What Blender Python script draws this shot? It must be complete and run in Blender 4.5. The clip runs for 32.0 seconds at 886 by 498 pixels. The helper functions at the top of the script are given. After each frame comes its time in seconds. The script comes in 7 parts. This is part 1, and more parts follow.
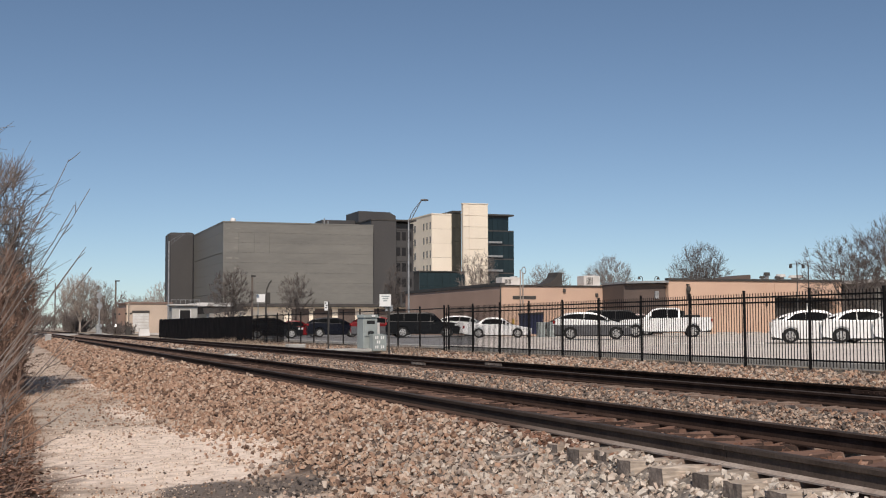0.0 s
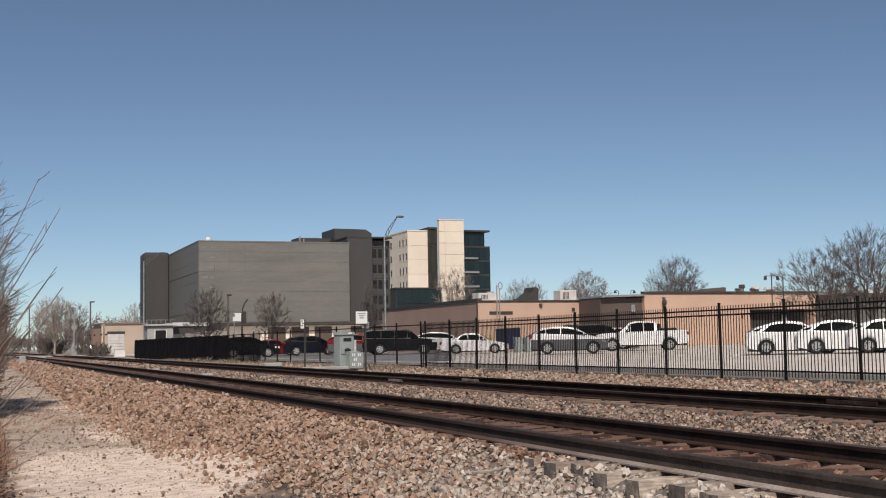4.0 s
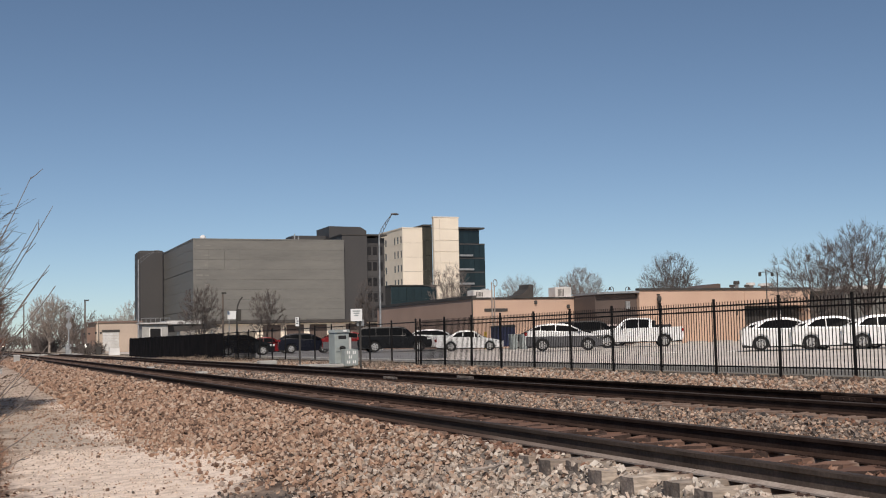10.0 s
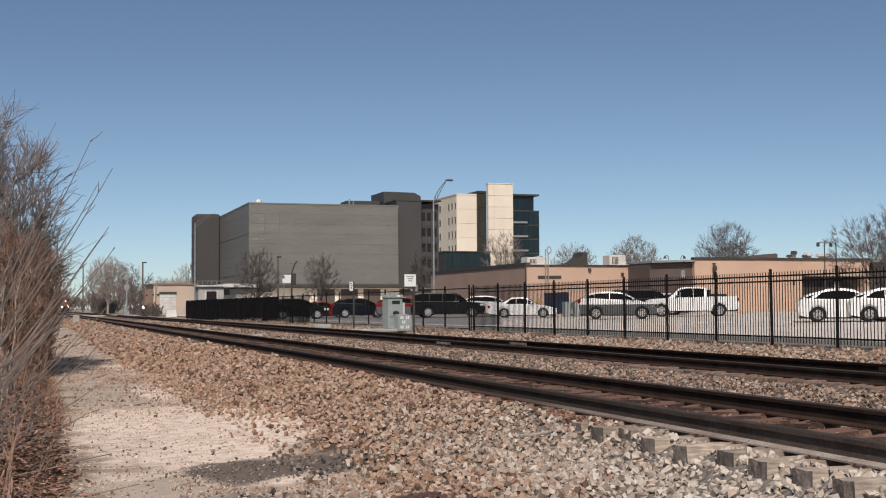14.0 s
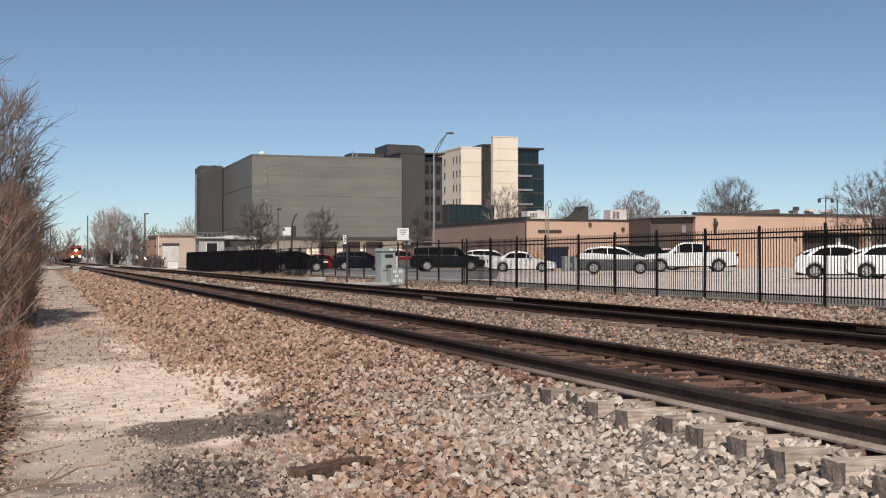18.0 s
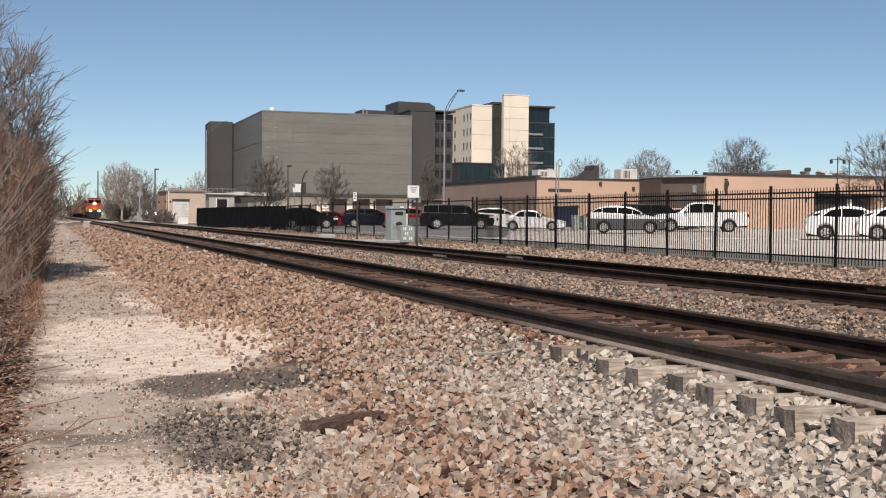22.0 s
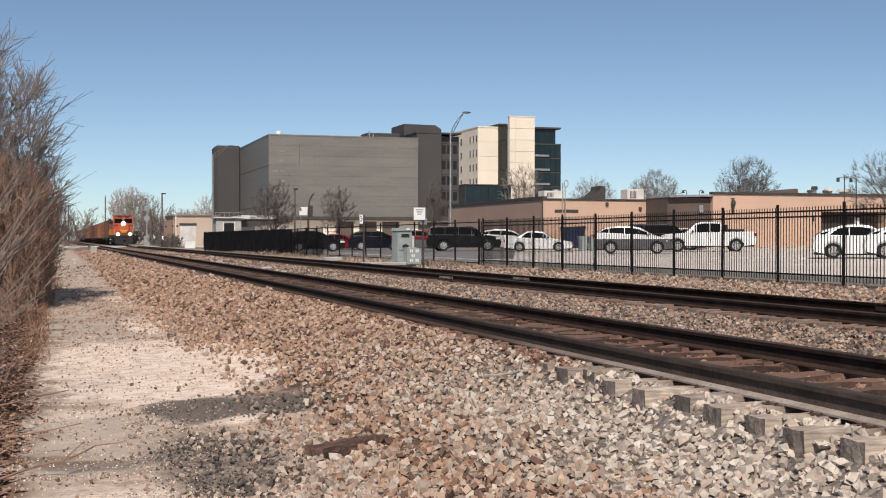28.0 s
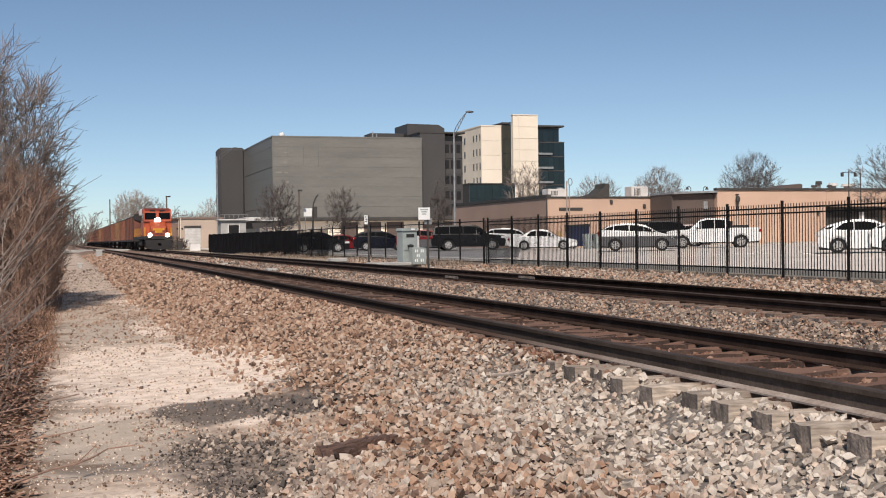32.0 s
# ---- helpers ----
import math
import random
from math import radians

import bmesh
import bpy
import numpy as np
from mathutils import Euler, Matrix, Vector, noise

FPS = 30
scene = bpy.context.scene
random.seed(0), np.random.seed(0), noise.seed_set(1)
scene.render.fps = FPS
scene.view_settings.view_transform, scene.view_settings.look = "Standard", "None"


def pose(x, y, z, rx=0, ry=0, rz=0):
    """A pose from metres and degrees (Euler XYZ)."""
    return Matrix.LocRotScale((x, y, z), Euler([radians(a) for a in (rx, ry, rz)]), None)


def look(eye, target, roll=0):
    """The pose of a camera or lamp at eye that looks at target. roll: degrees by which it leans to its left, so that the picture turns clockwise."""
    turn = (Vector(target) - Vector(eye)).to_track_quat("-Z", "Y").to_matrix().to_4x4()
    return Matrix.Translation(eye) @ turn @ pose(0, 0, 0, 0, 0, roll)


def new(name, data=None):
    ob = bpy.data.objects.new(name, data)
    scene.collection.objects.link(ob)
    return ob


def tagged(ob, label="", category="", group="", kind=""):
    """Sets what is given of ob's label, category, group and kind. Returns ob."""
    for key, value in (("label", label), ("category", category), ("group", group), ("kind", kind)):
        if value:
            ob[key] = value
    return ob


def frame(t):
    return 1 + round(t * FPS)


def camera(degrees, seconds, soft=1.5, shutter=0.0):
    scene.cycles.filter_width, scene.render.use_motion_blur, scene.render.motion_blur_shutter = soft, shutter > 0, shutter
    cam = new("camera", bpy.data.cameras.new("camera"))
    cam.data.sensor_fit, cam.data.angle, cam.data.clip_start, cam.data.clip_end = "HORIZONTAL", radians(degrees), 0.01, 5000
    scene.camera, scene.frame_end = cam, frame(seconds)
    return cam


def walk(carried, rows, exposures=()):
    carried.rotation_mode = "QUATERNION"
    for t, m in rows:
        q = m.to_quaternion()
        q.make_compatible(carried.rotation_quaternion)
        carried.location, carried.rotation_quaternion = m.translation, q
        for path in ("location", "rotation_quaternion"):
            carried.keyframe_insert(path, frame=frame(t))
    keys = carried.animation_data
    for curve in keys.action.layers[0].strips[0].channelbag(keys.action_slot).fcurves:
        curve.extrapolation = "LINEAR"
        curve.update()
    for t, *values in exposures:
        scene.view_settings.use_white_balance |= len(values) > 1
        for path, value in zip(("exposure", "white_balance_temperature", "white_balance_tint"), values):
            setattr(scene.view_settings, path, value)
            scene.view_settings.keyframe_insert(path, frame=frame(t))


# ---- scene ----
cam = camera(40.0, 32.0, soft=1.1)
PATH = [
    (0, (-0.639, -0.219, 0.917), (0.043, 1.657, 1.043), -0.2),
    (0.5, (-0.577, -0.13, 0.898), (0.108, 1.745, 1.024), -0.6),
    (1, (-0.611, -0.191, 0.907), (0.083, 1.68, 1.041), -0.6),
    (1.5, (-0.579, -0.163, 0.902), (0.126, 1.704, 1.042), -0.7),
    (2, (-0.602, -0.2, 0.904), (0.114, 1.662, 1.048), -0.9),
    (2.5, (-0.592, -0.182, 0.902), (0.13, 1.678, 1.049), -0.9),
    (3, (-0.594, -0.179, 0.908), (0.126, 1.681, 1.058), -1.1),
    (3.5, (-0.61, -0.207, 0.906), (0.109, 1.653, 1.059), -1.0),
    (5.5, (-0.6, -0.201, 0.903), (0.114, 1.661, 1.053), -1.1),
    (6, (-0.597, -0.206, 0.9), (0.121, 1.655, 1.052), -1.1),
    (6.5, (-0.613, -0.222, 0.908), (0.11, 1.636, 1.063), -1.0),
    (7, (-0.574, -0.164, 0.897), (0.148, 1.694, 1.06), -1.1),
    (7.5, (-0.607, -0.225, 0.904), (0.118, 1.631, 1.073), -0.0),
    (8, (-0.599, -0.221, 0.903), (0.133, 1.633, 1.068), -1.1),
    (8.5, (-0.599, -0.215, 0.903), (0.13, 1.641, 1.058), -0.7),
    (9, (-0.599, -0.207, 0.901), (0.133, 1.648, 1.05), -1.2),
    (9.5, (-0.585, -0.176, 0.904), (0.144, 1.681, 1.052), -1.2),
    (10, (-0.595, -0.19, 0.904), (0.131, 1.668, 1.052), -1.2),
    (10.5, (-0.589, -0.194, 0.9), (0.134, 1.665, 1.043), -1.3),
    (11, (-0.613, -0.219, 0.908), (0.105, 1.643, 1.046), -1.0),
    (11.5, (-0.606, -0.199, 0.907), (0.09, 1.673, 1.033), -0.9),
    (12, (-0.577, -0.158, 0.892), (0.097, 1.722, 1.008), -0.8),
    (12.5, (-0.568, -0.143, 0.899), (0.097, 1.74, 1.005), -0.7),
    (13, (-0.579, -0.153, 0.897), (0.078, 1.733, 0.998), -0.6),
    (13.5, (-0.617, -0.209, 0.902), (0.033, 1.68, 1.0), -0.3),
    (14, (-0.601, -0.182, 0.899), (0.042, 1.709, 0.993), -0.4),
    (14.5, (-0.609, -0.192, 0.905), (0.032, 1.7, 0.997), -0.1),
    (16.5, (-0.166, -0.008, 0.908), (0.453, 1.892, 0.974), -0.7),
    (17, (-0.109, 0.018, 0.897), (0.514, 1.918, 0.946), -0.1),
    (17.5, (-0.03, -0.028, 0.93), (0.613, 1.866, 0.96), -0.5),
    (18, (-0.013, -0.037, 0.938), (0.621, 1.86, 0.955), -0.0),
    (18.5, (0.003, 0.02, 0.936), (0.625, 1.921, 0.946), 0.9),
    (19, (0.008, 0.056, 0.934), (0.567, 1.977, 0.944), 1.5),
    (19.5, (-0.086, -0.133, 0.945), (0.442, 1.796, 0.94), 2.2),
    (20, (-0.091, -0.12, 0.94), (0.433, 1.81, 0.912), 2.0),
    (20.5, (-0.059, -0.079, 0.93), (0.496, 1.842, 0.887), 1.0),
    (21, (-0.062, -0.078, 0.935), (0.524, 1.833, 0.881), 1.1),
    (21.5, (-0.033, -0.037, 0.93), (0.569, 1.869, 0.875), 0.7),
    (22, (-0.045, -0.054, 0.931), (0.574, 1.846, 0.879), 0.5),
    (22.5, (-0.019, -0.024, 0.925), (0.61, 1.873, 0.876), 0.3),
    (23, (-0.034, -0.042, 0.945), (0.605, 1.853, 0.9), 0.0),
    (23.5, (-0.053, -0.076, 0.942), (0.583, 1.82, 0.913), 0.9),
    (24, (-0.028, -0.027, 0.938), (0.616, 1.866, 0.917), 0.6),
    (24.5, (-0.03, -0.025, 0.937), (0.614, 1.868, 0.918), 0.8),
    (25, (-0.019, -0.019, 0.939), (0.615, 1.878, 0.92), 0.4),
    (25.5, (-0.037, -0.045, 0.938), (0.584, 1.856, 0.915), 0.5),
    (27.5, (-0.03, -0.051, 0.936), (0.582, 1.853, 0.912), -0.1),
    (28, (0.0, 0.0, 0.926), (0.608, 1.905, 0.91), 0.0),
    (28.5, (-0.035, -0.058, 0.937), (0.574, 1.847, 0.932), 0.0),
    (29, (-0.03, -0.034, 0.934), (0.582, 1.87, 0.935), 0.1),
    (29.5, (-0.025, -0.032, 0.933), (0.588, 1.872, 0.937), 0.0),
    (30, (-0.008, -0.01, 0.929), (0.599, 1.895, 0.926), -0.4),
    (30.5, (-0.023, -0.045, 0.932), (0.578, 1.863, 0.924), -0.4),
    (31, (-0.038, -0.068, 0.935), (0.561, 1.84, 0.924), -0.6),
    (31.5, (-0.028, -0.059, 0.937), (0.571, 1.849, 0.924), -0.8),
    (32, (-0.033, -0.052, 0.936), (0.568, 1.856, 0.919), -0.7),
]
walk(cam, [(t, look(eye, target, roll)) for t, eye, target, roll in PATH],
     exposures=((0, -0.12, 6520, 12.5), (3, -0.19, 6520, 12.5), (13, -0.2, 6520, 12.5), (14, -0.18, 6520, 12.5), (17, -0.13, 6520, 12.5), (18, -0.05, 6520, 12.5), (20, 0.0, 6520, 12.5), (32, 0.04, 6520, 12.5)))

# ---- light ----
SUN_TO = Vector((-0.36, -1.0, 0.0)).normalized()
SUN_HEIGHT = radians(43)
world = bpy.data.worlds.new("sky")
scene.world = world
world.use_nodes = True
wn = world.node_tree.nodes
sky = wn.new("ShaderNodeTexSky")
sky.sky_type, sky.sun_disc = "NISHITA", False
sky.sun_elevation = SUN_HEIGHT
sky.sun_rotation = math.atan2(SUN_TO.x, SUN_TO.y)
sky.air_density, sky.dust_density, sky.ozone_density, sky.altitude = 0.55, 0.3, 2.2, 0
haze = wn.new("ShaderNodeVectorMath")  # late winter air, a little less blue than the model
haze.operation, haze.inputs[1].default_value = "MULTIPLY", (1.03, 1.02, 0.915)
world.node_tree.links.new(sky.outputs[0], haze.inputs[0])
world.node_tree.links.new(haze.outputs[0], wn["Background"].inputs[0])
wn["Background"].inputs[1].default_value = 0.104
sun = new("sun", bpy.data.lights.new("sun", "SUN"))
sun.data.energy, sun.data.angle, sun.data.color = 4.2, radians(0.53), (1.0, 0.905, 0.80)
away = Vector((SUN_TO.x * math.cos(SUN_HEIGHT), SUN_TO.y * math.cos(SUN_HEIGHT), math.sin(SUN_HEIGHT)))
sun.matrix_world = look(away * 60, (0, 0, 0))
scene.view_settings.exposure = 0.0

# ---- materials ----
def link(nt, a, b):
    nt.links.new(a, b)


def surf(name, base, second=None, rough=0.8, metal=0.0, coarse=0.6, fine=25.0, vary=0.18, bump=0.25, bump_size=0.01, grain=None,
         per_piece=0.0, gloss=0.5, stretch=(1, 1, 1), coat=0.0):
    """A procedural surface: base colour with stains at a coarse scale (per metre), grain at a fine one, relief, and a shade of its own for each piece."""
    m = bpy.data.materials.new(name)
    m.use_nodes = True
    nt = m.node_tree
    n, bsdf = nt.nodes, nt.nodes["Principled BSDF"]
    co = n.new("ShaderNodeTexCoord")
    mp = n.new("ShaderNodeMapping")
    mp.inputs["Scale"].default_value = stretch
    link(nt, co.outputs["Object"], mp.inputs[0])
    big, small = n.new("ShaderNodeTexNoise"), n.new("ShaderNodeTexNoise")
    for tex, scale, detail in ((big, coarse, 5.0), (small, fine, 4.0)):
        tex.inputs["Scale"].default_value, tex.inputs["Detail"].default_value = scale, detail
        link(nt, mp.outputs[0], tex.inputs["Vector"])
    second = second or tuple(c * (1 - 2.2 * vary) for c in base)
    ramp = n.new("ShaderNodeValToRGB")
    ramp.color_ramp.elements[0].position, ramp.color_ramp.elements[1].position = 0.34, 0.68
    ramp.color_ramp.elements[0].color, ramp.color_ramp.elements[1].color = (*second, 1), (*base, 1)
    link(nt, big.outputs["Fac"], ramp.inputs[0])
    tone = n.new("ShaderNodeMapRange")
    tone.inputs["From Min"].default_value, tone.inputs["From Max"].default_value = 0.3, 0.7
    tone.inputs["To Min"].default_value, tone.inputs["To Max"].default_value = 1 - vary, 1 + vary
    link(nt, small.outputs["Fac"], tone.inputs["Value"])
    mul = n.new("ShaderNodeVectorMath")
    mul.operation = "SCALE"
    link(nt, ramp.outputs[0], mul.inputs[0])
    link(nt, tone.outputs[0], mul.inputs["Scale"])
    out = mul.outputs[0]
    if per_piece:
        info = n.new("ShaderNodeObjectInfo")
        pr = n.new("ShaderNodeMapRange")
        pr.inputs["To Min"].default_value, pr.inputs["To Max"].default_value = 1 - per_piece, 1 + per_piece
        link(nt, info.outputs["Random"], pr.inputs["Value"])
        m2 = n.new("ShaderNodeVectorMath")
        m2.operation = "SCALE"
        link(nt, out, m2.inputs[0])
        link(nt, pr.outputs[0], m2.inputs["Scale"])
        out = m2.outputs[0]
    link(nt, out, bsdf.inputs["Base Color"])
    rr = n.new("ShaderNodeMapRange")
    rr.inputs["To Min"].default_value, rr.inputs["To Max"].default_value = max(0.02, rough - 0.12), min(1.0, rough + 0.12)
    link(nt, big.outputs["Fac"], rr.inputs["Value"])
    link(nt, rr.outputs[0], bsdf.inputs["Roughness"])
    bsdf.inputs["Metallic"].default_value = metal
    bsdf.inputs["Specular IOR Level"].default_value = gloss
    bsdf.inputs["Coat Weight"].default_value = coat
    if bump:
        b = n.new("ShaderNodeBump")
        b.inputs["Strength"].default_value, b.inputs["Distance"].default_value = bump, bump_size
        link(nt, small.outputs["Fac"], b.inputs["Height"])
        link(nt, b.outputs[0], bsdf.inputs["Normal"])
    return m


def glow(name, colour, strength):
    m = bpy.data.materials.new(name)
    m.use_nodes = True
    b = m.node_tree.nodes["Principled BSDF"]
    b.inputs["Base Color"].default_value = (*colour, 1)
    b.inputs["Emission Color"].default_value = (*colour, 1)
    b.inputs["Emission Strength"].default_value = strength
    return m


def island_tint(m, spread):
    """Adds a shade of its own to each loose piece of a joined mesh."""
    nt = m.node_tree
    bsdf = nt.nodes["Principled BSDF"]
    src = bsdf.inputs["Base Color"].links[0].from_socket
    geo, pr = nt.nodes.new("ShaderNodeNewGeometry"), nt.nodes.new("ShaderNodeMapRange")
    pr.inputs["To Min"].default_value, pr.inputs["To Max"].default_value = 1 - spread, 1 + spread
    link(nt, geo.outputs["Random Per Island"], pr.inputs["Value"])
    mul = nt.nodes.new("ShaderNodeVectorMath")
    mul.operation = "SCALE"
    link(nt, src, mul.inputs[0])
    link(nt, pr.outputs[0], mul.inputs["Scale"])
    link(nt, mul.outputs[0], bsdf.inputs["Base Color"])
    return m


def stone_mat(name, colours, spots=30.0):
    """Broken stone: each loose piece takes one of several colours."""
    m = surf(name, colours[0], rough=0.9, fine=spots, vary=0.2, bump=0.4)
    nt = m.node_tree
    bsdf = nt.nodes["Principled BSDF"]
    src = bsdf.inputs["Base Color"].links[0].from_node
    geo, ramp = nt.nodes.new("ShaderNodeNewGeometry"), nt.nodes.new("ShaderNodeValToRGB")
    ramp.color_ramp.interpolation = "CONSTANT"
    while len(ramp.color_ramp.elements) < len(colours):
        ramp.color_ramp.elements.new(0.5)
    for k, (e, c) in enumerate(zip(ramp.color_ramp.elements, colours)):
        e.position, e.color = k / len(colours), (*c, 1)
    link(nt, geo.outputs["Random Per Island"], ramp.inputs[0])
    link(nt, ramp.outputs[0], src.inputs[0])
    return m


MAT = dict(
    rail_side=surf("rail_steel_brown", (0.058, 0.04, 0.033), (0.034, 0.022, 0.018), rough=0.95, coarse=3, fine=40, bump=0.2, gloss=0.04),
    rail_web_dusty=surf("rail_steel_dusty", (0.12, 0.095, 0.08), (0.075, 0.058, 0.048), rough=0.95, coarse=3, fine=40, bump=0.2, gloss=0.04),
    rail_head=surf("rail_steel_worn", (0.085, 0.066, 0.056), rough=0.75, metal=0.1, gloss=0.2, coarse=2, fine=60, bump=0.05),
    joint_dust=surf("dusty_joint_steel", (0.27, 0.24, 0.215), (0.15, 0.125, 0.108), rough=0.9, coarse=4, fine=40, gloss=0.2),
    rail_base=surf("rail_base_dusty", (0.48, 0.42, 0.37), (0.29, 0.23, 0.195), rough=0.95, coarse=2, fine=40, gloss=0.1),
    rail_base_brown=surf("rail_base_rusty", (0.068, 0.043, 0.034), (0.042, 0.027, 0.021), rough=0.95, coarse=2, fine=40, gloss=0.05),
    tie=surf("weathered_timber", (0.51, 0.435, 0.36), (0.31, 0.25, 0.195), rough=0.95, coarse=6, fine=30, vary=0.32, bump=0.8, per_piece=0.25, stretch=(0.25, 1.5, 1.5)),
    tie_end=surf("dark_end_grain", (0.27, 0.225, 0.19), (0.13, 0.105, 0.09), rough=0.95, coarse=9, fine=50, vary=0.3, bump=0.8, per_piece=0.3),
    # Tie sides between the rails, with the shade of the gaps in the colour.
    tie_side=surf("gap_dark_timber", (0.075, 0.045, 0.034), (0.035, 0.022, 0.018), rough=0.9, coarse=5, fine=40, vary=0.3, bump=0.6, per_piece=0.3),
    rust=surf("rusty_plate", (0.085, 0.045, 0.032), (0.05, 0.028, 0.02), rough=0.9, coarse=6, fine=40, bump=0.4),
    asphalt=surf("worn_light_asphalt", (0.76, 0.68, 0.60), (0.62, 0.555, 0.49), rough=0.9, coarse=0.25, fine=30, vary=0.1, bump=0.3),
    lane=surf("mid_grey_asphalt", (0.21, 0.20, 0.19), (0.15, 0.145, 0.14), rough=0.9, coarse=0.3, fine=30, vary=0.15, bump=0.3),
    line=surf("worn_road_paint", (0.7, 0.7, 0.68), (0.5, 0.5, 0.48), rough=0.8, coarse=2),
    concrete=surf("pale_concrete", (0.44, 0.43, 0.40), (0.33, 0.32, 0.30), rough=0.9, coarse=1.2, fine=30, bump=0.3),
    black_iron=surf("black_painted_steel", (0.010, 0.009, 0.009), rough=0.6, coarse=2, fine=50, vary=0.2, bump=0.08, gloss=0.15),
    mesh=surf("black_screen_cloth", (0.016, 0.0145, 0.0155), (0.007, 0.007, 0.008), rough=0.95, coarse=0.8, fine=60, bump=0.3, gloss=0.05),
    galv=surf("galvanised_steel", (0.42, 0.43, 0.43), rough=0.5, metal=0.5, coarse=3, fine=30, bump=0.05),
    # Lamp arms and heads, their backlit darkness put into the colour.
    lamp_backlit=surf("backlit_grey_metal", (0.15, 0.15, 0.155), rough=0.6, metal=0.3, coarse=3, fine=30, bump=0.05),
    wood_pole=surf("grey_brown_pole", (0.16, 0.13, 0.11), rough=0.9, coarse=3, fine=30, bump=0.5, stretch=(3, 3, 0.4)),
    metal_panel=surf("grey_metal_panel", (0.18, 0.174, 0.155), (0.145, 0.14, 0.126), rough=0.55, coarse=0.3, fine=2.0, vary=0.07, bump=0.1, bump_size=0.03, per_piece=0.025, stretch=(0.4, 1, 2)),
    pale_patch=surf("weathered_pale_metal", (0.225, 0.215, 0.19), (0.19, 0.18, 0.16), rough=0.6, coarse=1.5, fine=6, vary=0.1, bump=0.05),
    dark_panel=surf("charcoal_metal_panel", (0.058, 0.055, 0.053), (0.05, 0.047, 0.046), rough=0.6, coarse=0.2, fine=3, vary=0.06, bump=0.1, per_piece=0.08),
    cream=surf("cream_precast", (0.80, 0.71, 0.58), (0.74, 0.65, 0.53), rough=0.85, coarse=0.2, fine=4, vary=0.05, bump=0.15, per_piece=0.04),
    white_wall=surf("off_white_render", (0.80, 0.71, 0.58), (0.72, 0.64, 0.52), rough=0.85, coarse=0.3, fine=6, vary=0.06),
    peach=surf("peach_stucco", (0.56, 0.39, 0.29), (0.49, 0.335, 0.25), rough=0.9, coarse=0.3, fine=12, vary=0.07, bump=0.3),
    tan=surf("tan_block_wall", (0.52, 0.415, 0.33), (0.44, 0.35, 0.28), rough=0.9, coarse=0.3, fine=6, vary=0.07),
    brown_wall=surf("brown_stucco", (0.24, 0.16, 0.125), (0.19, 0.13, 0.105), rough=0.9, coarse=0.3, fine=12, vary=0.08, bump=0.3),
    # Peach stucco again, darkened: the side wall's shade is put into the colour.
    peach_shaded=surf("shaded_peach_stucco", (0.40, 0.275, 0.212), (0.35, 0.24, 0.185), rough=0.9, coarse=0.3, fine=12, vary=0.07, bump=0.3),
    umber=surf("dark_umber_stucco", (0.115, 0.085, 0.072), (0.09, 0.068, 0.058), rough=0.9, coarse=0.4, fine=10, vary=0.1, bump=0.2),
    roof_dark=surf("dark_roof_edge", (0.06, 0.055, 0.05), rough=0.8, coarse=1),
    hvac=surf("white_sheet_metal", (0.66, 0.65, 0.62), (0.5, 0.48, 0.45), rough=0.5, coarse=1.0, fine=8, vary=0.08, bump=0.05),
    white_paint=surf("white_paint", (0.78, 0.77, 0.75), (0.68, 0.67, 0.65), rough=0.6, coarse=1, fine=10, vary=0.05, bump=0.05),
    cabinet=surf("grey_green_steel", (0.33, 0.37, 0.36), (0.27, 0.30, 0.29), rough=0.55, coarse=2, fine=30, vary=0.07, bump=0.05),
    twig=surf("grey_brown_bark", (0.25, 0.208, 0.182), (0.12, 0.098, 0.085), rough=0.95, coarse=2, fine=20, vary=0.25, bump=0.2),
    twig_red=surf("red_brown_bark", (0.32, 0.205, 0.15), (0.18, 0.115, 0.085), rough=0.95, coarse=2, fine=20, vary=0.25, bump=0.2),
    bark_dark=surf("dark_wet_bark", (0.125, 0.105, 0.095), (0.075, 0.062, 0.055), rough=0.95, coarse=2, fine=20, vary=0.2, bump=0.2),
    bark_pale=surf("pale_dry_bark", (0.40, 0.345, 0.30), (0.28, 0.235, 0.20), rough=0.95, coarse=2, fine=20, vary=0.2, bump=0.2),
    straw=island_tint(surf("dry_grass", (0.38, 0.235, 0.155), (0.24, 0.14, 0.092), rough=0.95, coarse=1.5, fine=20, vary=0.2, bump=0), 0.4),
    weed=island_tint(surf("dead_weed", (0.36, 0.285, 0.22), (0.20, 0.15, 0.115), rough=0.95, coarse=1.5, fine=20, vary=0.2, bump=0), 0.4),
    leaf=island_tint(surf("dead_leaf", (0.34, 0.205, 0.14), (0.19, 0.11, 0.074), rough=0.9, coarse=3, fine=30, vary=0.25, bump=0), 0.55),
    rubber=surf("black_rubber", (0.018, 0.018, 0.018), rough=0.85, coarse=5, fine=40),
    chrome=surf("brushed_alloy", (0.48, 0.48, 0.47), rough=0.4, metal=0.35, coarse=5, fine=40, vary=0.05, bump=0),
    trim=surf("black_plastic", (0.02, 0.02, 0.02), rough=0.6, coarse=5, fine=50),
    loco_orange=surf("loco_orange_paint", (0.48, 0.092, 0.033), (0.32, 0.06, 0.024), rough=0.5, coarse=1.0, fine=8, vary=0.12, bump=0.05),
    loco_yellow=surf("loco_yellow_paint", (0.66, 0.33, 0.03), (0.5, 0.22, 0.02), rough=0.5, coarse=1, fine=8),
    loco_black=surf("loco_grimy_black", (0.022, 0.019, 0.018), rough=0.7, coarse=1, fine=10),
    loco_red=surf("loco_dark_red", (0.22, 0.035, 0.02), (0.13, 0.025, 0.018), rough=0.6, coarse=1, fine=8),
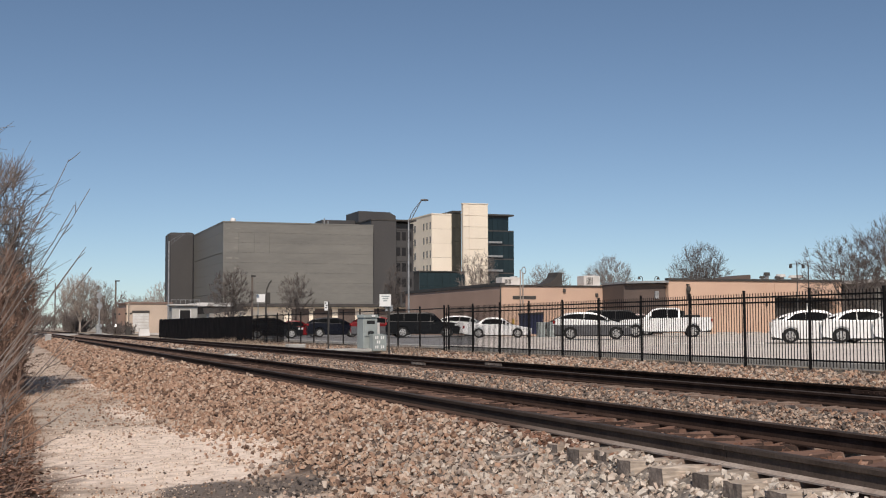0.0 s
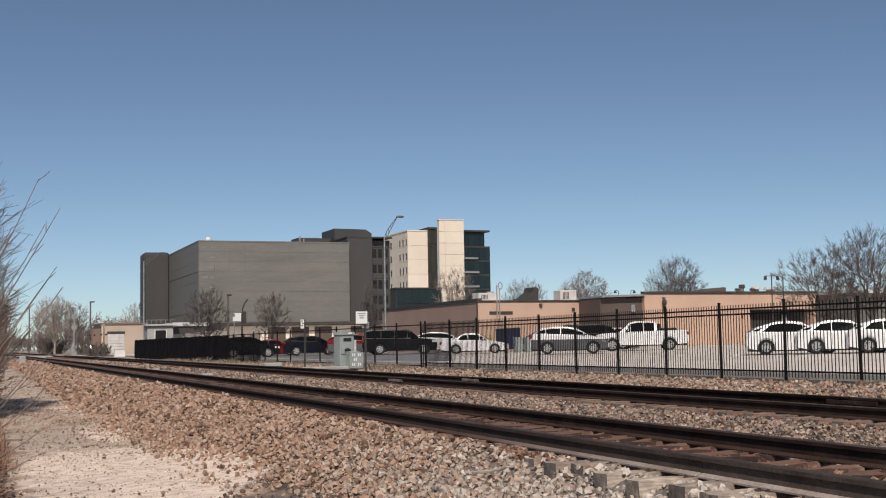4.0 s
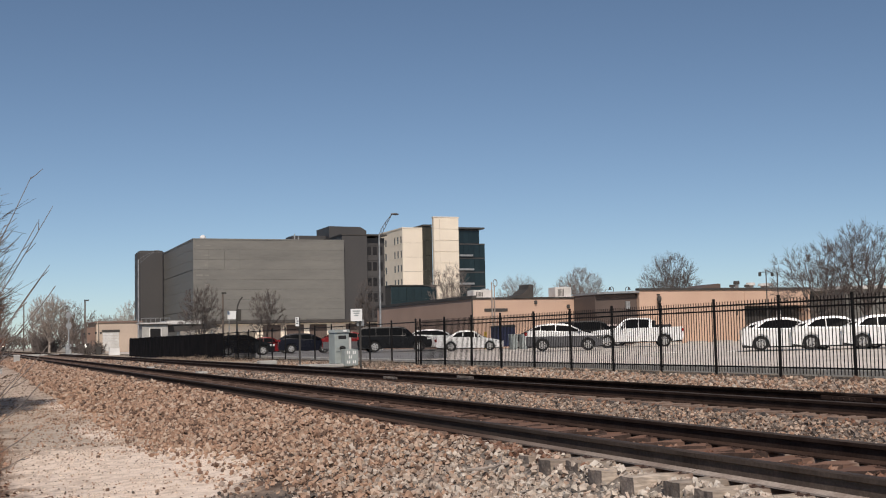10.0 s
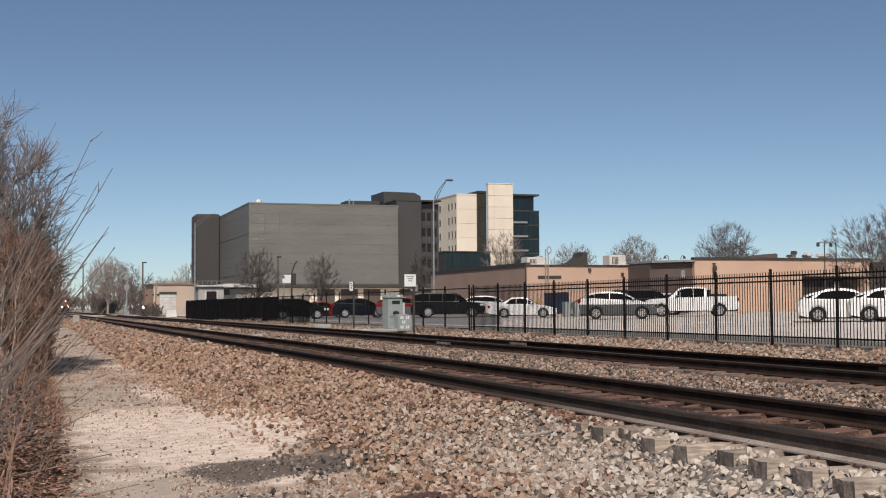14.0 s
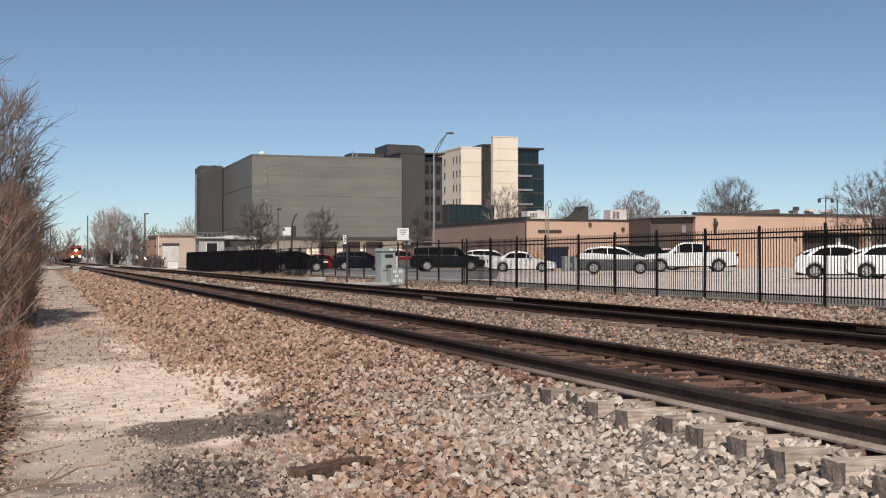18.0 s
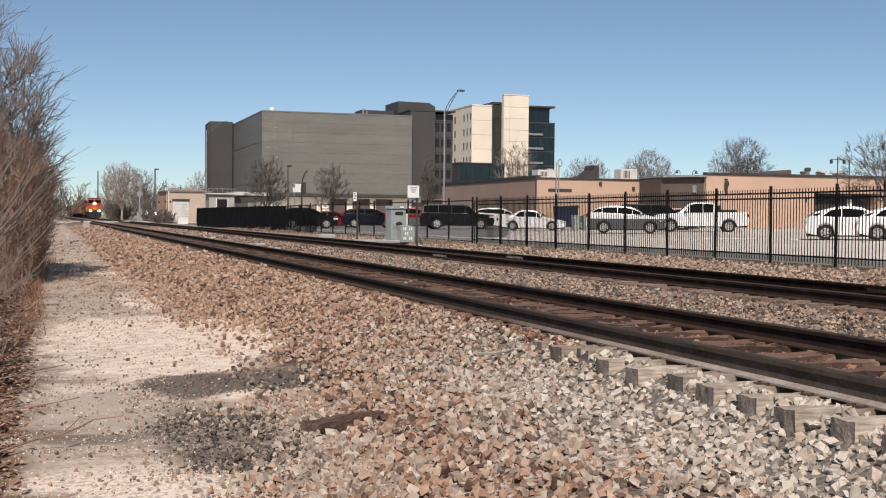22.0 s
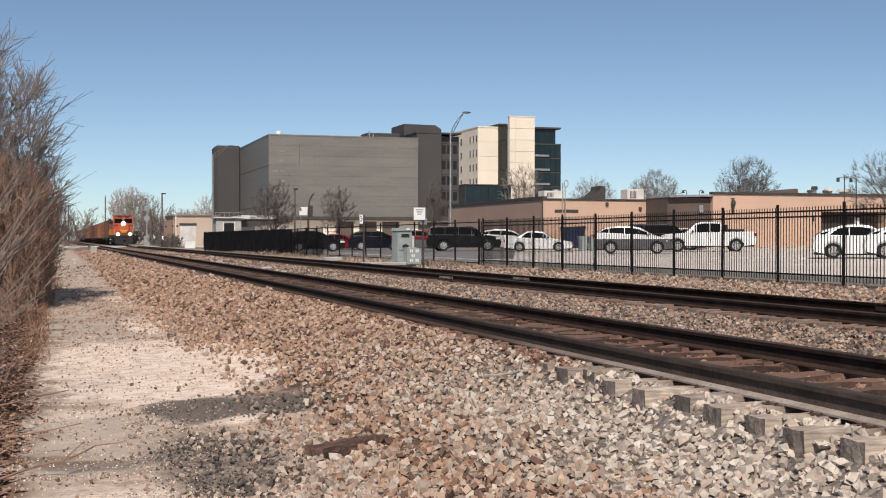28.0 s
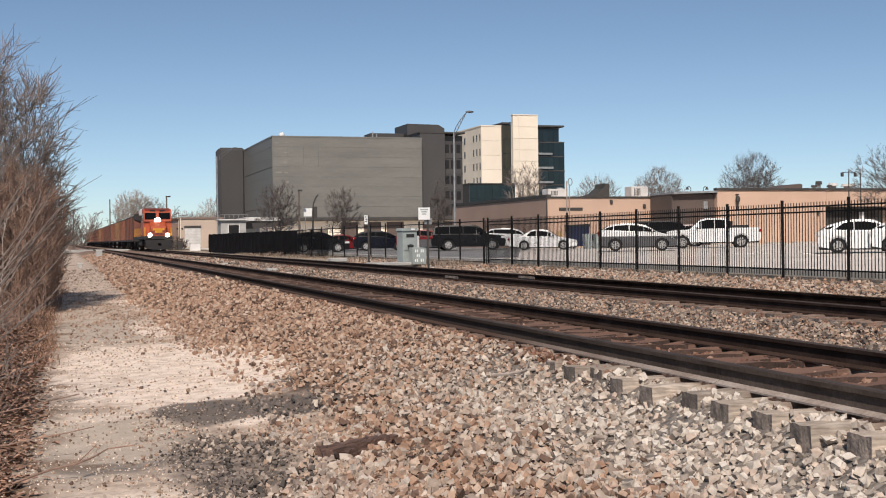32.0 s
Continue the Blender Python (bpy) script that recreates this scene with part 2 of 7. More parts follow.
    sign_white=surf("white_sign_face", (0.8, 0.8, 0.78), rough=0.5, coarse=3, fine=20, vary=0.03, bump=0),
    ink=surf("dark_sign_ink", (0.05, 0.05, 0.06), rough=0.7, coarse=3),
)


def gauge_rust(m):
    """Brake rust on the timber between the rails, and on all of it past the freshly stoned stretch."""
    nt = m.node_tree
    bsdf = nt.nodes["Principled BSDF"]
    src = bsdf.inputs["Base Color"].links[0].from_socket
    co, sep, ab, st, mx = (nt.nodes.new("ShaderNode" + k) for k in ("TexCoord", "SeparateXYZ", "Math", "MapRange", "Mix"))
    link(nt, co.outputs["Object"], sep.inputs[0])
    ab.operation = "ABSOLUTE"
    link(nt, sep.outputs["X"], ab.inputs[0])
    link(nt, ab.outputs[0], st.inputs["Value"])
    st.inputs["From Min"].default_value, st.inputs["From Max"].default_value = 0.9, 0.7
    st.inputs["To Max"].default_value = 0.93
    geo, sep2, along, most = (nt.nodes.new("ShaderNode" + k) for k in ("NewGeometry", "SeparateXYZ", "MapRange", "Math"))
    link(nt, geo.outputs["Position"], sep2.inputs[0])
    link(nt, sep2.outputs["Y"], along.inputs["Value"])
    along.inputs["From Min"].default_value, along.inputs["From Max"].default_value, along.inputs["To Max"].default_value = 8.8, 12.0, 0.7
    most.operation = "MAXIMUM"
    link(nt, st.outputs[0], most.inputs[0])
    link(nt, along.outputs[0], most.inputs[1])
    mx.data_type = "RGBA"
    link(nt, most.outputs[0], mx.inputs["Factor"])
    link(nt, src, mx.inputs["A"])
    grime, oil = (nt.nodes.new("ShaderNode" + k) for k in ("MapRange", "Mix"))
    link(nt, sep2.outputs["Y"], grime.inputs["Value"])
    grime.inputs["From Min"].default_value, grime.inputs["From Max"].default_value = 11.0, 24.0
    oil.data_type = "RGBA"
    link(nt, grime.outputs[0], oil.inputs["Factor"])
    oil.inputs["A"].default_value, oil.inputs["B"].default_value = (0.135, 0.068, 0.046, 1), (0.08, 0.045, 0.033, 1)
    link(nt, oil.outputs["Result"], mx.inputs["B"])
    link(nt, mx.outputs["Result"], bsdf.inputs["Base Color"])


gauge_rust(MAT["tie"])


def dust_ends(m, colour, y0, y1):
    """Pale dust on the rail foot near the fresh stone, bare rust further along."""
    nt = m.node_tree
    bsdf = nt.nodes["Principled BSDF"]
    src = bsdf.inputs["Base Color"].links[0].from_socket
    geo, sep, along, mx = (nt.nodes.new("ShaderNode" + k) for k in ("NewGeometry", "SeparateXYZ", "MapRange", "Mix"))
    link(nt, geo.outputs["Position"], sep.inputs[0])
    link(nt, sep.outputs["Y"], along.inputs["Value"])
    along.inputs["From Min"].default_value, along.inputs["From Max"].default_value = y0, y1
    mx.data_type = "RGBA"
    link(nt, along.outputs[0], mx.inputs["Factor"])
    link(nt, src, mx.inputs["A"])
    mx.inputs["B"].default_value = (*colour, 1)
    link(nt, mx.outputs["Result"], bsdf.inputs["Base Color"])


dust_ends(MAT["rail_base"], (0.085, 0.055, 0.043), 7.0, 12.5)
dust_ends(MAT["rail_web_dusty"], (0.05, 0.038, 0.033), 7.0, 16.0)
MAT["window"] = surf("dark_window_glass", (0.022, 0.02, 0.02), rough=0.3, coarse=0.5, fine=3, vary=0.1, bump=0, gloss=0.25)
MAT["curtain_glass"] = surf("blue_green_curtain_glass", (0.014, 0.026, 0.03), (0.009, 0.018, 0.022), rough=0.15, coarse=0.15, fine=1.5, vary=0.12, bump=0, gloss=0.4, per_piece=0.25)
MAT["bronze_glass"] = surf("bronze_curtain_glass", (0.05, 0.048, 0.038), (0.034, 0.033, 0.027), rough=0.3, coarse=0.1, fine=1.5, vary=0.1, bump=0, gloss=0.2, per_piece=0.15)
MAT["lamp_white"] = glow("headlight_glow", (1.0, 0.93, 0.8), 10.0)


# ---- mesh helpers ----
def tub(bm, x0, x1, y0, y1, z0, z1, bevel=0.0, slot=0):
    """A box in a bmesh, with worn edges if a bevel is given."""
    r = bmesh.ops.create_cube(bm, size=1.0, matrix=Matrix.Translation(((x0 + x1) / 2, (y0 + y1) / 2, (z0 + z1) / 2)) @ Matrix.Diagonal((abs(x1 - x0), abs(y1 - y0), abs(z1 - z0), 1)))
    if slot:
        for f in {f for v in r["verts"] for f in v.link_faces}:
            f.material_index = slot
    if bevel:
        bmesh.ops.bevel(bm, geom=list({e for v in r["verts"] for e in v.link_edges}), offset=bevel, segments=1, affect="EDGES")
    return bm


def rod(bm, a, b, r0, r1=None, sides=8):
    """A tapered rod from a to b."""
    a, b = Vector(a), Vector(b)
    d = b - a
    m = Matrix.Translation((a + b) / 2) @ d.to_track_quat("Z", "Y").to_matrix().to_4x4()
    bmesh.ops.create_cone(bm, cap_ends=True, segments=sides, radius1=r0, radius2=r0 if r1 is None else r1, depth=d.length, matrix=m)
    return bm


def ball(bm, c, r, squash=(1, 1, 1), sub=2):
    bmesh.ops.create_icosphere(bm, subdivisions=sub, radius=r, matrix=Matrix.Translation(c) @ Matrix.Diagonal((*squash, 1)))
    return bm


def prism(bm, outline, y0, y1, axis="y"):
    """A flat outline of (a, z) pushed from y0 to y1; axis names the pushed direction."""
    def at(a, d, z):
        return (a, d, z) if axis == "y" else (d, a, z)
    n = len(outline)
    va = [bm.verts.new(at(a, y0, z)) for a, z in outline]
    vb = [bm.verts.new(at(a, y1, z)) for a, z in outline]
    bm.faces.new(va)
    bm.faces.new(vb[::-1])
    for i in range(n):
        bm.faces.new((va[i], vb[i], vb[(i + 1) % n], va[(i + 1) % n]))
    bmesh.ops.recalc_face_normals(bm, faces=bm.faces)
    return bm


def mesh_of(name, bm, *mats, smooth=False):
    me = bpy.data.meshes.new(name)
    bm.normal_update()
    bm.to_mesh(me)
    bm.free()
    for m in mats:
        me.materials.append(MAT[m] if isinstance(m, str) else m)
    if smooth:
        me.shade_smooth()
    return me


def part(name, bm, material, parent, label="", smooth=False, at=None):
    """One mesh object under a thing or a part."""
    mats = material if isinstance(material, (list, tuple)) else [material]
    ob = new(name, bm if isinstance(bm, bpy.types.Mesh) else mesh_of(name, bm, *mats, smooth=smooth))
    ob.parent = parent
    if at is not None:
        ob.matrix_basis = at
    return tagged(ob, label)


def thing(name, m, label, category, group="", kind=""):
    """An empty at a thing's base, under which its parts hang."""
    ob = new(name)
    ob.empty_display_size = 0.2
    ob.matrix_basis = m
    return tagged(ob, label, category, group, kind)


def solo(name, bm, material, label, category, group="", kind="", m=None, smooth=False):
    """A thing of one mesh."""
    mats = material if isinstance(material, (list, tuple)) else [material]
    ob = new(name, bm if isinstance(bm, bpy.types.Mesh) else mesh_of(name, bm, *mats, smooth=smooth))
    if m is not None:
        ob.matrix_basis = m
    return tagged(ob, label, category, group, kind)


def spot(bearing, far, z=0.0, turn=0.0):
    """A pose by bearing from the track's line (degrees to the right) and distance from the path's end, turned about z."""
    b = radians(bearing)
    return pose(far * math.sin(b), far * math.cos(b), z, 0, 0, turn)

# ---- ground and tracks ----
TRACK_1, TRACK_2, GAUGE = 5.275, 10.5, 1.507
TRACK_2_LIES = pose(TRACK_2, 0, 0.01)
CURVE = ((-400, -0.62), (-1.0, -0.62), (0.9, -0.56), (1.9, -0.52), (2.6, -0.42), (3.3, -0.42), (3.82, -0.345), (3.98, -0.268), (4.15, -0.178), (4.27, -0.172), (4.35, -0.33), (4.62, -0.33), (4.72, -0.23), (5.72, -0.23), (5.82, -0.34), (6.1, -0.34), (6.22, -0.22), (6.7, -0.22), (7.6, -0.30), (8.3, -0.30),
         (8.95, -0.23), (9.35, -0.22), (9.55, -0.24), (11.5, -0.22), (11.9, -0.21), (12.9, -0.28), (14.2, -0.18), (16.0, -0.12), (17.0, -0.10), (22.0, -0.08), (400, -0.08))


def bed(x, y):
    """The height of the ground: path, ballast shoulder, two track beds, the fence strip."""
    xs, zs = zip(*CURVE)
    z = float(np.interp(x, xs, zs))
    if 2.4 < x < 4.4 and y > 9:
        z += 0.15 * min(1.0, (y - 9) / 4) * min(1.0, (x - 2.4) / 0.8) * min(1.0, max(0.0, 3.9 - x) / 0.4)
    if 3.3 < x < 4.15 and y > 9.5:
        z += 0.13 * min(1.0, (y - 9.5) / 1.5) * min(1.0, (x - 3.3) / 0.5, (4.15 - x) / 0.12)
    if -30 < x < 16 and -15 < y < 90:
        z += 0.05 * noise.noise((x * 0.9, y * 0.7, 0)) * (0.4 if 3.7 < x < 12.2 else 1.0) + 0.02 * noise.noise((x * 3, y * 3, 5))
    return z


def spread(lo, hi, step, far):
    out = list(np.arange(lo, hi + 1e-6, step))
    s, v = step * 1.5, hi
    while v < far:
        v += s
        out.append(v)
        s *= 1.5
    s, v = step * 1.5, lo
    while v > -far:
        v -= s
        out.insert(0, v)
        s *= 1.5
    return out


def make_ground():
    gx, gy = spread(-4, 17, 0.12, 4200), spread(2, 60, 0.4, 4200)
    verts = [(x, y, bed(x, y)) for y in gy for x in gx]
    w = len(gx)
    faces = [(j * w + i, j * w + i + 1, (j + 1) * w + i + 1, (j + 1) * w + i) for j in range(len(gy) - 1) for i in range(w - 1)]
    me = bpy.data.meshes.new("ground")
    me.from_pydata(verts, [], faces)
    me.materials.append(ground_mat())
    me.shade_smooth()
    tagged(new("ground", me), "stony trackside ground of ballast, pale sand and dry grass", "ground", kind="structure")


def ground_mat():
    """Ballast, pale sand on the path, dark cinder patches and dry grass, each where it lies, with ragged borders."""
    m = bpy.data.materials.new("trackside_ground")
    m.use_nodes = True
    nt = m.node_tree
    n, bsdf = nt.nodes, nt.nodes["Principled BSDF"]
    geo = n.new("ShaderNodeNewGeometry")
    sep = n.new("ShaderNodeSeparateXYZ")
    link(nt, geo.outputs["Position"], sep.inputs[0])

    def tex(scale, detail=4.0, stretch=(1, 1, 1)):
        mp, t = n.new("ShaderNodeMapping"), n.new("ShaderNodeTexNoise")
        mp.inputs["Scale"].default_value = stretch
        link(nt, geo.outputs["Position"], mp.inputs[0])
        link(nt, mp.outputs[0], t.inputs["Vector"])
        t.inputs["Scale"].default_value, t.inputs["Detail"].default_value = scale, detail
        return t.outputs["Fac"]

    def calc(op, a, b, c=None):
        k = n.new("ShaderNodeMath")
        k.operation = op
        for s, v in zip(k.inputs, (a, b, c)):
            if v is None:
                continue
            if isinstance(v, (int, float)):
                s.default_value = v
            else:
                link(nt, v, s)
        return k.outputs[0]

    def step(v, lo, hi):
        k = n.new("ShaderNodeMapRange")
        k.interpolation_type = "SMOOTHSTEP"
        link(nt, v, k.inputs["Value"])
        k.inputs["From Min"].default_value, k.inputs["From Max"].default_value = lo, hi
        return k.outputs[0]

    def mix(f, a, b):
        k = n.new("ShaderNodeMix")
        k.data_type = "RGBA"
        link(nt, f, k.inputs["Factor"])
        for s, v in ((k.inputs["A"], a), (k.inputs["B"], b)):
            if isinstance(v, tuple):
                s.default_value = (*v, 1)
            else:
                link(nt, v, s)
        return k.outputs["Result"]

    def spot_at(cx, cy, rx, ry, ragged=0.6, soft=0.35):
        dx, dy = calc("DIVIDE", calc("SUBTRACT", x, cx), rx), calc("DIVIDE", calc("SUBTRACT", y, cy), ry)
        r = calc("SQRT", calc("ADD", calc("MULTIPLY", dx, dx), calc("MULTIPLY", dy, dy)), 0)
        r = calc("ADD", r, calc("MULTIPLY", calc("SUBTRACT", rag, 0.5), ragged * 2))
        return step(r, 1.0 + soft, 1.0 - soft)

    x, y = sep.outputs["X"], sep.outputs["Y"]
    rag, mid, fine = tex(1.3, 6.0), tex(6.0, 5.0), tex(40.0, 3.0)
    cell = n.new("ShaderNodeTexVoronoi")
    cell.inputs["Scale"].default_value = 19.0
    link(nt, geo.outputs["Position"], cell.inputs["Vector"])
    pick = n.new("ShaderNodeValToRGB")
    pick.color_ramp.elements[0].color, pick.color_ramp.elements[1].color = (0.20, 0.12, 0.085, 1), (0.46, 0.34, 0.26, 1)
    e = pick.color_ramp.elements.new(0.5)
    e.color = (0.36, 0.225, 0.15, 1)
    cs = n.new("ShaderNodeSeparateColor")
    link(nt, cell.outputs["Color"], cs.inputs[0])
    link(nt, cs.outputs[0], pick.inputs[0])
    stone = pick.outputs[0]
    # Paler, greyer fresh stone near the tie ends close by.
    grey = mix(cs.outputs[0], (0.30, 0.265, 0.23), (0.52, 0.475, 0.42))
    fresh = calc("MULTIPLY", step(calc("ADD", x, calc("MULTIPLY", rag, 1.6)), 2.6, 4.2), step(y, 13.5, 9.5))
    stone = mix(fresh, stone, grey)
    # Under loose stones the ground is darkened, putting the gaps' shade into its colour.
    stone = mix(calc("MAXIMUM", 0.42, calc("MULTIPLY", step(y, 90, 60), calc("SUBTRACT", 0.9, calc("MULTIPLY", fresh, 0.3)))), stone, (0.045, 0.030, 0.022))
    sand = mix(step(mid, 0.3, 0.6), (0.60, 0.475, 0.375), (0.85, 0.71, 0.59))
    sand = mix(calc("MULTIPLY", step(tex(14.0, 5.0), 0.58, 0.72), 0.35), sand, (0.42, 0.32, 0.25))
    gritty = mix(step(tex(28.0, 3.0), 0.36, 0.56), (0.50, 0.40, 0.315), (0.83, 0.695, 0.575))
    # Greyer soil for patches along the path.
    grey_soil = mix(mid, (0.36, 0.30, 0.24), (0.56, 0.475, 0.385))
    speck = step(cs.outputs[2], 0.5, 0.56)
    soil = mix(step(mid, 0.3, 0.7), (0.33, 0.25, 0.19), (0.62, 0.49, 0.385))
    pebble = step(cell.outputs["Distance"], 0.16, 0.10)
    sand = mix(calc("MULTIPLY", pebble, step(cs.outputs[1], 0.72, 0.8)), sand, (0.22, 0.15, 0.11))
    grass = mix(mid, (0.13, 0.08, 0.05), (0.24, 0.155, 0.095))
    dark = mix(fine, (0.07, 0.056, 0.046), (0.20, 0.163, 0.135))
    edge = calc("ADD", x, calc("MULTIPLY", calc("SUBTRACT", rag, 0.5), 2.2))
    path = step(edge, 2.45, 1.75)
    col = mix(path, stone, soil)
    col = mix(calc("MULTIPLY", spot_at(0.5, 21.5, 1.2, 3.4, 0.3), 0.8), col, grey_soil)
    col = mix(calc("MULTIPLY", spot_at(0.5, 29.0, 1.0, 3.0, 0.5), 0.5), col, grey_soil)
    col = mix(spot_at(1.15, 14.6, 1.45, 3.5, 0.3, 0.12), col, sand)
    col = mix(calc("MULTIPLY", spot_at(1.45, 21.3, 0.4, 2.0, 0.6, 0.25), 0.95), col, sand)
    col = mix(calc("MULTIPLY", spot_at(1.65, 32.0, 0.4, 4.0, 0.7), 0.95), col, sand)
    col = mix(spot_at(0.15, 5.9, 1.1, 1.6, 0.4, 0.25), col, gritty)
    col = mix(calc("MULTIPLY", spot_at(0.15, 9.6, 0.75, 1.9, 0.5, 0.3), 0.85), col, grey_soil)
    col = mix(calc("MULTIPLY", spot_at(0.3, 10.9, 0.5, 0.5, 0.9), 0.6), col, sand)
    col = mix(calc("MULTIPLY", spot_at(0.25, 8.35, 0.42, 0.28, 0.9), 0.6), col, dark)
    col = mix(calc("MULTIPLY", spot_at(1.50, 10.65, 0.82, 0.72, 0.55, 0.16), 0.95), col, dark)
    col = mix(calc("MULTIPLY", spot_at(1.04, 8.15, 0.46, 1.25, 0.7, 0.3), calc("MULTIPLY_ADD", speck, -0.3, 0.95)), col, dark)
    col = mix(calc("MULTIPLY", spot_at(1.55, 9.9, 0.3, 0.17, 0.7, 0.25), 0.9), col, sand)
    col = mix(step(edge, 0.15, -0.45), col, grass)
    strip = calc("MULTIPLY", step(edge, 12.3, 13.2), step(mid, 0.35, 0.6))
    col = mix(strip, col, (0.46, 0.39, 0.30))
    col = mix(calc("MULTIPLY", step(x, 14.6, 15.8), step(rag, 0.45, 0.62)), col, (0.30, 0.235, 0.14))
    col = mix(calc("MULTIPLY", calc("MULTIPLY", step(edge, 15.2, 15.8), step(edge, 17.7, 17.3)), step(mid, 0.68, 0.46)), col, (0.105, 0.08, 0.058))
    col = mix(step(x, 17.0, 18.0), col, (0.33, 0.30, 0.25))
    tone = n.new("ShaderNodeVectorMath")
    tone.operation = "SCALE"
    link(nt, col, tone.inputs[0])
    link(nt, calc("ADD", calc("MULTIPLY", fine, 0.5), 0.75), tone.inputs["Scale"])
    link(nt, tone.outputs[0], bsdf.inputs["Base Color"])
    bsdf.inputs["Roughness"].default_value = 0.95
    b1, b2 = n.new("ShaderNodeBump"), n.new("ShaderNodeBump")
    b1.inputs["Strength"].default_value, b1.inputs["Distance"].default_value = 0.9, 0.03
    b1.invert = True
    link(nt, calc("MULTIPLY", cell.outputs["Distance"], calc("SUBTRACT", 1.0, path)), b1.inputs["Height"])
    b2.inputs["Strength"].default_value, b2.inputs["Distance"].default_value = 0.4, 0.012
    link(nt, fine, b2.inputs["Height"])
    link(nt, b1.outputs[0], b2.inputs["Normal"])
    link(nt, b2.outputs[0], bsdf.inputs["Normal"])
    return m


make_ground()

RAIL = ((-0.070, -0.162), (0.070, -0.162), (0.070, -0.149), (0.018, -0.128), (0.012, -0.050), (0.035, -0.040), (0.037, -0.009), (0.028, 0.0),
        (-0.028, 0.0), (-0.037, -0.009), (-0.035, -0.040), (-0.012, -0.050), (-0.018, -0.128), (-0.070, -0.149))
TIE_TOP = -0.165
# Where the ties near the camera lie along track one, and how far their ends stand out.
NEAR_TIES = ((5.44, 4.01), (5.87, 3.94), (6.38, 4.01), (6.86, 4.0), (7.37, 4.04), (7.79, 3.95), (8.34, 3.98), (8.96, 4.1), (9.31, 4.0))


def rail_mesh(y0, y1, foot, web):
    bm = bmesh.new()
    steps = max(1, int((y1 - y0) / 25))
    rings = [[bm.verts.new((a, y0 + (y1 - y0) * k / steps, z)) for a, z in RAIL] for k in range(steps + 1)]
    n = len(RAIL)
    for r0, r1 in zip(rings, rings[1:]):
        for i in range(n):
            f = bm.faces.new((r0[i], r1[i], r1[(i + 1) % n], r0[(i + 1) % n]))
            f.material_index = 1 if i in (6, 7, 8) else 2 if i in (0, 1, 2, 12, 13) else 0
    bm.faces.new(rings[0])
    bm.faces.new(rings[-1][::-1])
    bmesh.ops.recalc_face_normals(bm, faces=bm.faces)
    return mesh_of("rail", bm, web, "rail_head", foot)


def tie_mesh(k):
    rnd = random.Random(k)
    bm = bmesh.new()
    bmesh.ops.create_cube(bm, size=1.0, matrix=Matrix.Diagonal((2.5, 0.215, 0.19, 1)))
    bmesh.ops.subdivide_edges(bm, edges=[e for e in bm.edges if abs(e.verts[0].co.x - e.verts[1].co.x) > 1], cuts=11)
    bmesh.ops.subdivide_edges(bm, edges=[e for e in bm.edges if abs(e.verts[0].co.y - e.verts[1].co.y) > 0.1], cuts=3)
    for v in bm.verts:
        if v.co.z > 0.05 and abs(v.co.y) < 0.08 and abs(v.co.x) < 1.2:
            v.co.z += rnd.uniform(-0.022, 0.012)
    for v in bm.verts:
        wear = 1.0 if abs(v.co.x) > 1.15 else 1.5 if abs(v.co.x) < 0.7 else 0.6
        tip = abs(v.co.x) > 1.24
        v.co += Vector((0.006 * rnd.uniform(-1, 1) if tip else rnd.uniform(-0.015, 0.015), rnd.uniform(-0.02, 0.02) * (0.4 if tip else wear), rnd.uniform(-0.018, 0.006) * (0.5 if tip else wear)))
    bm.normal_update()
    # Ends take their own timber; sides inside the gauge get painted gap shade.
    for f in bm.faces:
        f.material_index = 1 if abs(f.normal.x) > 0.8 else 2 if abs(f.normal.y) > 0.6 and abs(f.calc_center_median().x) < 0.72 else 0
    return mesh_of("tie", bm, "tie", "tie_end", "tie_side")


def plate_mesh():
    bm = bmesh.new()
    tub(bm, -0.12, 0.12, -0.085, 0.085, -0.012, 0.003, 0.003)
    for sx in (-0.09, 0.09):
        for sy in (-0.05, 0.05):
            rod(bm, (sx, sy, 0), (sx, sy, 0.014), 0.010, 0.012, 5)
    return mesh_of("tie_plate", bm, "rust")


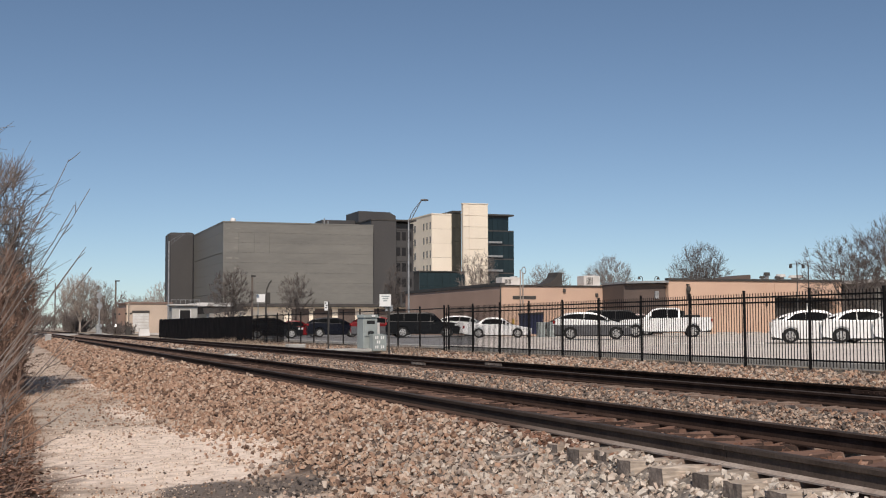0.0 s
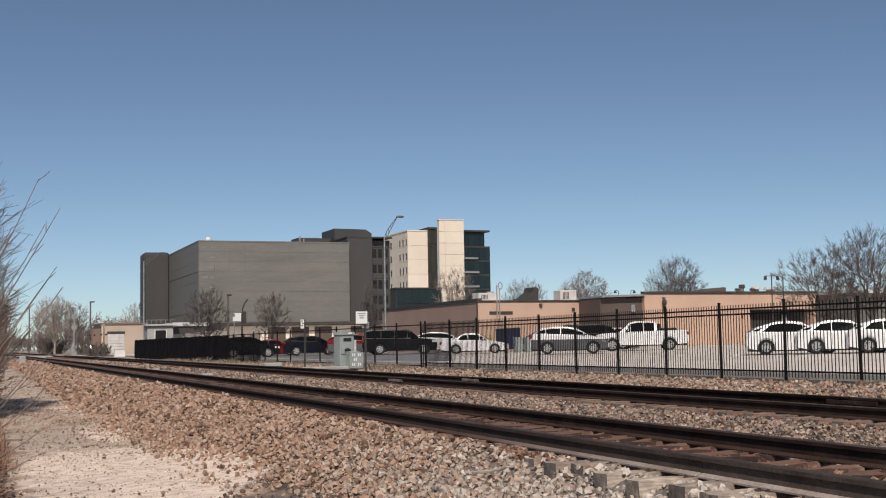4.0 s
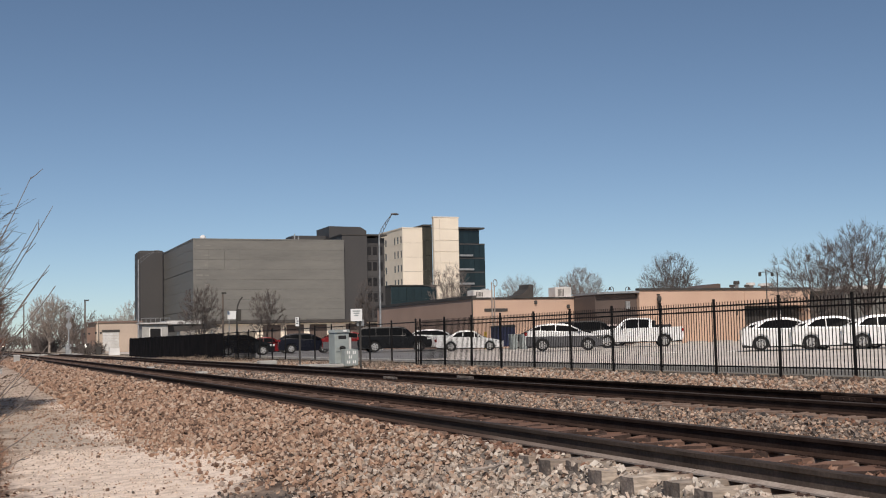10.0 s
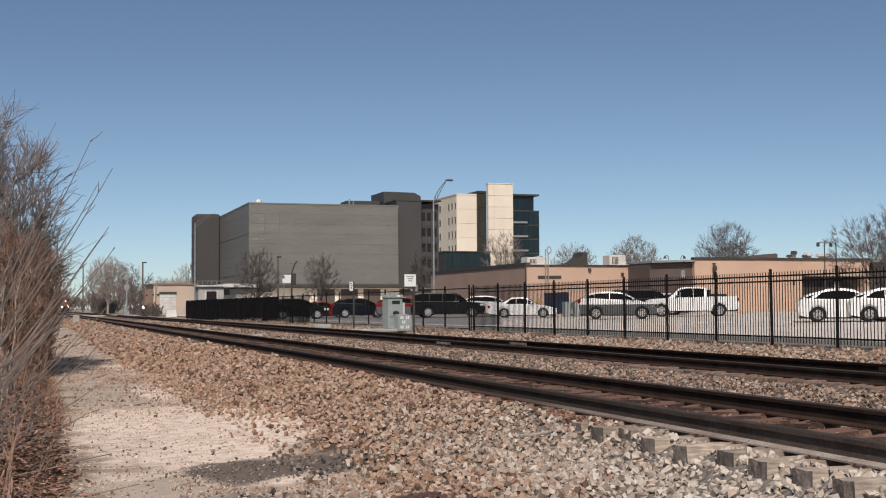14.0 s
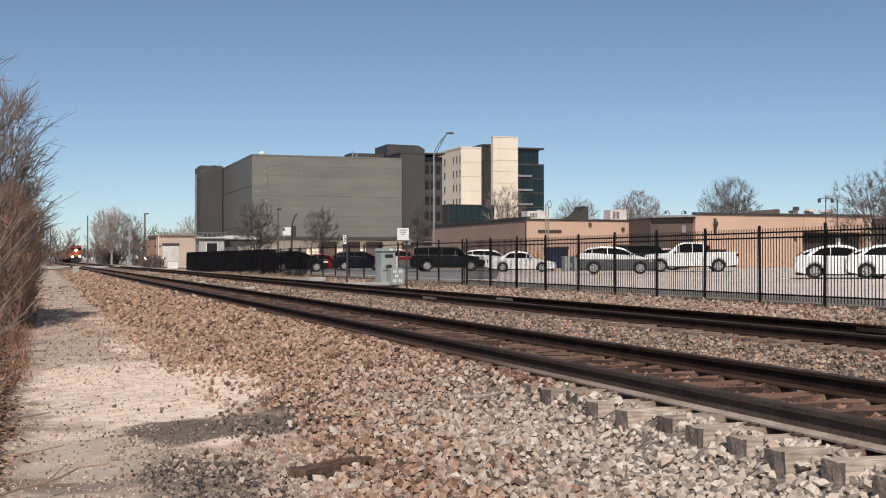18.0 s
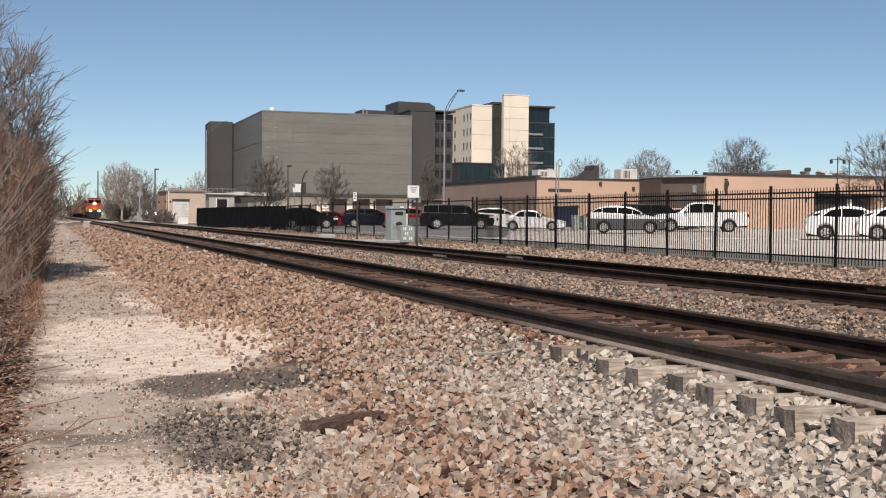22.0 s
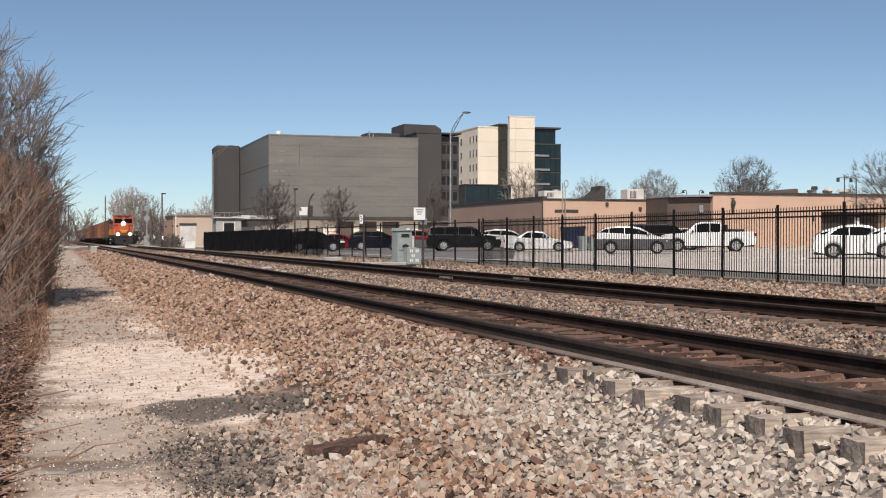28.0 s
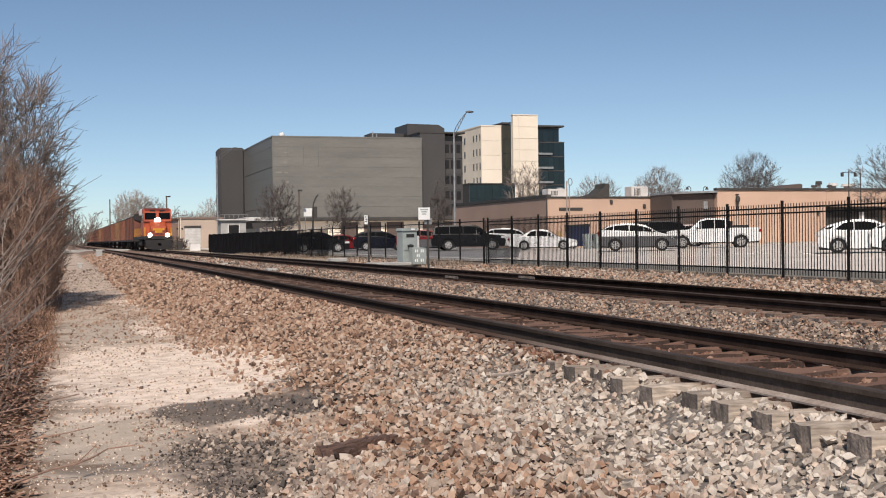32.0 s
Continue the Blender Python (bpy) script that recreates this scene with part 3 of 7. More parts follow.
def make_track(cx, lay, joints, label, near=(-3.0, 100.0), first=0.0):
    """Two rails on ties; those far along the line are joined."""
    t = thing("railway_track", lay, label, "railway track", "parallel railway tracks")
    for side, breaks in zip((-1, 1), joints):
        cuts = [-60.0, *breaks, 900.0]
        for a, b in zip(cuts, cuts[1:]):
            part("rail", rail_mesh(a + (0.006 if a > -60 else 0), b, "rail_base" if side < 0 and cx == TRACK_1 else "rail_base_brown", "rail_web_dusty" if side < 0 and cx == TRACK_1 else "rail_side"), None, t, "dark rusted steel rail", at=pose(side * GAUGE / 2, 0, 0))
        for y in breaks:
            if y < 9:
                continue
            bar = 0.55 if cx == TRACK_2 else 0.3
            bm = bmesh.new()
            for sx in (-1, 1):
                tub(bm, sx * 0.014, sx * 0.038, y - bar, y + bar, -0.118, -0.05, 0.006)
                for k in range(-2, 3):
                    rod(bm, (sx * 0.03, y + k * 0.12 + 0.03, -0.086), (sx * 0.055, y + k * 0.12 + 0.03, -0.086), 0.014, 0.014, 6)
            part("joint_bar", bm, "joint_dust" if cx == TRACK_2 and y > 20 else "rail_side", t, "dusty bolted joint bar", at=pose(side * GAUGE / 2, 0, 0))
    ties = [tie_mesh(k) for k in range(7)]
    plate = plate_mesh()
    rnd = random.Random(int(cx * 10))
    y = near[0] + first
    while y < near[1]:
        shift, at_y = rnd.uniform(-0.09, 0.09), y
        if cx == TRACK_1 and NEAR_TIES[0][0] - 0.25 < y < NEAR_TIES[-1][0] + 0.3:
            at_y, end = min(NEAR_TIES, key=lambda p: abs(p[0] - y))
            shift = end + 1.25 - cx
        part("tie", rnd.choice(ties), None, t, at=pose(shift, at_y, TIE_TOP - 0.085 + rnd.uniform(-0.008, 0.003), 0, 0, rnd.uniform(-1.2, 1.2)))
        if y < 22:
            for s in (-1, 1):
                part("tie_plate", plate, None, t, at=pose(s * GAUGE / 2, at_y, TIE_TOP))
        y = (at_y if at_y != y else y) + 0.495 + rnd.uniform(-0.02, 0.02)
    verts, faces = [], []
    while y < 420:
        o = len(verts)
        for x in (-1.3, 1.3):
            for dy in (-0.11, 0.11):
                for z in (-0.34, TIE_TOP):
                    verts.append((x, y + dy, z))
        faces += [tuple(o + i for i in f) for f in ((0, 4, 5, 1), (1, 5, 7, 3), (2, 3, 7, 6), (0, 1, 3, 2), (4, 6, 7, 5))]
        y += 0.5
    me = bpy.data.meshes.new("tie_bed")
    me.from_pydata(verts, [], faces)
    me.materials.append(MAT["tie"])
    row = part("tie_bed", me, None, t)
    tagged(row, "far row of weathered wooden ties", kind="stuff")
    return t


make_track(TRACK_1, pose(TRACK_1, 0, 0.021), ((7.72,), ()), "railway track with dark rails on weathered wooden ties in ballast")
make_track(TRACK_2, TRACK_2_LIES, ((30.2,), (28.7, 14.2)), "second railway track with bolted rail joints beside the fence", first=0.2)

# ---- parking lot, buildings ----
def lot_z(x):
    return -0.06 + (x - 17.5) * 0.008


def make_lot():
    bm = bmesh.new()
    xs = (17.6, 30, 45, 62, 90)
    ys = (-10, 10, 40, 70, 100, 135, 190)
    rows = [[bm.verts.new((x, y, lot_z(x))) for x in xs] for y in ys]
    for a, b in zip(rows, rows[1:]):
        for i in range(len(xs) - 1):
            bm.faces.new((a[i], a[i + 1], b[i + 1], b[i]))
    r = bmesh.ops.extrude_face_region(bm, geom=bm.faces[:])
    bmesh.ops.translate(bm, vec=(0, 0, -0.25), verts=[v for v in r["geom"] if isinstance(v, bmesh.types.BMVert)])
    bmesh.ops.recalc_face_normals(bm, faces=bm.faces)
    solo("parking_lot", bm, "asphalt", "worn pale grey asphalt parking lot behind the fence", "parking lot", kind="structure")
    bm = bmesh.new()
    low = [bm.verts.new((x, y, lot_z(x) - 0.05)) for x, y in ((17.62, 56), (21.5, 56), (52, 134), (17.62, 134))]
    top = [bm.verts.new((v.co.x, v.co.y, lot_z(v.co.x) + 0.005)) for v in low]
    bm.faces.new(top)
    for i in range(4):
        bm.faces.new((low[i], low[(i + 1) % 4], top[(i + 1) % 4], top[i]))
    bmesh.ops.recalc_face_normals(bm, faces=bm.faces)
    solo("access_lane", bm, "lane", "mid grey asphalt lane behind the chain link fence", "road", kind="structure")
    bm = bmesh.new()
    tub(bm, 17.35, 17.58, -10, 135, -0.3, 0.06, 0.02)
    solo("lot_kerb", bm, "concrete", "low concrete kerb along the parking lot", "kerb", kind="structure")
    for k in range(9):
        bm = bmesh.new()
        x0 = 29 + k * 2.75
        tub(bm, x0, x0 + 4.6, 50.0 - k * 2.7 - 0.05, 50.0 - k * 2.7 + 0.05, lot_z(x0) + 0.0, lot_z(x0 + 4.6) + 0.006)
        solo("parking_line", bm, "line", "faded white parking stall line on asphalt", "road marking", "stall lines", kind="structure")


make_lot()


def crossing_road():
    """The road that crosses both tracks at grade, far along the line."""
    bm = bmesh.new()
    tub(bm, -9, 36, 178, 187, -0.4, -0.03, 0.02)
    solo("crossing_road", bm, "concrete", "pale concrete road crossing both tracks at grade", "road", kind="structure")


crossing_road()


def grey_hall():
    h = thing("windowless_building", pose(34.0, 202.0, -0.1), "large windowless hall clad in grey metal panels", "building")
    top, wide, deep = 18.4, 26.0, 32.5
    bm = bmesh.new()
    tub(bm, 0.12, wide - 0.12, 0.12, deep, 0, top - 0.3)
    part("core", bm, "dark_panel", h)
    n, hgt = 11, top / 11
    for k in range(n):
        cuts = (0, 2.6, 5.2, 7.8, wide) if k in (8, 9) else (0, wide)
        for a, b in zip(cuts, cuts[1:]):
            bm = bmesh.new()
            tub(bm, a + 0.01, b - 0.012, 0.0, 0.12, k * hgt, (k + 1) * hgt - 0.02)
            part("wall_panel", bm, "metal_panel", h)
        bm = bmesh.new()
        tub(bm, 0.0, 0.12, 0.125, deep, k * hgt, (k + 1) * hgt - 0.02 - (0.09 if k in (3, 7) else 0))
        part("side_panel", bm, "metal_panel", h)
    bm = bmesh.new()
    tub(bm, -0.06, wide + 0.04, -0.06, 0.3, top - 0.06, top + 0.16)
    tub(bm, -0.06, 0.3, 0.3, deep, top - 0.06, top + 0.16)
    part("parapet_cap", bm, "metal_panel", h)
    rnd = random.Random(12)
    for k in range(5, 11):
        for x in (0.5, 1.9):
            if rnd.random() < 0.25:
                continue
            bm = bmesh.new()
            tub(bm, x, x + rnd.uniform(0.6, 1.3), -0.03, -0.004, (k + 0.35) * hgt, (k + 0.35) * hgt + rnd.uniform(0.1, 0.4))
            part("patch_plate", bm, "pale_patch", h, "pale weathered patch on the cladding")
    # Stair tower at the back corner.
    t = thing("stair_tower", pose(29.18, 234.7, -0.1), "charcoal clad stair tower beside the grey hall", "building")
    bm = bmesh.new()
    tub(bm, 0, 5.1, 0, 5, 0, 19.0, 0.5)
    part("wall", bm, "dark_panel", t)
    # Charcoal office block on the other side.
    o = thing("office_block", pose(60.1, 203.5, -0.1), "charcoal office block with columns of dark windows", "building")
    bm = bmesh.new()
    tub(bm, 0, 4.6, 0, 16, 0, 19.5, 0.05)
    tub(bm, 4.6, 8.2, 1.2, 16, 0, 19.2, 0.05)
    part("wall", bm, "dark_panel", o)
    for k in range(6):
        for i in range(3):
            bm = bmesh.new()
            tub(bm, 4.95 + i * 1.05, 5.7 + i * 1.05, 1.14, 1.26, 2.4 + k * 2.75, 3.9 + k * 2.75, 0.02)
            part("window", bm, "window", o)
        bm = bmesh.new()
        tub(bm, 4.62, 8.2, 1.12, 1.2, 4.2 + k * 2.75, 4.42 + k * 2.75)
        part("sill_band", bm, "dark_panel", o)
    bm = bmesh.new()
    tub(bm, -0.1, 8.3, -0.08, 16, 19.5, 19.75)
    part("roof_edge", bm, "roof_dark", o)
    p = thing("roof_penthouse", pose(62.9, 222.0, -0.1), "dark plant room on the office roof", "building")
    bm = bmesh.new()
    prism(bm, ((0.2, 16), (7.6, 16), (7.6, 22.1), (6.4, 22.8), (0.2, 22.9)), 0, 9)
    part("wall", bm, "dark_panel", p)
    bm = bmesh.new()
    tub(bm, -6.5, 0.1, 2, 7, 18.0, 21.2, 0.05)
    part("low_block", bm, "dark_panel", p)
    for k, x in enumerate((-9.6, -8.9)):
        bm = bmesh.new()
        rod(bm, (x, -12, 18.3), (x, -12, 20.2 - 0.4 * k), 0.12, 0.12, 8)
        part("flue", bm, "galv", p, "pale metal flue")
    d = thing("roof_dome", pose(37.4, 212.0, 18.95), "small white radome on the grey roof", "roof equipment")
    bm = bmesh.new()
    ball(bm, (0, 0, 0.45), 0.55)
    part("dome", bm, "white_paint", d, smooth=True)
    bm = bmesh.new()
    rod(bm, (0, 0, -0.95), (0, 0, 0.1), 0.3, 0.3, 10)
    part("base", bm, "galv", d)


grey_hall()


def cream_block():
    b = thing("hospital_block", pose(101.8, 290.0, 0), "cream precast block with narrow windows in a shaded side", "building")
    top = 29.2
    bm = bmesh.new()
    tub(bm, 0.2, 8.0, 0.2, 18.6, 0, top - 0.3)
    part("core", bm, "brown_wall", b)
    for k in range(8):
        z0, z1 = k * top / 8, (k + 1) * top / 8 - 0.05
        bm = bmesh.new()
        tub(bm, 0, 5.4, 0, 0.2, z0, z1)
        part("front_panel", bm, "cream", b)
    rows = [26.3 - 3.62 * k for k in range(7)]
    cols = ((0.7, 1.7), (3.1, 4.2), (5.6, 6.7), (12.6, 14.0), (15.4, 16.9))
    for z in rows:
        for a, c in cols:
            bm = bmesh.new()
            tub(bm, 0.05, 0.2, a, c, z - 0.85, z + 0.95)
            w = part("window", bm, "window", b)
            bm = bmesh.new()
            tub(bm, -0.08, 0.06, a - 0.05, c + 0.05, z - 0.97, z - 0.86)
            part("sill", bm, "white_wall", w)
    edges = [top - 0.05] + [v for z in rows for v in (z + 0.95, z - 0.85)] + [0.0]
    for k in range(0, len(edges), 2):
        bm = bmesh.new()
        tub(bm, 0, 0.2, 0.2, 18.6, edges[k + 1], edges[k])
        part("spandrel", bm, "white_wall", b)
    ys = [0.2] + [v for c in cols for v in c] + [18.6]
    for z in rows:
        for i in range(0, len(ys), 2):
            bm = bmesh.new()
            tub(bm, 0.002, 0.2, ys[i], ys[i + 1], z - 0.848, z + 0.948)
            part("pier", bm, "white_wall", b)
    bm = bmesh.new()
    tub(bm, -0.12, 8.1, -0.12, 18.7, top - 0.05, top + 0.25)
    part("roof_edge", bm, "white_wall", b)
    g = thing("glass_link", pose(106.9, 289.4, 0), "dark glazed link between the cream blocks", "building")
    for k in range(8):
        for i in range(3):
            bm = bmesh.new()
            tub(bm, 0.32 + i * 0.8, 1.1 + i * 0.8, 0, 0.25, k * 3.72, (k + 1) * 3.72 - 0.08)
            part("glass_pane", bm, "bronze_glass", g)
    bm = bmesh.new()
    tub(bm, 0.3, 2.68, 0.25, 10, 0, 29.7)
    part("core", bm, "roof_dark", g)
    bm = bmesh.new()
    tub(bm, 0.3, 2.6, -0.3, 10, 29.75, 30.2)
    part("roof_edge", bm, "roof_dark", g)
    t = thing("lift_tower", pose(109.6, 288.0, 0), "tall cream panelled stair tower", "building")
    for k in range(11):
        z0, z1 = k * 2.9, (k + 1) * 2.9 - 0.06
        for a, c in ((0, 1.6), (1.63, 6.8)):
            bm = bmesh.new()
            tub(bm, a, c, 0, 0.25, z0, z1, 0.02)
            part("front_panel", bm, "cream", t)
    bm = bmesh.new()
    tub(bm, 0.02, 6.78, 0.25, 1.2, 0, 31.9)
    part("core", bm, "cream", t)
    bm = bmesh.new()
    tub(bm, -0.1, 6.9, -0.1, 1.3, 31.9, 32.15)
    part("roof_edge", bm, "cream", t)
    w = thing("glass_wing", pose(117.4, 291.0, 0), "blue green glass wing under a projecting flat roof", "building")
    for k in range(8):
        z0 = k * 3.66
        n = 4 if k == 7 else 5
        for i in range(n):
            bm = bmesh.new()
            tub(bm, 0.02 + i * 1.5, 1.47 + i * 1.5, 0, 0.2, z0, z0 + 3.3)
            part("glass_pane", bm, "curtain_glass", w)
        bm = bmesh.new()
        tub(bm, 0, n * 1.5, -0.04, 0.2, z0 + 3.33, z0 + 3.63)
        part("floor_band", bm, "dark_panel", w)
    for z, a, c in ((22.2, 0.1, 4.0), (18.6, 0.1, 4.2), (14.9, 0.1, 4.2), (11.2, 0.1, 4.4)):
        bm = bmesh.new()
        tub(bm, a, c, -0.5, -0.3, z, z + 0.5)
        part("balcony_rail", bm, "galv", w, "pale glazed balcony rail")
    bm = bmesh.new()
    tub(bm, 0, 6.0, 0.2, 9, 0, 29.2)
    tub(bm, 6.0, 7.5, 0.2, 9, 0, 25.6)
    part("core", bm, "roof_dark", w)
    bm = bmesh.new()
    tub(bm, -0.2, 7.2, -0.9, 10, 29.3, 29.75, 0.05)
    part("projecting_roof", bm, "dark_panel", w)
    lo = thing("low_glass_block", pose(86.6, 255.0, 0), "low dark blue glazed block before the cream tower", "building")
    for i in range(6):
        for k in range(4):
            bm = bmesh.new()
            tub(bm, i * 1.8 + 0.02, i * 1.8 + 1.76, 0, 0.2, k * 3.2, k * 3.2 + 3.14)
            part("glass_pane", bm, "curtain_glass", lo)
    bm = bmesh.new()
    tub(bm, 0, 10.8, 0.2, 8, 0, 12.9)
    part("core", bm, "roof_dark", lo)
    bm = bmesh.new()
    tub(bm, -0.1, 10.9, -0.1, 8, 12.9, 13.15)
    part("roof_edge", bm, "roof_dark", lo)


cream_block()


def stucco_shop():
    b = thing("stucco_building", pose(36.3, 88.0, 0), "low peach stucco building with flat roof and shaded side", "building")
    bm = bmesh.new()
    tub(bm, 0, 10.6, 0, 24, -0.2, 4.02, 0.03)
    part("wall", bm, "peach", b)
    # Thin sheet over the side face, coloured as peach in shade.
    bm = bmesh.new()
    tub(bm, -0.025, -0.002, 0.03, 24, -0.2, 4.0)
    part("side_wall", bm, "peach_shaded", b, "peach side wall with its shade in the colour")
    bm = bmesh.new()
    tub(bm, -0.1, 0.25, -0.12, 24.1, 4.02, 4.28)
    tub(bm, 0.25, 10.7, -0.12, 0.3, 4.02, 4.12)
    part("roof_edge", bm, "roof_dark", b)
    bm = bmesh.new()
    tub(bm, 0.95, 2.95, -0.05, 0.06, 3.0, 3.25, 0.01)
    part("wall_vent", bm, "roof_dark", b, "long dark slot vent")
    for x, z in ((5.3, 3.55), (9.0, 3.3), (8.2, 3.2)):
        bm = bmesh.new()
        tub(bm, x, x + 0.22, -0.16, 0.05, z, z + 0.3, 0.03)
        part("wall_lamp", bm, "roof_dark", b)
    bm = bmesh.new()
    rod(bm, (-0.12, -0.1, 0), (-0.12, -0.1, 4.1), 0.06, 0.06, 8)
    part("downpipe", bm, "roof_dark", b)
    # Porch set nearly flush; the shade under its roof is in the umber wall colour.
    p = thing("porch_building", pose(45.15, 84.4, 0), "brown porch, its shade in the wall colour, under a flat metal roof", "building")
    bm = bmesh.new()
    tub(bm, 0, 3.74, 0, 3.58, -0.2, 4.15)
    part("wall", bm, "umber", p)
    bm = bmesh.new()
    prism(bm, ((-0.05, 4.16), (3.74, 4.26), (3.74, 4.42), (-0.05, 4.32)), -0.5, 3.58)
    part("canopy_roof", bm, "galv", p, "pale metal canopy roof")
    bm = bmesh.new()
    tub(bm, 2.7, 3.05, -0.15, 0.05, 3.0, 3.6, 0.02)
    part("meter_box", bm, "galv", p)
    for x in (1.5, 2.6):
        bm = bmesh.new()
        pts = [(x, -0.3, 4.3), (x, -0.3, 4.62), (x + 0.12, -0.3, 4.74), (x + 0.3, -0.3, 4.7)] if x > 2 else [(x, -0.3, 4.3), (x, -0.3, 4.62), (x - 0.12, -0.3, 4.74), (x - 0.3, -0.3, 4.7)]
        for u, v in zip(pts, pts[1:]):
            rod(bm, u, v, 0.025, 0.025, 6)
        rod(bm, Vector(pts[-1]) + Vector((0, 0, 0.02)), Vector(pts[-1]) - Vector((0, 0, 0.2)), 0.05, 0.14, 10)
        part("gooseneck_lamp", bm, "roof_dark", p)
    c = thing("stucco_warehouse", pose(48.9, 84.0, 0), "long peach stucco warehouse wall with dark gateway", "building")
    bm = bmesh.new()
    tub(bm, 0, 9.9, 0, 20, -0.2, 4.45, 0.03)
    part("wall", bm, "peach", c)
    for box in ((9.9, 16.0, 0, 20, 3.15, 4.45), (16.0, 16.5, 0, 20, -0.2, 4.45), (9.9, 16.0, 6, 20, -0.2, 3.15)):
        bm = bmesh.new()
        tub(bm, *box)
        part("wall", bm, "peach", c)
    bm = bmesh.new()
    tub(bm, -0.1, 16.6, -0.12, 0.4, 4.45, 4.62)
    part("roof_edge", bm, "roof_dark", c)
    for i in range(24):
        bm = bmesh.new()
        tub(bm, 9.95 + i * 0.25, 10.17 + i * 0.25, 0.9, 1.0, 0.1, 3.1)
        part("gate_slat", bm, "roof_dark", c)
    # Plain white plate before the gate slats.
    bm = bmesh.new()
    tub(bm, 13.6, 14.0, 0.75, 0.86, 1.6, 2.7)
    part("gate_notice", bm, "sign_white", c)
    bm = bmesh.new()
    ball(bm, (1.7, -0.2, 3.75), 0.24, (0.8, 0.7, 1.2))
    rod(bm, (1.7, -0.12, 2.95), (1.66, -0.2, 3.5), 0.06, 0.14, 6)
    tub(bm, 1.6, 1.8, -0.2, 0.02, 4.05, 4.15)
    part("floodlight", bm, "roof_dark", c)
    bm = bmesh.new()
    tub(bm, 9.0, 9.15, -0.1, 0.04, 2.4, 2.8, 0.02)
    part("wall_box", bm, "roof_dark", c)
    bm = bmesh.new()
    prism(bm, ((11.2, 4.3), (14.4, 4.3), (14.4, 5.4), (14.2, 5.45), (11.2, 4.85)), 10, 14)
    part("roof_monitor", bm, "umber", c)
    f = thing("far_shed", pose(65.6, 80.0, 0), "grey shed with white roof edge beside the warehouse", "building")
    bm = bmesh.new()
    tub(bm, 0, 14, 0, 16, -0.2, 4.3)
    part("wall", bm, "metal_panel", f)
    bm = bmesh.new()
    tub(bm, -0.3, 14.2, -0.5, 16.2, 4.3, 4.55)
    part("roof", bm, "hvac", f, "white roof edge")
    # Roof plant.
    for x, y, w, h, z in ((37.4, 90.5, 1.7, 0.72, 4.1), (45.0, 91.0, 1.5, 0.95, 4.1)):
        u = thing("rooftop_unit", pose(x, y, z), "white sheet metal air conditioner on flat roof", "air conditioner", "rooftop units")
        bm = bmesh.new()
        tub(bm, 0, w, 0, 1.3, 0.08, h, 0.03)
        part("housing", bm, "hvac", u)
        bm = bmesh.new()
        for k in range(5):
            tub(bm, 0.25 + k * 0.12, 0.31 + k * 0.12, -0.02, 0.03, 0.2, h - 0.15)
        part("louvre", bm, "roof_dark", u)
        bm = bmesh.new()
        rod(bm, (w * 0.75, 0.6, h), (w * 0.75, 0.6, h + 0.12), 0.32, 0.3, 12)
        part("fan_cowl", bm, "galv", u)
        bm = bmesh.new()
        tub(bm, -0.05, w + 0.05, -0.05, 1.35, -0.02, 0.09)
        part("curb", bm, "galv", u)
    s = thing("roof_wedge", pose(42.75, 93.0, 4.05), "dark wedge shaped roof hatch", "roof structure")
    bm = bmesh.new()
    prism(bm, ((-2.6, 0), (1.2, 0), (1.2, 1.3), (0.85, 1.35), (0.7, 0.95), (0.1, 0.5), (-1.0, 0.18), (-2.6, 0.06)), 0, 2.0)
    part("hood", bm, "roof_dark", s)
    for x, y, w, h in ((60.4, 88, 0.55, 0.6), (61.2, 88.5, 0.6, 0.95), (61.9, 88, 0.5, 0.6), (62.7, 88.6, 0.9, 0.8), (63.8, 88, 1.4, 0.7)):
        v = thing("roof_vent", pose(x, y, 4.45), "small roof vent on the warehouse", "roof vent", "roof vents")
        bm = bmesh.new()
        rod(bm, (0, 0, 0), (0, 0, h * 0.7), w * 0.3, w * 0.3, 10)
        part("pipe", bm, "galv", v)
        bm = bmesh.new()
        rod(bm, (0, 0, h * 0.7), (0, 0, h), w * 0.5, w * 0.42, 10)
        part("cowl", bm, "hvac" if w > 0.8 else "roof_dark", v)
    m = thing("conduit_mast", pose(37.75, 87.6, 0), "pale conduit mast with a looped head", "mast")
    for dx in (0, 0.22):
        bm = bmesh.new()
        rod(bm, (dx, 0, 0), (dx, 0, 5.3 - dx), 0.055, 0.05, 8)
        part("pipe", bm, "bark_pale", m)
    bm = bmesh.new()
    for k in range(8):
        a, c = k * math.tau / 8, (k + 1) * math.tau / 8
        rod(bm, (0.3 + 0.18 * math.cos(a), 0, 5.25 + 0.28 * math.sin(a)), (0.3 + 0.18 * math.cos(c), 0, 5.25 + 0.28 * math.sin(c)), 0.035, 0.035, 5)
    part("loop", bm, "galv", m)


stucco_shop()


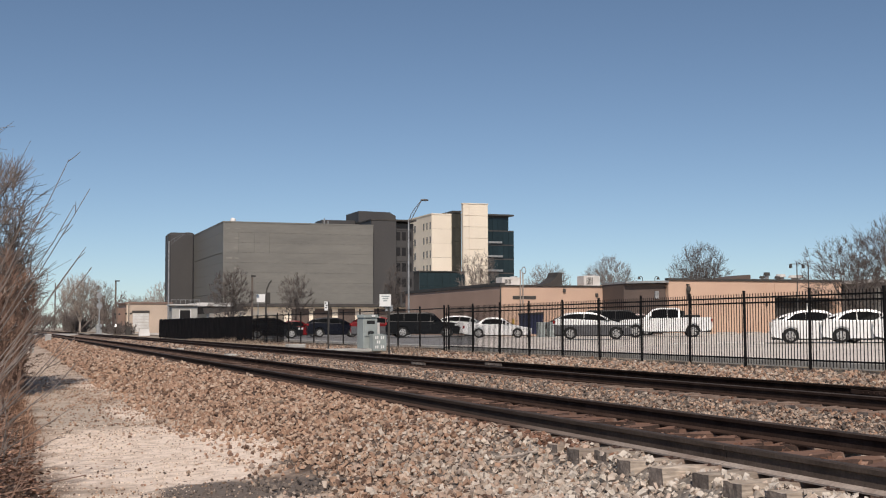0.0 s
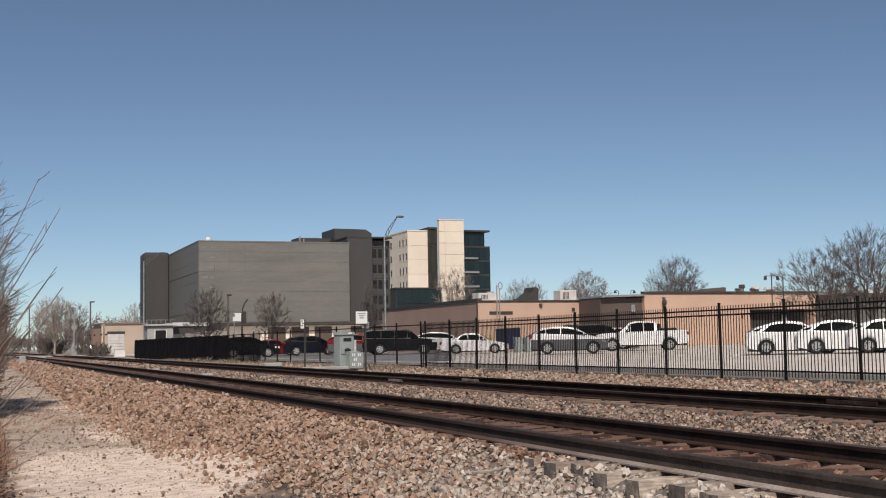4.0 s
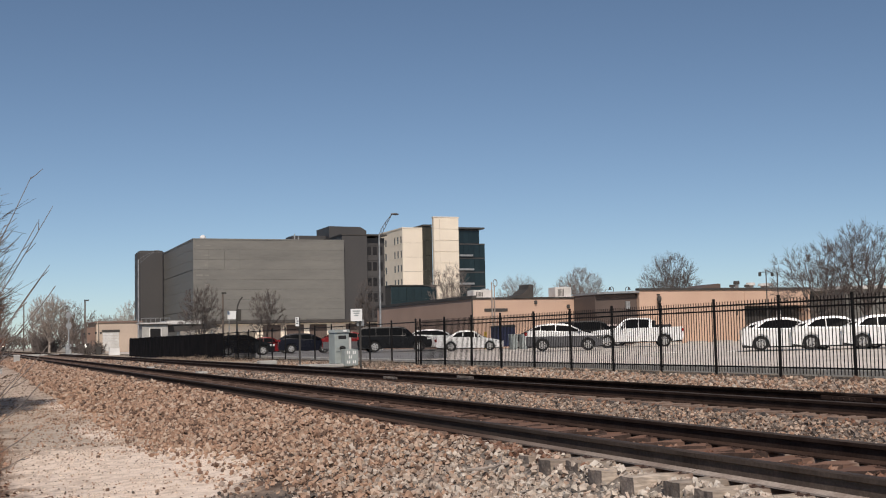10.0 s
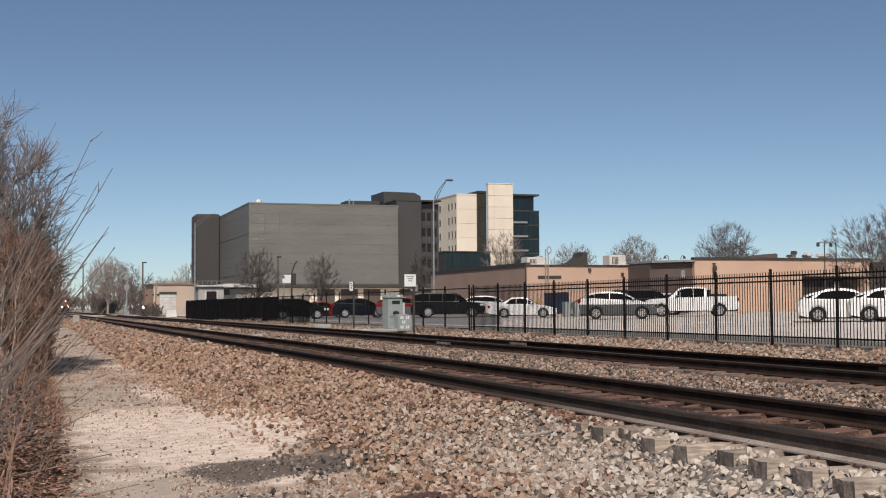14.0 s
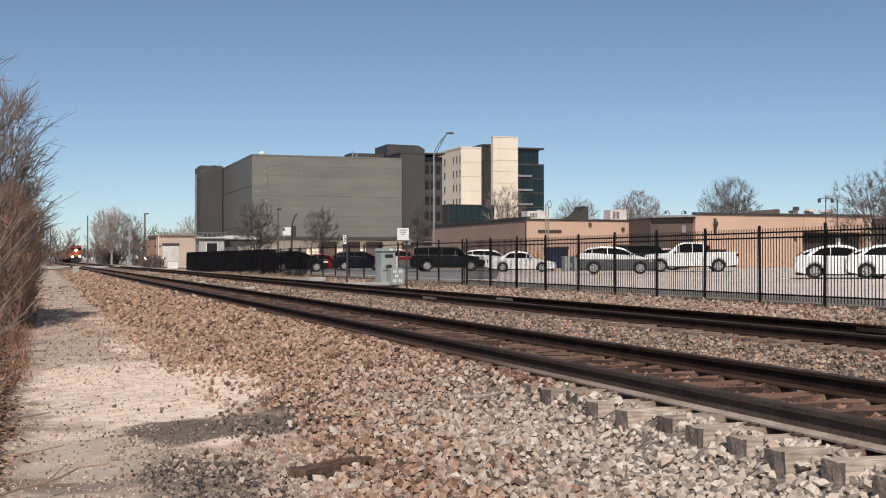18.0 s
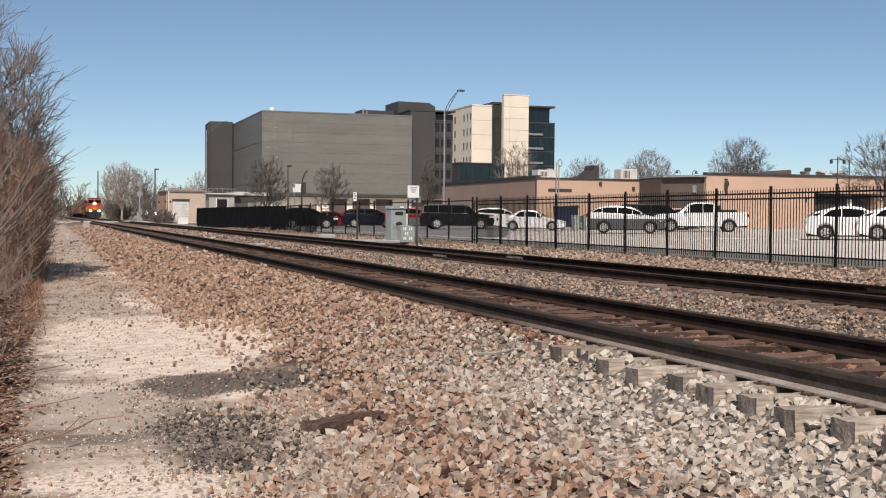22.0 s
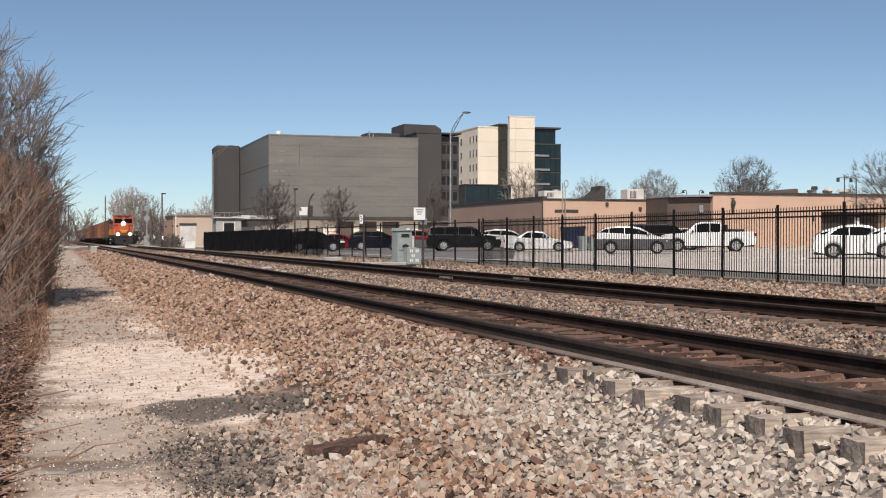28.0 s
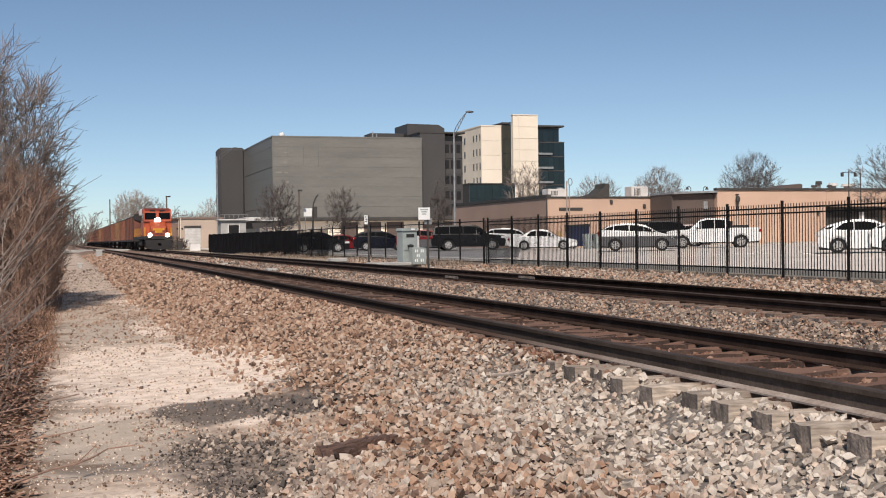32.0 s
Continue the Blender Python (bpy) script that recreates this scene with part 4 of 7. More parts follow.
def low_buildings():
    a = thing("entrance_building", pose(27.0, 160.0, 0), "low cream building under a long dark canopy", "building")
    bm = bmesh.new()
    tub(bm, 0, 27, 0, 12, -0.1, 3.5, 0.05)
    part("wall", bm, "cream", a)
    bm = bmesh.new()
    tub(bm, -0.5, 27.5, -1.2, 12.5, 3.5, 3.95, 0.05)
    part("canopy", bm, "roof_dark", a)
    for x in (9.0, 12.2, 15.4, 20.5, 23.5):
        bm = bmesh.new()
        tub(bm, x, x + 2.4, -0.05, 0.1, 0.9, 3.3)
        part("window", bm, "umber", a)
    b = thing("flat_canopy", pose(19.2, 128.0, 0), "flat pale roofed loading canopy on posts", "canopy")
    bm = bmesh.new()
    prism(bm, ((0, 3.02), (4.2, 3.02), (4.6, 2.6), (0.2, 2.25)), 0, 7)
    part("deck", bm, "roof_dark", b)
    bm = bmesh.new()
    tub(bm, -0.6, 3.2, -0.2, 7, 3.02, 3.42, 0.04)
    part("edge", bm, "hvac", b)
    for x in (0.5, 4.0):
        bm = bmesh.new()
        tub(bm, x, x + 0.18, 0.3, 0.48, 0, 2.4)
        part("post", bm, "galv", b)
    g = thing("gate_house", pose(14.9, 119.0, 0), "grey gate house with overhanging roof and rail", "gate house")
    bm = bmesh.new()
    tub(bm, 0, 2.45, 0, 2.4, -0.1, 2.95, 0.03)
    part("wall", bm, "concrete", g)
    bm = bmesh.new()
    tub(bm, -0.2, 2.75, -0.3, 2.6, 2.95, 3.08, 0.02)
    part("roof", bm, "hvac", g)
    bm = bmesh.new()
    tub(bm, 0.75, 1.75, -0.04, 0.06, 1.5, 2.5)
    w = part("window", bm, "window", g)
    bm = bmesh.new()
    for x in (0.68, 1.75):
        tub(bm, x, x + 0.07, -0.07, 0.02, 1.43, 2.57)
    tub(bm, 0.68, 1.82, -0.075, 0.02, 1.36, 1.44)
    part("frame", bm, "white_paint", w)
    bm = bmesh.new()
    for x in np.linspace(-0.1, 2.6, 7):
        rod(bm, (x, -0.2, 3.05), (x, -0.2, 3.5), 0.025, 0.025, 5)
    rod(bm, (-0.1, -0.2, 3.5), (2.6, -0.2, 3.5), 0.03, 0.03, 5)
    part("rail", bm, "galv", g)
    f = thing("beige_garage", pose(15.6, 198.0, 0), "low beige garage with a white roller door", "building")
    bm = bmesh.new()
    tub(bm, 2.5, 9.5, 0, 14, -0.1, 4.6, 0.03)
    part("wall", bm, "tan", f)
    bm = bmesh.new()
    tub(bm, 1.0, 2.49, 1.0, 9, -0.1, 3.9, 0.03)
    part("side_annex", bm, "brown_wall", f, "lower brown annex")
    for k in range(6):
        bm = bmesh.new()
        tub(bm, 3.5, 6.0, -0.06, 0.1, 0.1 + k * 0.5, 0.58 + k * 0.5, 0.02)
        part("door_slat", bm, "hvac", f)
    bm = bmesh.new()
    tub(bm, 3.4, 6.1, -0.12, 0.1, 3.12, 3.5)
    part("door_header", bm, "roof_dark", f)
    bm = bmesh.new()
    tub(bm, 2.3, 9.7, -0.2, 14, 4.6, 4.85)
    part("roof_edge", bm, "brown_wall", f)
    bm = bmesh.new()
    tub(bm, 2.7, 2.92, -0.25, 0.0, 0.0, 4.7)
    part("pilaster", bm, "white_wall", f)
    s = thing("storage_shed", pose(-13.4, 23.6, -0.64), "dark open shed under a pale roof behind the brush", "shed")
    bm = bmesh.new()
    prism(bm, ((0, 1.98), (12.0, 1.86), (12.0, 1.98), (0, 2.1)), 0, 2.9)
    part("roof", bm, "hvac", s)
    bm = bmesh.new()
    prism(bm, ((0, 2.11), (11.6, 2.0), (11.6, 2.1), (0, 2.24)), 0.5, 2.9)
    part("roof_sheet", bm, "white_paint", s)
    for x in (0.3, 4.2, 8.0, 10.2, 11.8):
        bm = bmesh.new()
        tub(bm, x, x + 0.1, 0.1, 0.2, 0, 1.9)
        part("post", bm, "roof_dark", s)
    bm = bmesh.new()
    tub(bm, 0.2, 11.95, 2.6, 2.75, 0, 1.86)
    # Low dark sheet behind the front posts, added for the deep shade inside.
    tub(bm, 0.2, 11.9, 0.7, 0.8, 0, 1.25)
    tub(bm, 11.85, 11.95, 0.5, 2.6, 0, 1.86)
    part("wall", bm, "roof_dark", s)
    for x, h in ((6.5, 1.5), (8.9, 1.1), (10.7, 1.4)):
        bm = bmesh.new()
        tub(bm, x, x + 0.8, 0.3, 0.68, 0, h, 0.05)
        part("stored_crate", bm, "umber", s)


low_buildings()

# ---- fences, poles, signs ----
FENCE_AT, FENCE_WAY = Vector((16.44, 22.7, -0.12)), Vector((-0.026, 0.9997, 0))


def iron_fence():
    f = thing("iron_fence", Matrix.Translation(FENCE_AT) @ pose(0, 0, 0, 0, 0, 1.5), "black steel picket fence with square posts", "fence")
    span = 2.43
    bm = bmesh.new()
    tub(bm, -0.027, 0.027, -0.027, 0.027, -0.12, 1.83, 0.003)
    tub(bm, -0.031, 0.031, -0.031, 0.031, 1.83, 1.85, 0.005)
    post = mesh_of("post", bm, "black_iron")
    bm = bmesh.new()
    tub(bm, -0.0075, 0.0075, -0.0075, 0.0075, 0.10, 1.79)
    picket = mesh_of("picket", bm, "black_iron")
    bm = bmesh.new()
    tub(bm, -0.019, 0.019, 0.04, span - 0.04, -0.019, 0.019)
    rail = mesh_of("rail", bm, "black_iron")
    rnd = random.Random(4)
    for k in range(-5, 10):
        part("post", post, None, f, at=pose(0, k * span, rnd.uniform(-0.02, 0.02), rnd.uniform(-0.5, 0.5), rnd.uniform(-0.5, 0.5)))
        if k == 9:
            break
        for z in (0.235, 1.565, 1.69):
            part("rail", rail, None, f, at=pose(0, k * span, z))
        for i in range(1, 22):
            part("picket", picket, None, f, at=pose(0, k * span + i * span / 22, 0))


iron_fence()


def chain_fence():
    """Posts with a top rail, bare at first, screened with black cloth further on."""
    a = FENCE_AT + FENCE_WAY * (2.44 * 9 + 0.4)
    f = thing("chain_link_fence", pose(a.x, a.y, -0.12, 0, 0, 1.5), "chain link fence with black posts and top rail", "fence")
    for k in range(28):
        bm = bmesh.new()
        rod(bm, (0, 0, -0.1), (0, 0, 1.82 if k < 11 else 1.75), 0.038, 0.038, 8)
        ball(bm, (0, 0, 1.82 if k < 11 else 1.75), 0.045, sub=1)
        part("post", bm, "black_iron", f, at=pose(0, k * 2.75, 0))
    for z in (1.72, 0.12):
        bm = bmesh.new()
        rod(bm, (0, 0, z), (0, 75, z), 0.022, 0.022, 6)
        part("rail", bm, "black_iron", f)
    bm = bmesh.new()
    for k in range(3):
        rod(bm, (0.05, -0.3 + k * 0.18, 0), (0.05, -0.3 + k * 0.18, 1.75), 0.02, 0.02, 6)
    rod(bm, (0.05, -0.3, 1.5), (0.05, 0.1, 1.5), 0.02, 0.02, 6)
    rod(bm, (0.05, -0.3, 0.2), (0.05, 0.1, 0.2), 0.02, 0.02, 6)
    part("gate_frame", bm, "black_iron", f)
    verts, faces = [], []
    for k in range(int(26.5 / 0.32)):
        for way in (1, -1):
            y0, z0, z1 = k * 0.32, 0.12, 1.72
            y1 = y0 + way * 1.0
            o = len(verts)
            verts += [(-0.001, y0, z0), (0.001, y0, z0), (0.001, y1, z1), (-0.001, y1, z1), (0, y0 + 0.003, z0), (0, y1 + 0.003, z1)]
            faces += [(o, o + 1, o + 2, o + 3), (o, o + 4, o + 5, o + 3)]
    me = bpy.data.meshes.new("wire")
    me.from_pydata(verts, [], faces)
    me.materials.append(MAT["black_iron"])
    tagged(part("wire", me, None, f), "thin diagonal fence wire", kind="stuff")
    rnd = random.Random(8)
    for y0, y1, mat, label in ((25.6, 34.2, "sheer_mesh", "worn see-through privacy screen"), (34.2, 75.0, "mesh", "black cloth privacy screen")):
        n = int((y1 - y0) / 0.7)
        bm = bmesh.new()
        cols = []
        for k in range(n + 1):
            sag = 0.05 * math.sin(k * 1.9) * math.sin(k * 0.37) + rnd.uniform(-0.035, 0.015)
            cols.append([bm.verts.new((-0.05 + rnd.uniform(-0.03, 0.03), y0 + (y1 - y0) * k / n, z)) for z in (-0.02 + rnd.uniform(0, 0.05), 0.5, 1.1, 1.74 + sag)])
        for c0, c1 in zip(cols, cols[1:]):
            for i in range(3):
                bm.faces.new((c0[i], c1[i], c1[i + 1], c0[i + 1]))
        if mat == "mesh":
            r = bmesh.ops.extrude_face_region(bm, geom=bm.faces[:])
            bmesh.ops.translate(bm, vec=(0.012, 0, 0), verts=[v for v in r["geom"] if isinstance(v, bmesh.types.BMVert)])
        part("privacy_screen", bm, mat, f, label)


def open_weave(m, most):
    """Lets some light and view through the cloth where its weave is worn."""
    nt = m.node_tree
    bsdf, out = nt.nodes["Principled BSDF"], nt.nodes["Material Output"]
    co, noise_, amount, clear, mx = (nt.nodes.new("ShaderNode" + k) for k in ("TexCoord", "TexNoise", "MapRange", "BsdfTransparent", "MixShader"))
    link(nt, co.outputs["Object"], noise_.inputs["Vector"])
    noise_.inputs["Scale"].default_value = 0.9
    link(nt, noise_.outputs["Fac"], amount.inputs["Value"])
    amount.inputs["From Min"].default_value, amount.inputs["From Max"].default_value, amount.inputs["To Max"].default_value = 0.25, 0.7, most
    link(nt, amount.outputs[0], mx.inputs["Fac"])
    link(nt, bsdf.outputs[0], mx.inputs[1])
    link(nt, clear.outputs[0], mx.inputs[2])
    link(nt, mx.outputs[0], out.inputs["Surface"])
    return m


MAT["sheer_mesh"] = open_weave(surf("worn_screen_cloth", (0.012, 0.011, 0.012), (0.008, 0.008, 0.009), rough=0.95, coarse=1.5, fine=60, bump=0.3, gloss=0.05), 0.36)
chain_fence()


def street_lamp(m, tall, arm, rise, label):
    """A tapered pole with an upswept truss arm and a cobra head."""
    p = thing("street_lamp", m, label, "street lamp", "street lamps")
    bm = bmesh.new()
    rod(bm, (0, 0, 0), (0, 0, tall), 0.10, 0.06, 12)
    part("pole", bm, "galv", p, smooth=False)
    bm = bmesh.new()
    rod(bm, (0, 0, 0), (0, 0, 0.35), 0.2, 0.19, 10)
    part("base_cover", bm, "galv", p)
    bm = bmesh.new()
    n = 6
    lo = [Vector((arm * k / n, 0, tall - 0.1 + rise * (k / n) ** 0.7)) for k in range(n + 1)]
    hi = [Vector((arm * k / n, 0, tall - 0.55 + (rise + 0.45) * (k / n) ** 0.9)) for k in range(n + 1)]
    for pts in (lo, hi):
        for u, v in zip(pts, pts[1:]):
            rod(bm, u, v, 0.03, 0.03, 6)
    for k in range(1, n):
        rod(bm, lo[k], hi[k], 0.02, 0.02, 5)
    part("arm", bm, "lamp_backlit", p)
    bm = bmesh.new()
    ball(bm, (arm + 0.25, 0, tall + rise - 0.08), 0.3, (1.25, 0.5, 0.33), 2)
    part("lamp_head", bm, "lamp_backlit", p)


street_lamp(spot(18.05, 100, 0.1), 9.6, 1.15, 1.75, "tall galvanised street lamp with an upswept truss arm")
street_lamp(spot(7.0, 131, 0), 9.9, 1.7, 1.0, "slender street lamp with a curved arm beside the gate house")


def plain_pole(m, tall, r, mat, label, extra=()):
    p = thing("pole", m, label, "pole", "poles behind the fence")
    bm = bmesh.new()
    rod(bm, (0, 0, 0), (0, 0, tall), r, r * 0.75, 8)
    part("shaft", bm, mat, p)
    for name, box, mt in extra:
        bm = bmesh.new()
        tub(bm, *box, 0.01)
        part(name, bm, mt, p)
    return p


plain_pole(spot(10.76, 110, 0), 5.4, 0.11, "wood_pole", "dark square lamp post before the grey hall", (("head", (-0.1, 0.3, -0.1, 0.1, 5.35, 5.5), "roof_dark"),))
plain_pole(spot(4.71, 166, 0), 6.95, 0.13, "wood_pole", "dark lamp post with a small head by the garage", (("head", (-0.1, 0.5, -0.12, 0.12, 6.9, 7.06), "roof_dark"),))
plain_pole(spot(2.2, 345, 0), 12.8, 0.2, "wood_pole", "slim utility pole far along the line")
plain_pole(spot(0.6, 210, 0), 6.5, 0.12, "wood_pole", "short utility pole at the end of the brush")
plain_pole(spot(35.95, 88, 0), 5.25, 0.05, "roof_dark", "dark pole with hanging lamp heads by the warehouse",
           (("crossarm", (-0.55, 0.55, -0.03, 0.03, 5.12, 5.16), "roof_dark"), ("lamp_head", (-0.6, -0.44, -0.08, 0.08, 4.85, 5.12), "roof_dark"), ("lamp_head", (0.44, 0.6, -0.08, 0.08, 4.85, 5.12), "roof_dark")))
plain_pole(spot(36.45, 88, 0), 5.1, 0.05, "roof_dark", "thin dark pole by the warehouse")


def crook_lamp():
    p = thing("lamp_post", spot(11.39, 108, 0), "dark lamp post with a curved neck", "lamp post")
    bm = bmesh.new()
    rod(bm, (0, 0, 0), (0, 0, 3.6), 0.1, 0.08, 8)
    pts = [(0, 0, 3.6), (0.08, 0, 4.2), (0.28, 0, 4.7), (0.5, 0, 4.95)]
    for u, v in zip(pts, pts[1:]):
        rod(bm, u, v, 0.07, 0.06, 8)
    part("shaft", bm, "roof_dark", p)
    bm = bmesh.new()
    tub(bm, 0.05, 0.35, -0.2, 0.2, 2.9, 3.9, 0.03)
    part("box", bm, "roof_dark", p)


crook_lamp()


def bars(parent, x0, x1, z, rows, y, mat="ink"):
    """Unreadable lettering as plain bars."""
    for k, (a, b, h) in enumerate(rows):
        bm = bmesh.new()
        tub(bm, x0 + (x1 - x0) * a, x0 + (x1 - x0) * b, y - 0.004, y, z - k * h * 1.9 - h, z - k * h * 1.9)
        part("lettering", bm, mat, parent)


def signs():
    s = thing("notice_sign", spot(16.62, 47.5, -0.12, 0), "white notice sign on a dark post by the fence", "sign")
    bm = bmesh.new()
    tub(bm, 0.09, 0.16, -0.034, 0.034, 0, 1.85, 0.005)
    part("post", bm, "roof_dark", s)
    bm = bmesh.new()
    tub(bm, -0.27, 0.20, -0.056, -0.036, 1.80, 2.28, 0.004)
    face = part("panel", bm, "sign_white", s)
    bars(face, -0.23, 0.16, 2.22, ((0.1, 0.9, 0.045), (0.2, 0.8, 0.045), (0.28, 0.7, 0.045)), -0.058, "cabinet")
    bm = bmesh.new()
    tub(bm, 0.0, 0.3, 0.036, 0.051, 1.62, 1.86, 0.004)
    part("plate", bm, "galv", s, "bare grey back plate")
    p = thing("marker_post", spot(13.97, 51.5, -0.1, 0), "dark post with a narrow white plate", "sign")
    bm = bmesh.new()
    tub(bm, -0.032, 0.032, -0.032, 0.032, 0, 2.05, 0.005)
    part("post", bm, "roof_dark", p)
    bm = bmesh.new()
    tub(bm, -0.18, -0.034, -0.03, 0.0, 1.68, 2.06, 0.004)
    face = part("plate", bm, "sign_white", p)
    bars(face, -0.175, -0.04, 2.02, ((0.1, 0.6, 0.05), (0.3, 0.9, 0.05), (0.2, 0.7, 0.05)), -0.032)
    b = thing("blank_sign", spot(11.22, 112, 0), "blank white board on posts before the grey hall", "sign")
    bm = bmesh.new()
    tub(bm, -0.5, 0.5, -0.05, 0.0, 3.12, 3.86, 0.01)
    part("panel", bm, "sign_white", b)
    for x in (-0.35, 0.35):
        bm = bmesh.new()
        rod(bm, (x, 0.03, 0), (x, 0.03, 3.8), 0.04, 0.04, 6)
        part("post", bm, "galv", b)


signs()


def signal_cabinet():
    c = thing("signal_cabinet", spot(15.9, 49.0, -0.12, 12), "grey green trackside equipment cabinet on a slab", "cabinet")
    bm = bmesh.new()
    tub(bm, -1.75, 0.45, -0.5, 0.5, 0.0, 0.14, 0.03)
    part("slab", bm, "concrete", c)
    bm = bmesh.new()
    tub(bm, -0.43, 0.22, -0.22, 0.3, 0.14, 1.38, 0.015)
    body = part("body", bm, "cabinet", c)
    bm = bmesh.new()
    prism(bm, ((-0.46, 1.38), (0.25, 1.38), (0.2, 1.5), (-0.41, 1.5)), -0.28, 0.32)
    part("hood", bm, "cabinet", c)
    bm = bmesh.new()
    tub(bm, -0.38, 0.17, -0.25, -0.22, 0.62, 1.32, 0.006)
    part("door", bm, "cabinet", c)
    bm = bmesh.new()
    tub(bm, -0.28, 0.08, -0.26, -0.248, 1.12, 1.26, 0.004)
    part("louvre", bm, "trim", body)
    bm = bmesh.new()
    tub(bm, -0.08, 0.08, -0.3, -0.285, 1.41, 1.48)
    part("label_plate", bm, "sign_white", body)
    bm = bmesh.new()
    tub(bm, -0.2, 0.42, -0.62, -0.28, 0.04, 0.72, 0.015)
    low = part("lower_box", bm, "cabinet", c)
    for x, z in ((-0.1, 0.58), (0.16, 0.58), (-0.02, 0.4), (-0.1, 0.2), (0.16, 0.2)):
        bm = bmesh.new()
        for d in (0, 0.085):
            tub(bm, x + d, x + d + 0.05, -0.628, -0.618, z - 0.06, z + 0.06)
        part("tag", bm, "sign_white", low, "pale tag")
    bm = bmesh.new()
    tub(bm, 0.24, 0.4, -0.1, 0.1, 0.14, 1.18, 0.02)
    part("conduit_box", bm, "hvac", c)
    bm = bmesh.new()
    ball(bm, (-0.12, -0.3, 0.78), 0.13, (1.2, 0.6, 0.6), 1)
    part("cable_boot", bm, "trim", c)
    r = thing("concrete_block", spot(12.55, 58, -0.12, 10), "low pale concrete block beside the track", "concrete block")
    bm = bmesh.new()
    tub(bm, -0.5, 0.4, -0.2, 0.2, 0, 0.2, 0.04)
    part("block", bm, "concrete", r)


signal_cabinet()


def crossing_gear():
    """The level crossing far along the line: masts, a cabinet, switch boxes."""
    s = thing("signal_mast", pose(12.95, 184, -0.1) @ Matrix.Scale(1.18, 4), "round backed signal mast beside the far crossing", "signal")
    bm = bmesh.new()
    rod(bm, (0, 0, 0), (0, 0, 5.2), 0.1, 0.08, 8)
    part("mast", bm, "galv", s)
    for z in (4.75, 3.5):
        bm = bmesh.new()
        rod(bm, (0, -0.1, z), (0, -0.06, z), 0.36, 0.36, 16)
        tub(bm, -0.2, 0.2, -0.06, 0.12, z - 0.45, z + 0.3, 0.03)
        part("signal_head", bm, "galv", s)
    bm = bmesh.new()
    tub(bm, -0.35, 0.3, -0.3, 0.3, 0, 1.2, 0.03)
    part("base_box", bm, "galv", s)
    for k, (x, y) in enumerate(((14.6, 158), (13.8, 165))):
        g = thing("crossing_signal", pose(x, y, -0.1), "crossing signal mast with lamp heads and gate arm base", "crossing signal", "crossing signals")
        bm = bmesh.new()
        rod(bm, (0, 0, 0), (0, 0, 4.1 - 0.3 * k), 0.055, 0.05, 8)
        part("mast", bm, "wood_pole", g)
        for sx in (-0.3, 0.3):
            bm = bmesh.new()
            rod(bm, (sx, -0.12, 2.7), (sx, 0.0, 2.7), 0.13, 0.13, 12)
            part("lamp_head", bm, "trim", g)
        bm = bmesh.new()
        tub(bm, -0.3, 0.3, -0.2, 0.25, 0, 0.95, 0.03)
        part("gate_motor", bm, "roof_dark", g)
        if k == 1:
            # Added glow for a bright spot on a vehicle, set on the gate motor.
            bm = bmesh.new()
            rod(bm, (-0.1, -0.27, 1.2), (-0.1, -0.2, 1.2), 0.08, 0.08, 12)
            tub(bm, -0.2, 0.0, -0.21, 0.1, 0.9, 1.34)
            part("lit_lens", bm, "spot_glow", g, "glowing bright spot")
    b = thing("relay_cabinet", pose(14.7, 141, -0.1) @ Matrix.Diagonal((0.7, 0.66, 0.6, 1)), "white relay cabinet by the crossing", "cabinet")
    bm = bmesh.new()
    prism(bm, ((-0.85, 0), (0.85, 0), (0.75, 1.35), (-0.75, 1.35)), -0.5, 0.5)
    part("housing", bm, "white_paint", b)
    bm = bmesh.new()
    tub(bm, -0.82, 0.82, -0.56, 0.56, 1.35, 1.45, 0.02)
    part("roof", bm, "hvac", b)
    for x, y, w in ((3.1, 105.0, 0.5), (1.1, 74.0, 0.24)):
        k = thing("pale_box", pose(x, y, bed(x, y)), "small pale concrete box beside the track", "junction box", "trackside boxes")
        bm = bmesh.new()
        tub(bm, -w / 2, w / 2, -0.2, 0.2, 0, w * 1.15, 0.03)
        part("box", bm, "concrete", k)
        bm = bmesh.new()
        tub(bm, -w / 2 - 0.02, w / 2 + 0.02, -0.22, 0.22, w * 1.15, w * 1.15 + 0.05, 0.01)
        part("lid", bm, "hvac", k)
    for x, y, w in ((7.9, 62.0, 0.3), (7.7, 70.0, 0.3), (7.95, 48.0, 0.4)):
        k = thing("switch_plate", pose(x, y, -0.26), "pale plate between the tracks", "track fitting", "track fittings")
        bm = bmesh.new()
        tub(bm, -w / 2, w / 2, -0.4, 0.4, 0, 0.1, 0.03)
        part("cover", bm, "concrete", k)


# Glow of the added bright spot; the signal has no such lamp.
MAT["spot_glow"] = glow("bright_spot_glow", (1.0, 0.95, 0.9), 6.0)
crossing_gear()

# ---- vehicles ----
def paint(name, colour, rough=0.28):
    m = surf(name, colour, tuple(c * 0.93 for c in colour), rough=rough, coarse=0.8, fine=6, vary=0.03, bump=0, coat=0.5 if max(colour) > 0.3 else 0.0, gloss=0.5 if max(colour) > 0.3 else 0.2)
    MAT[name] = m
    return name


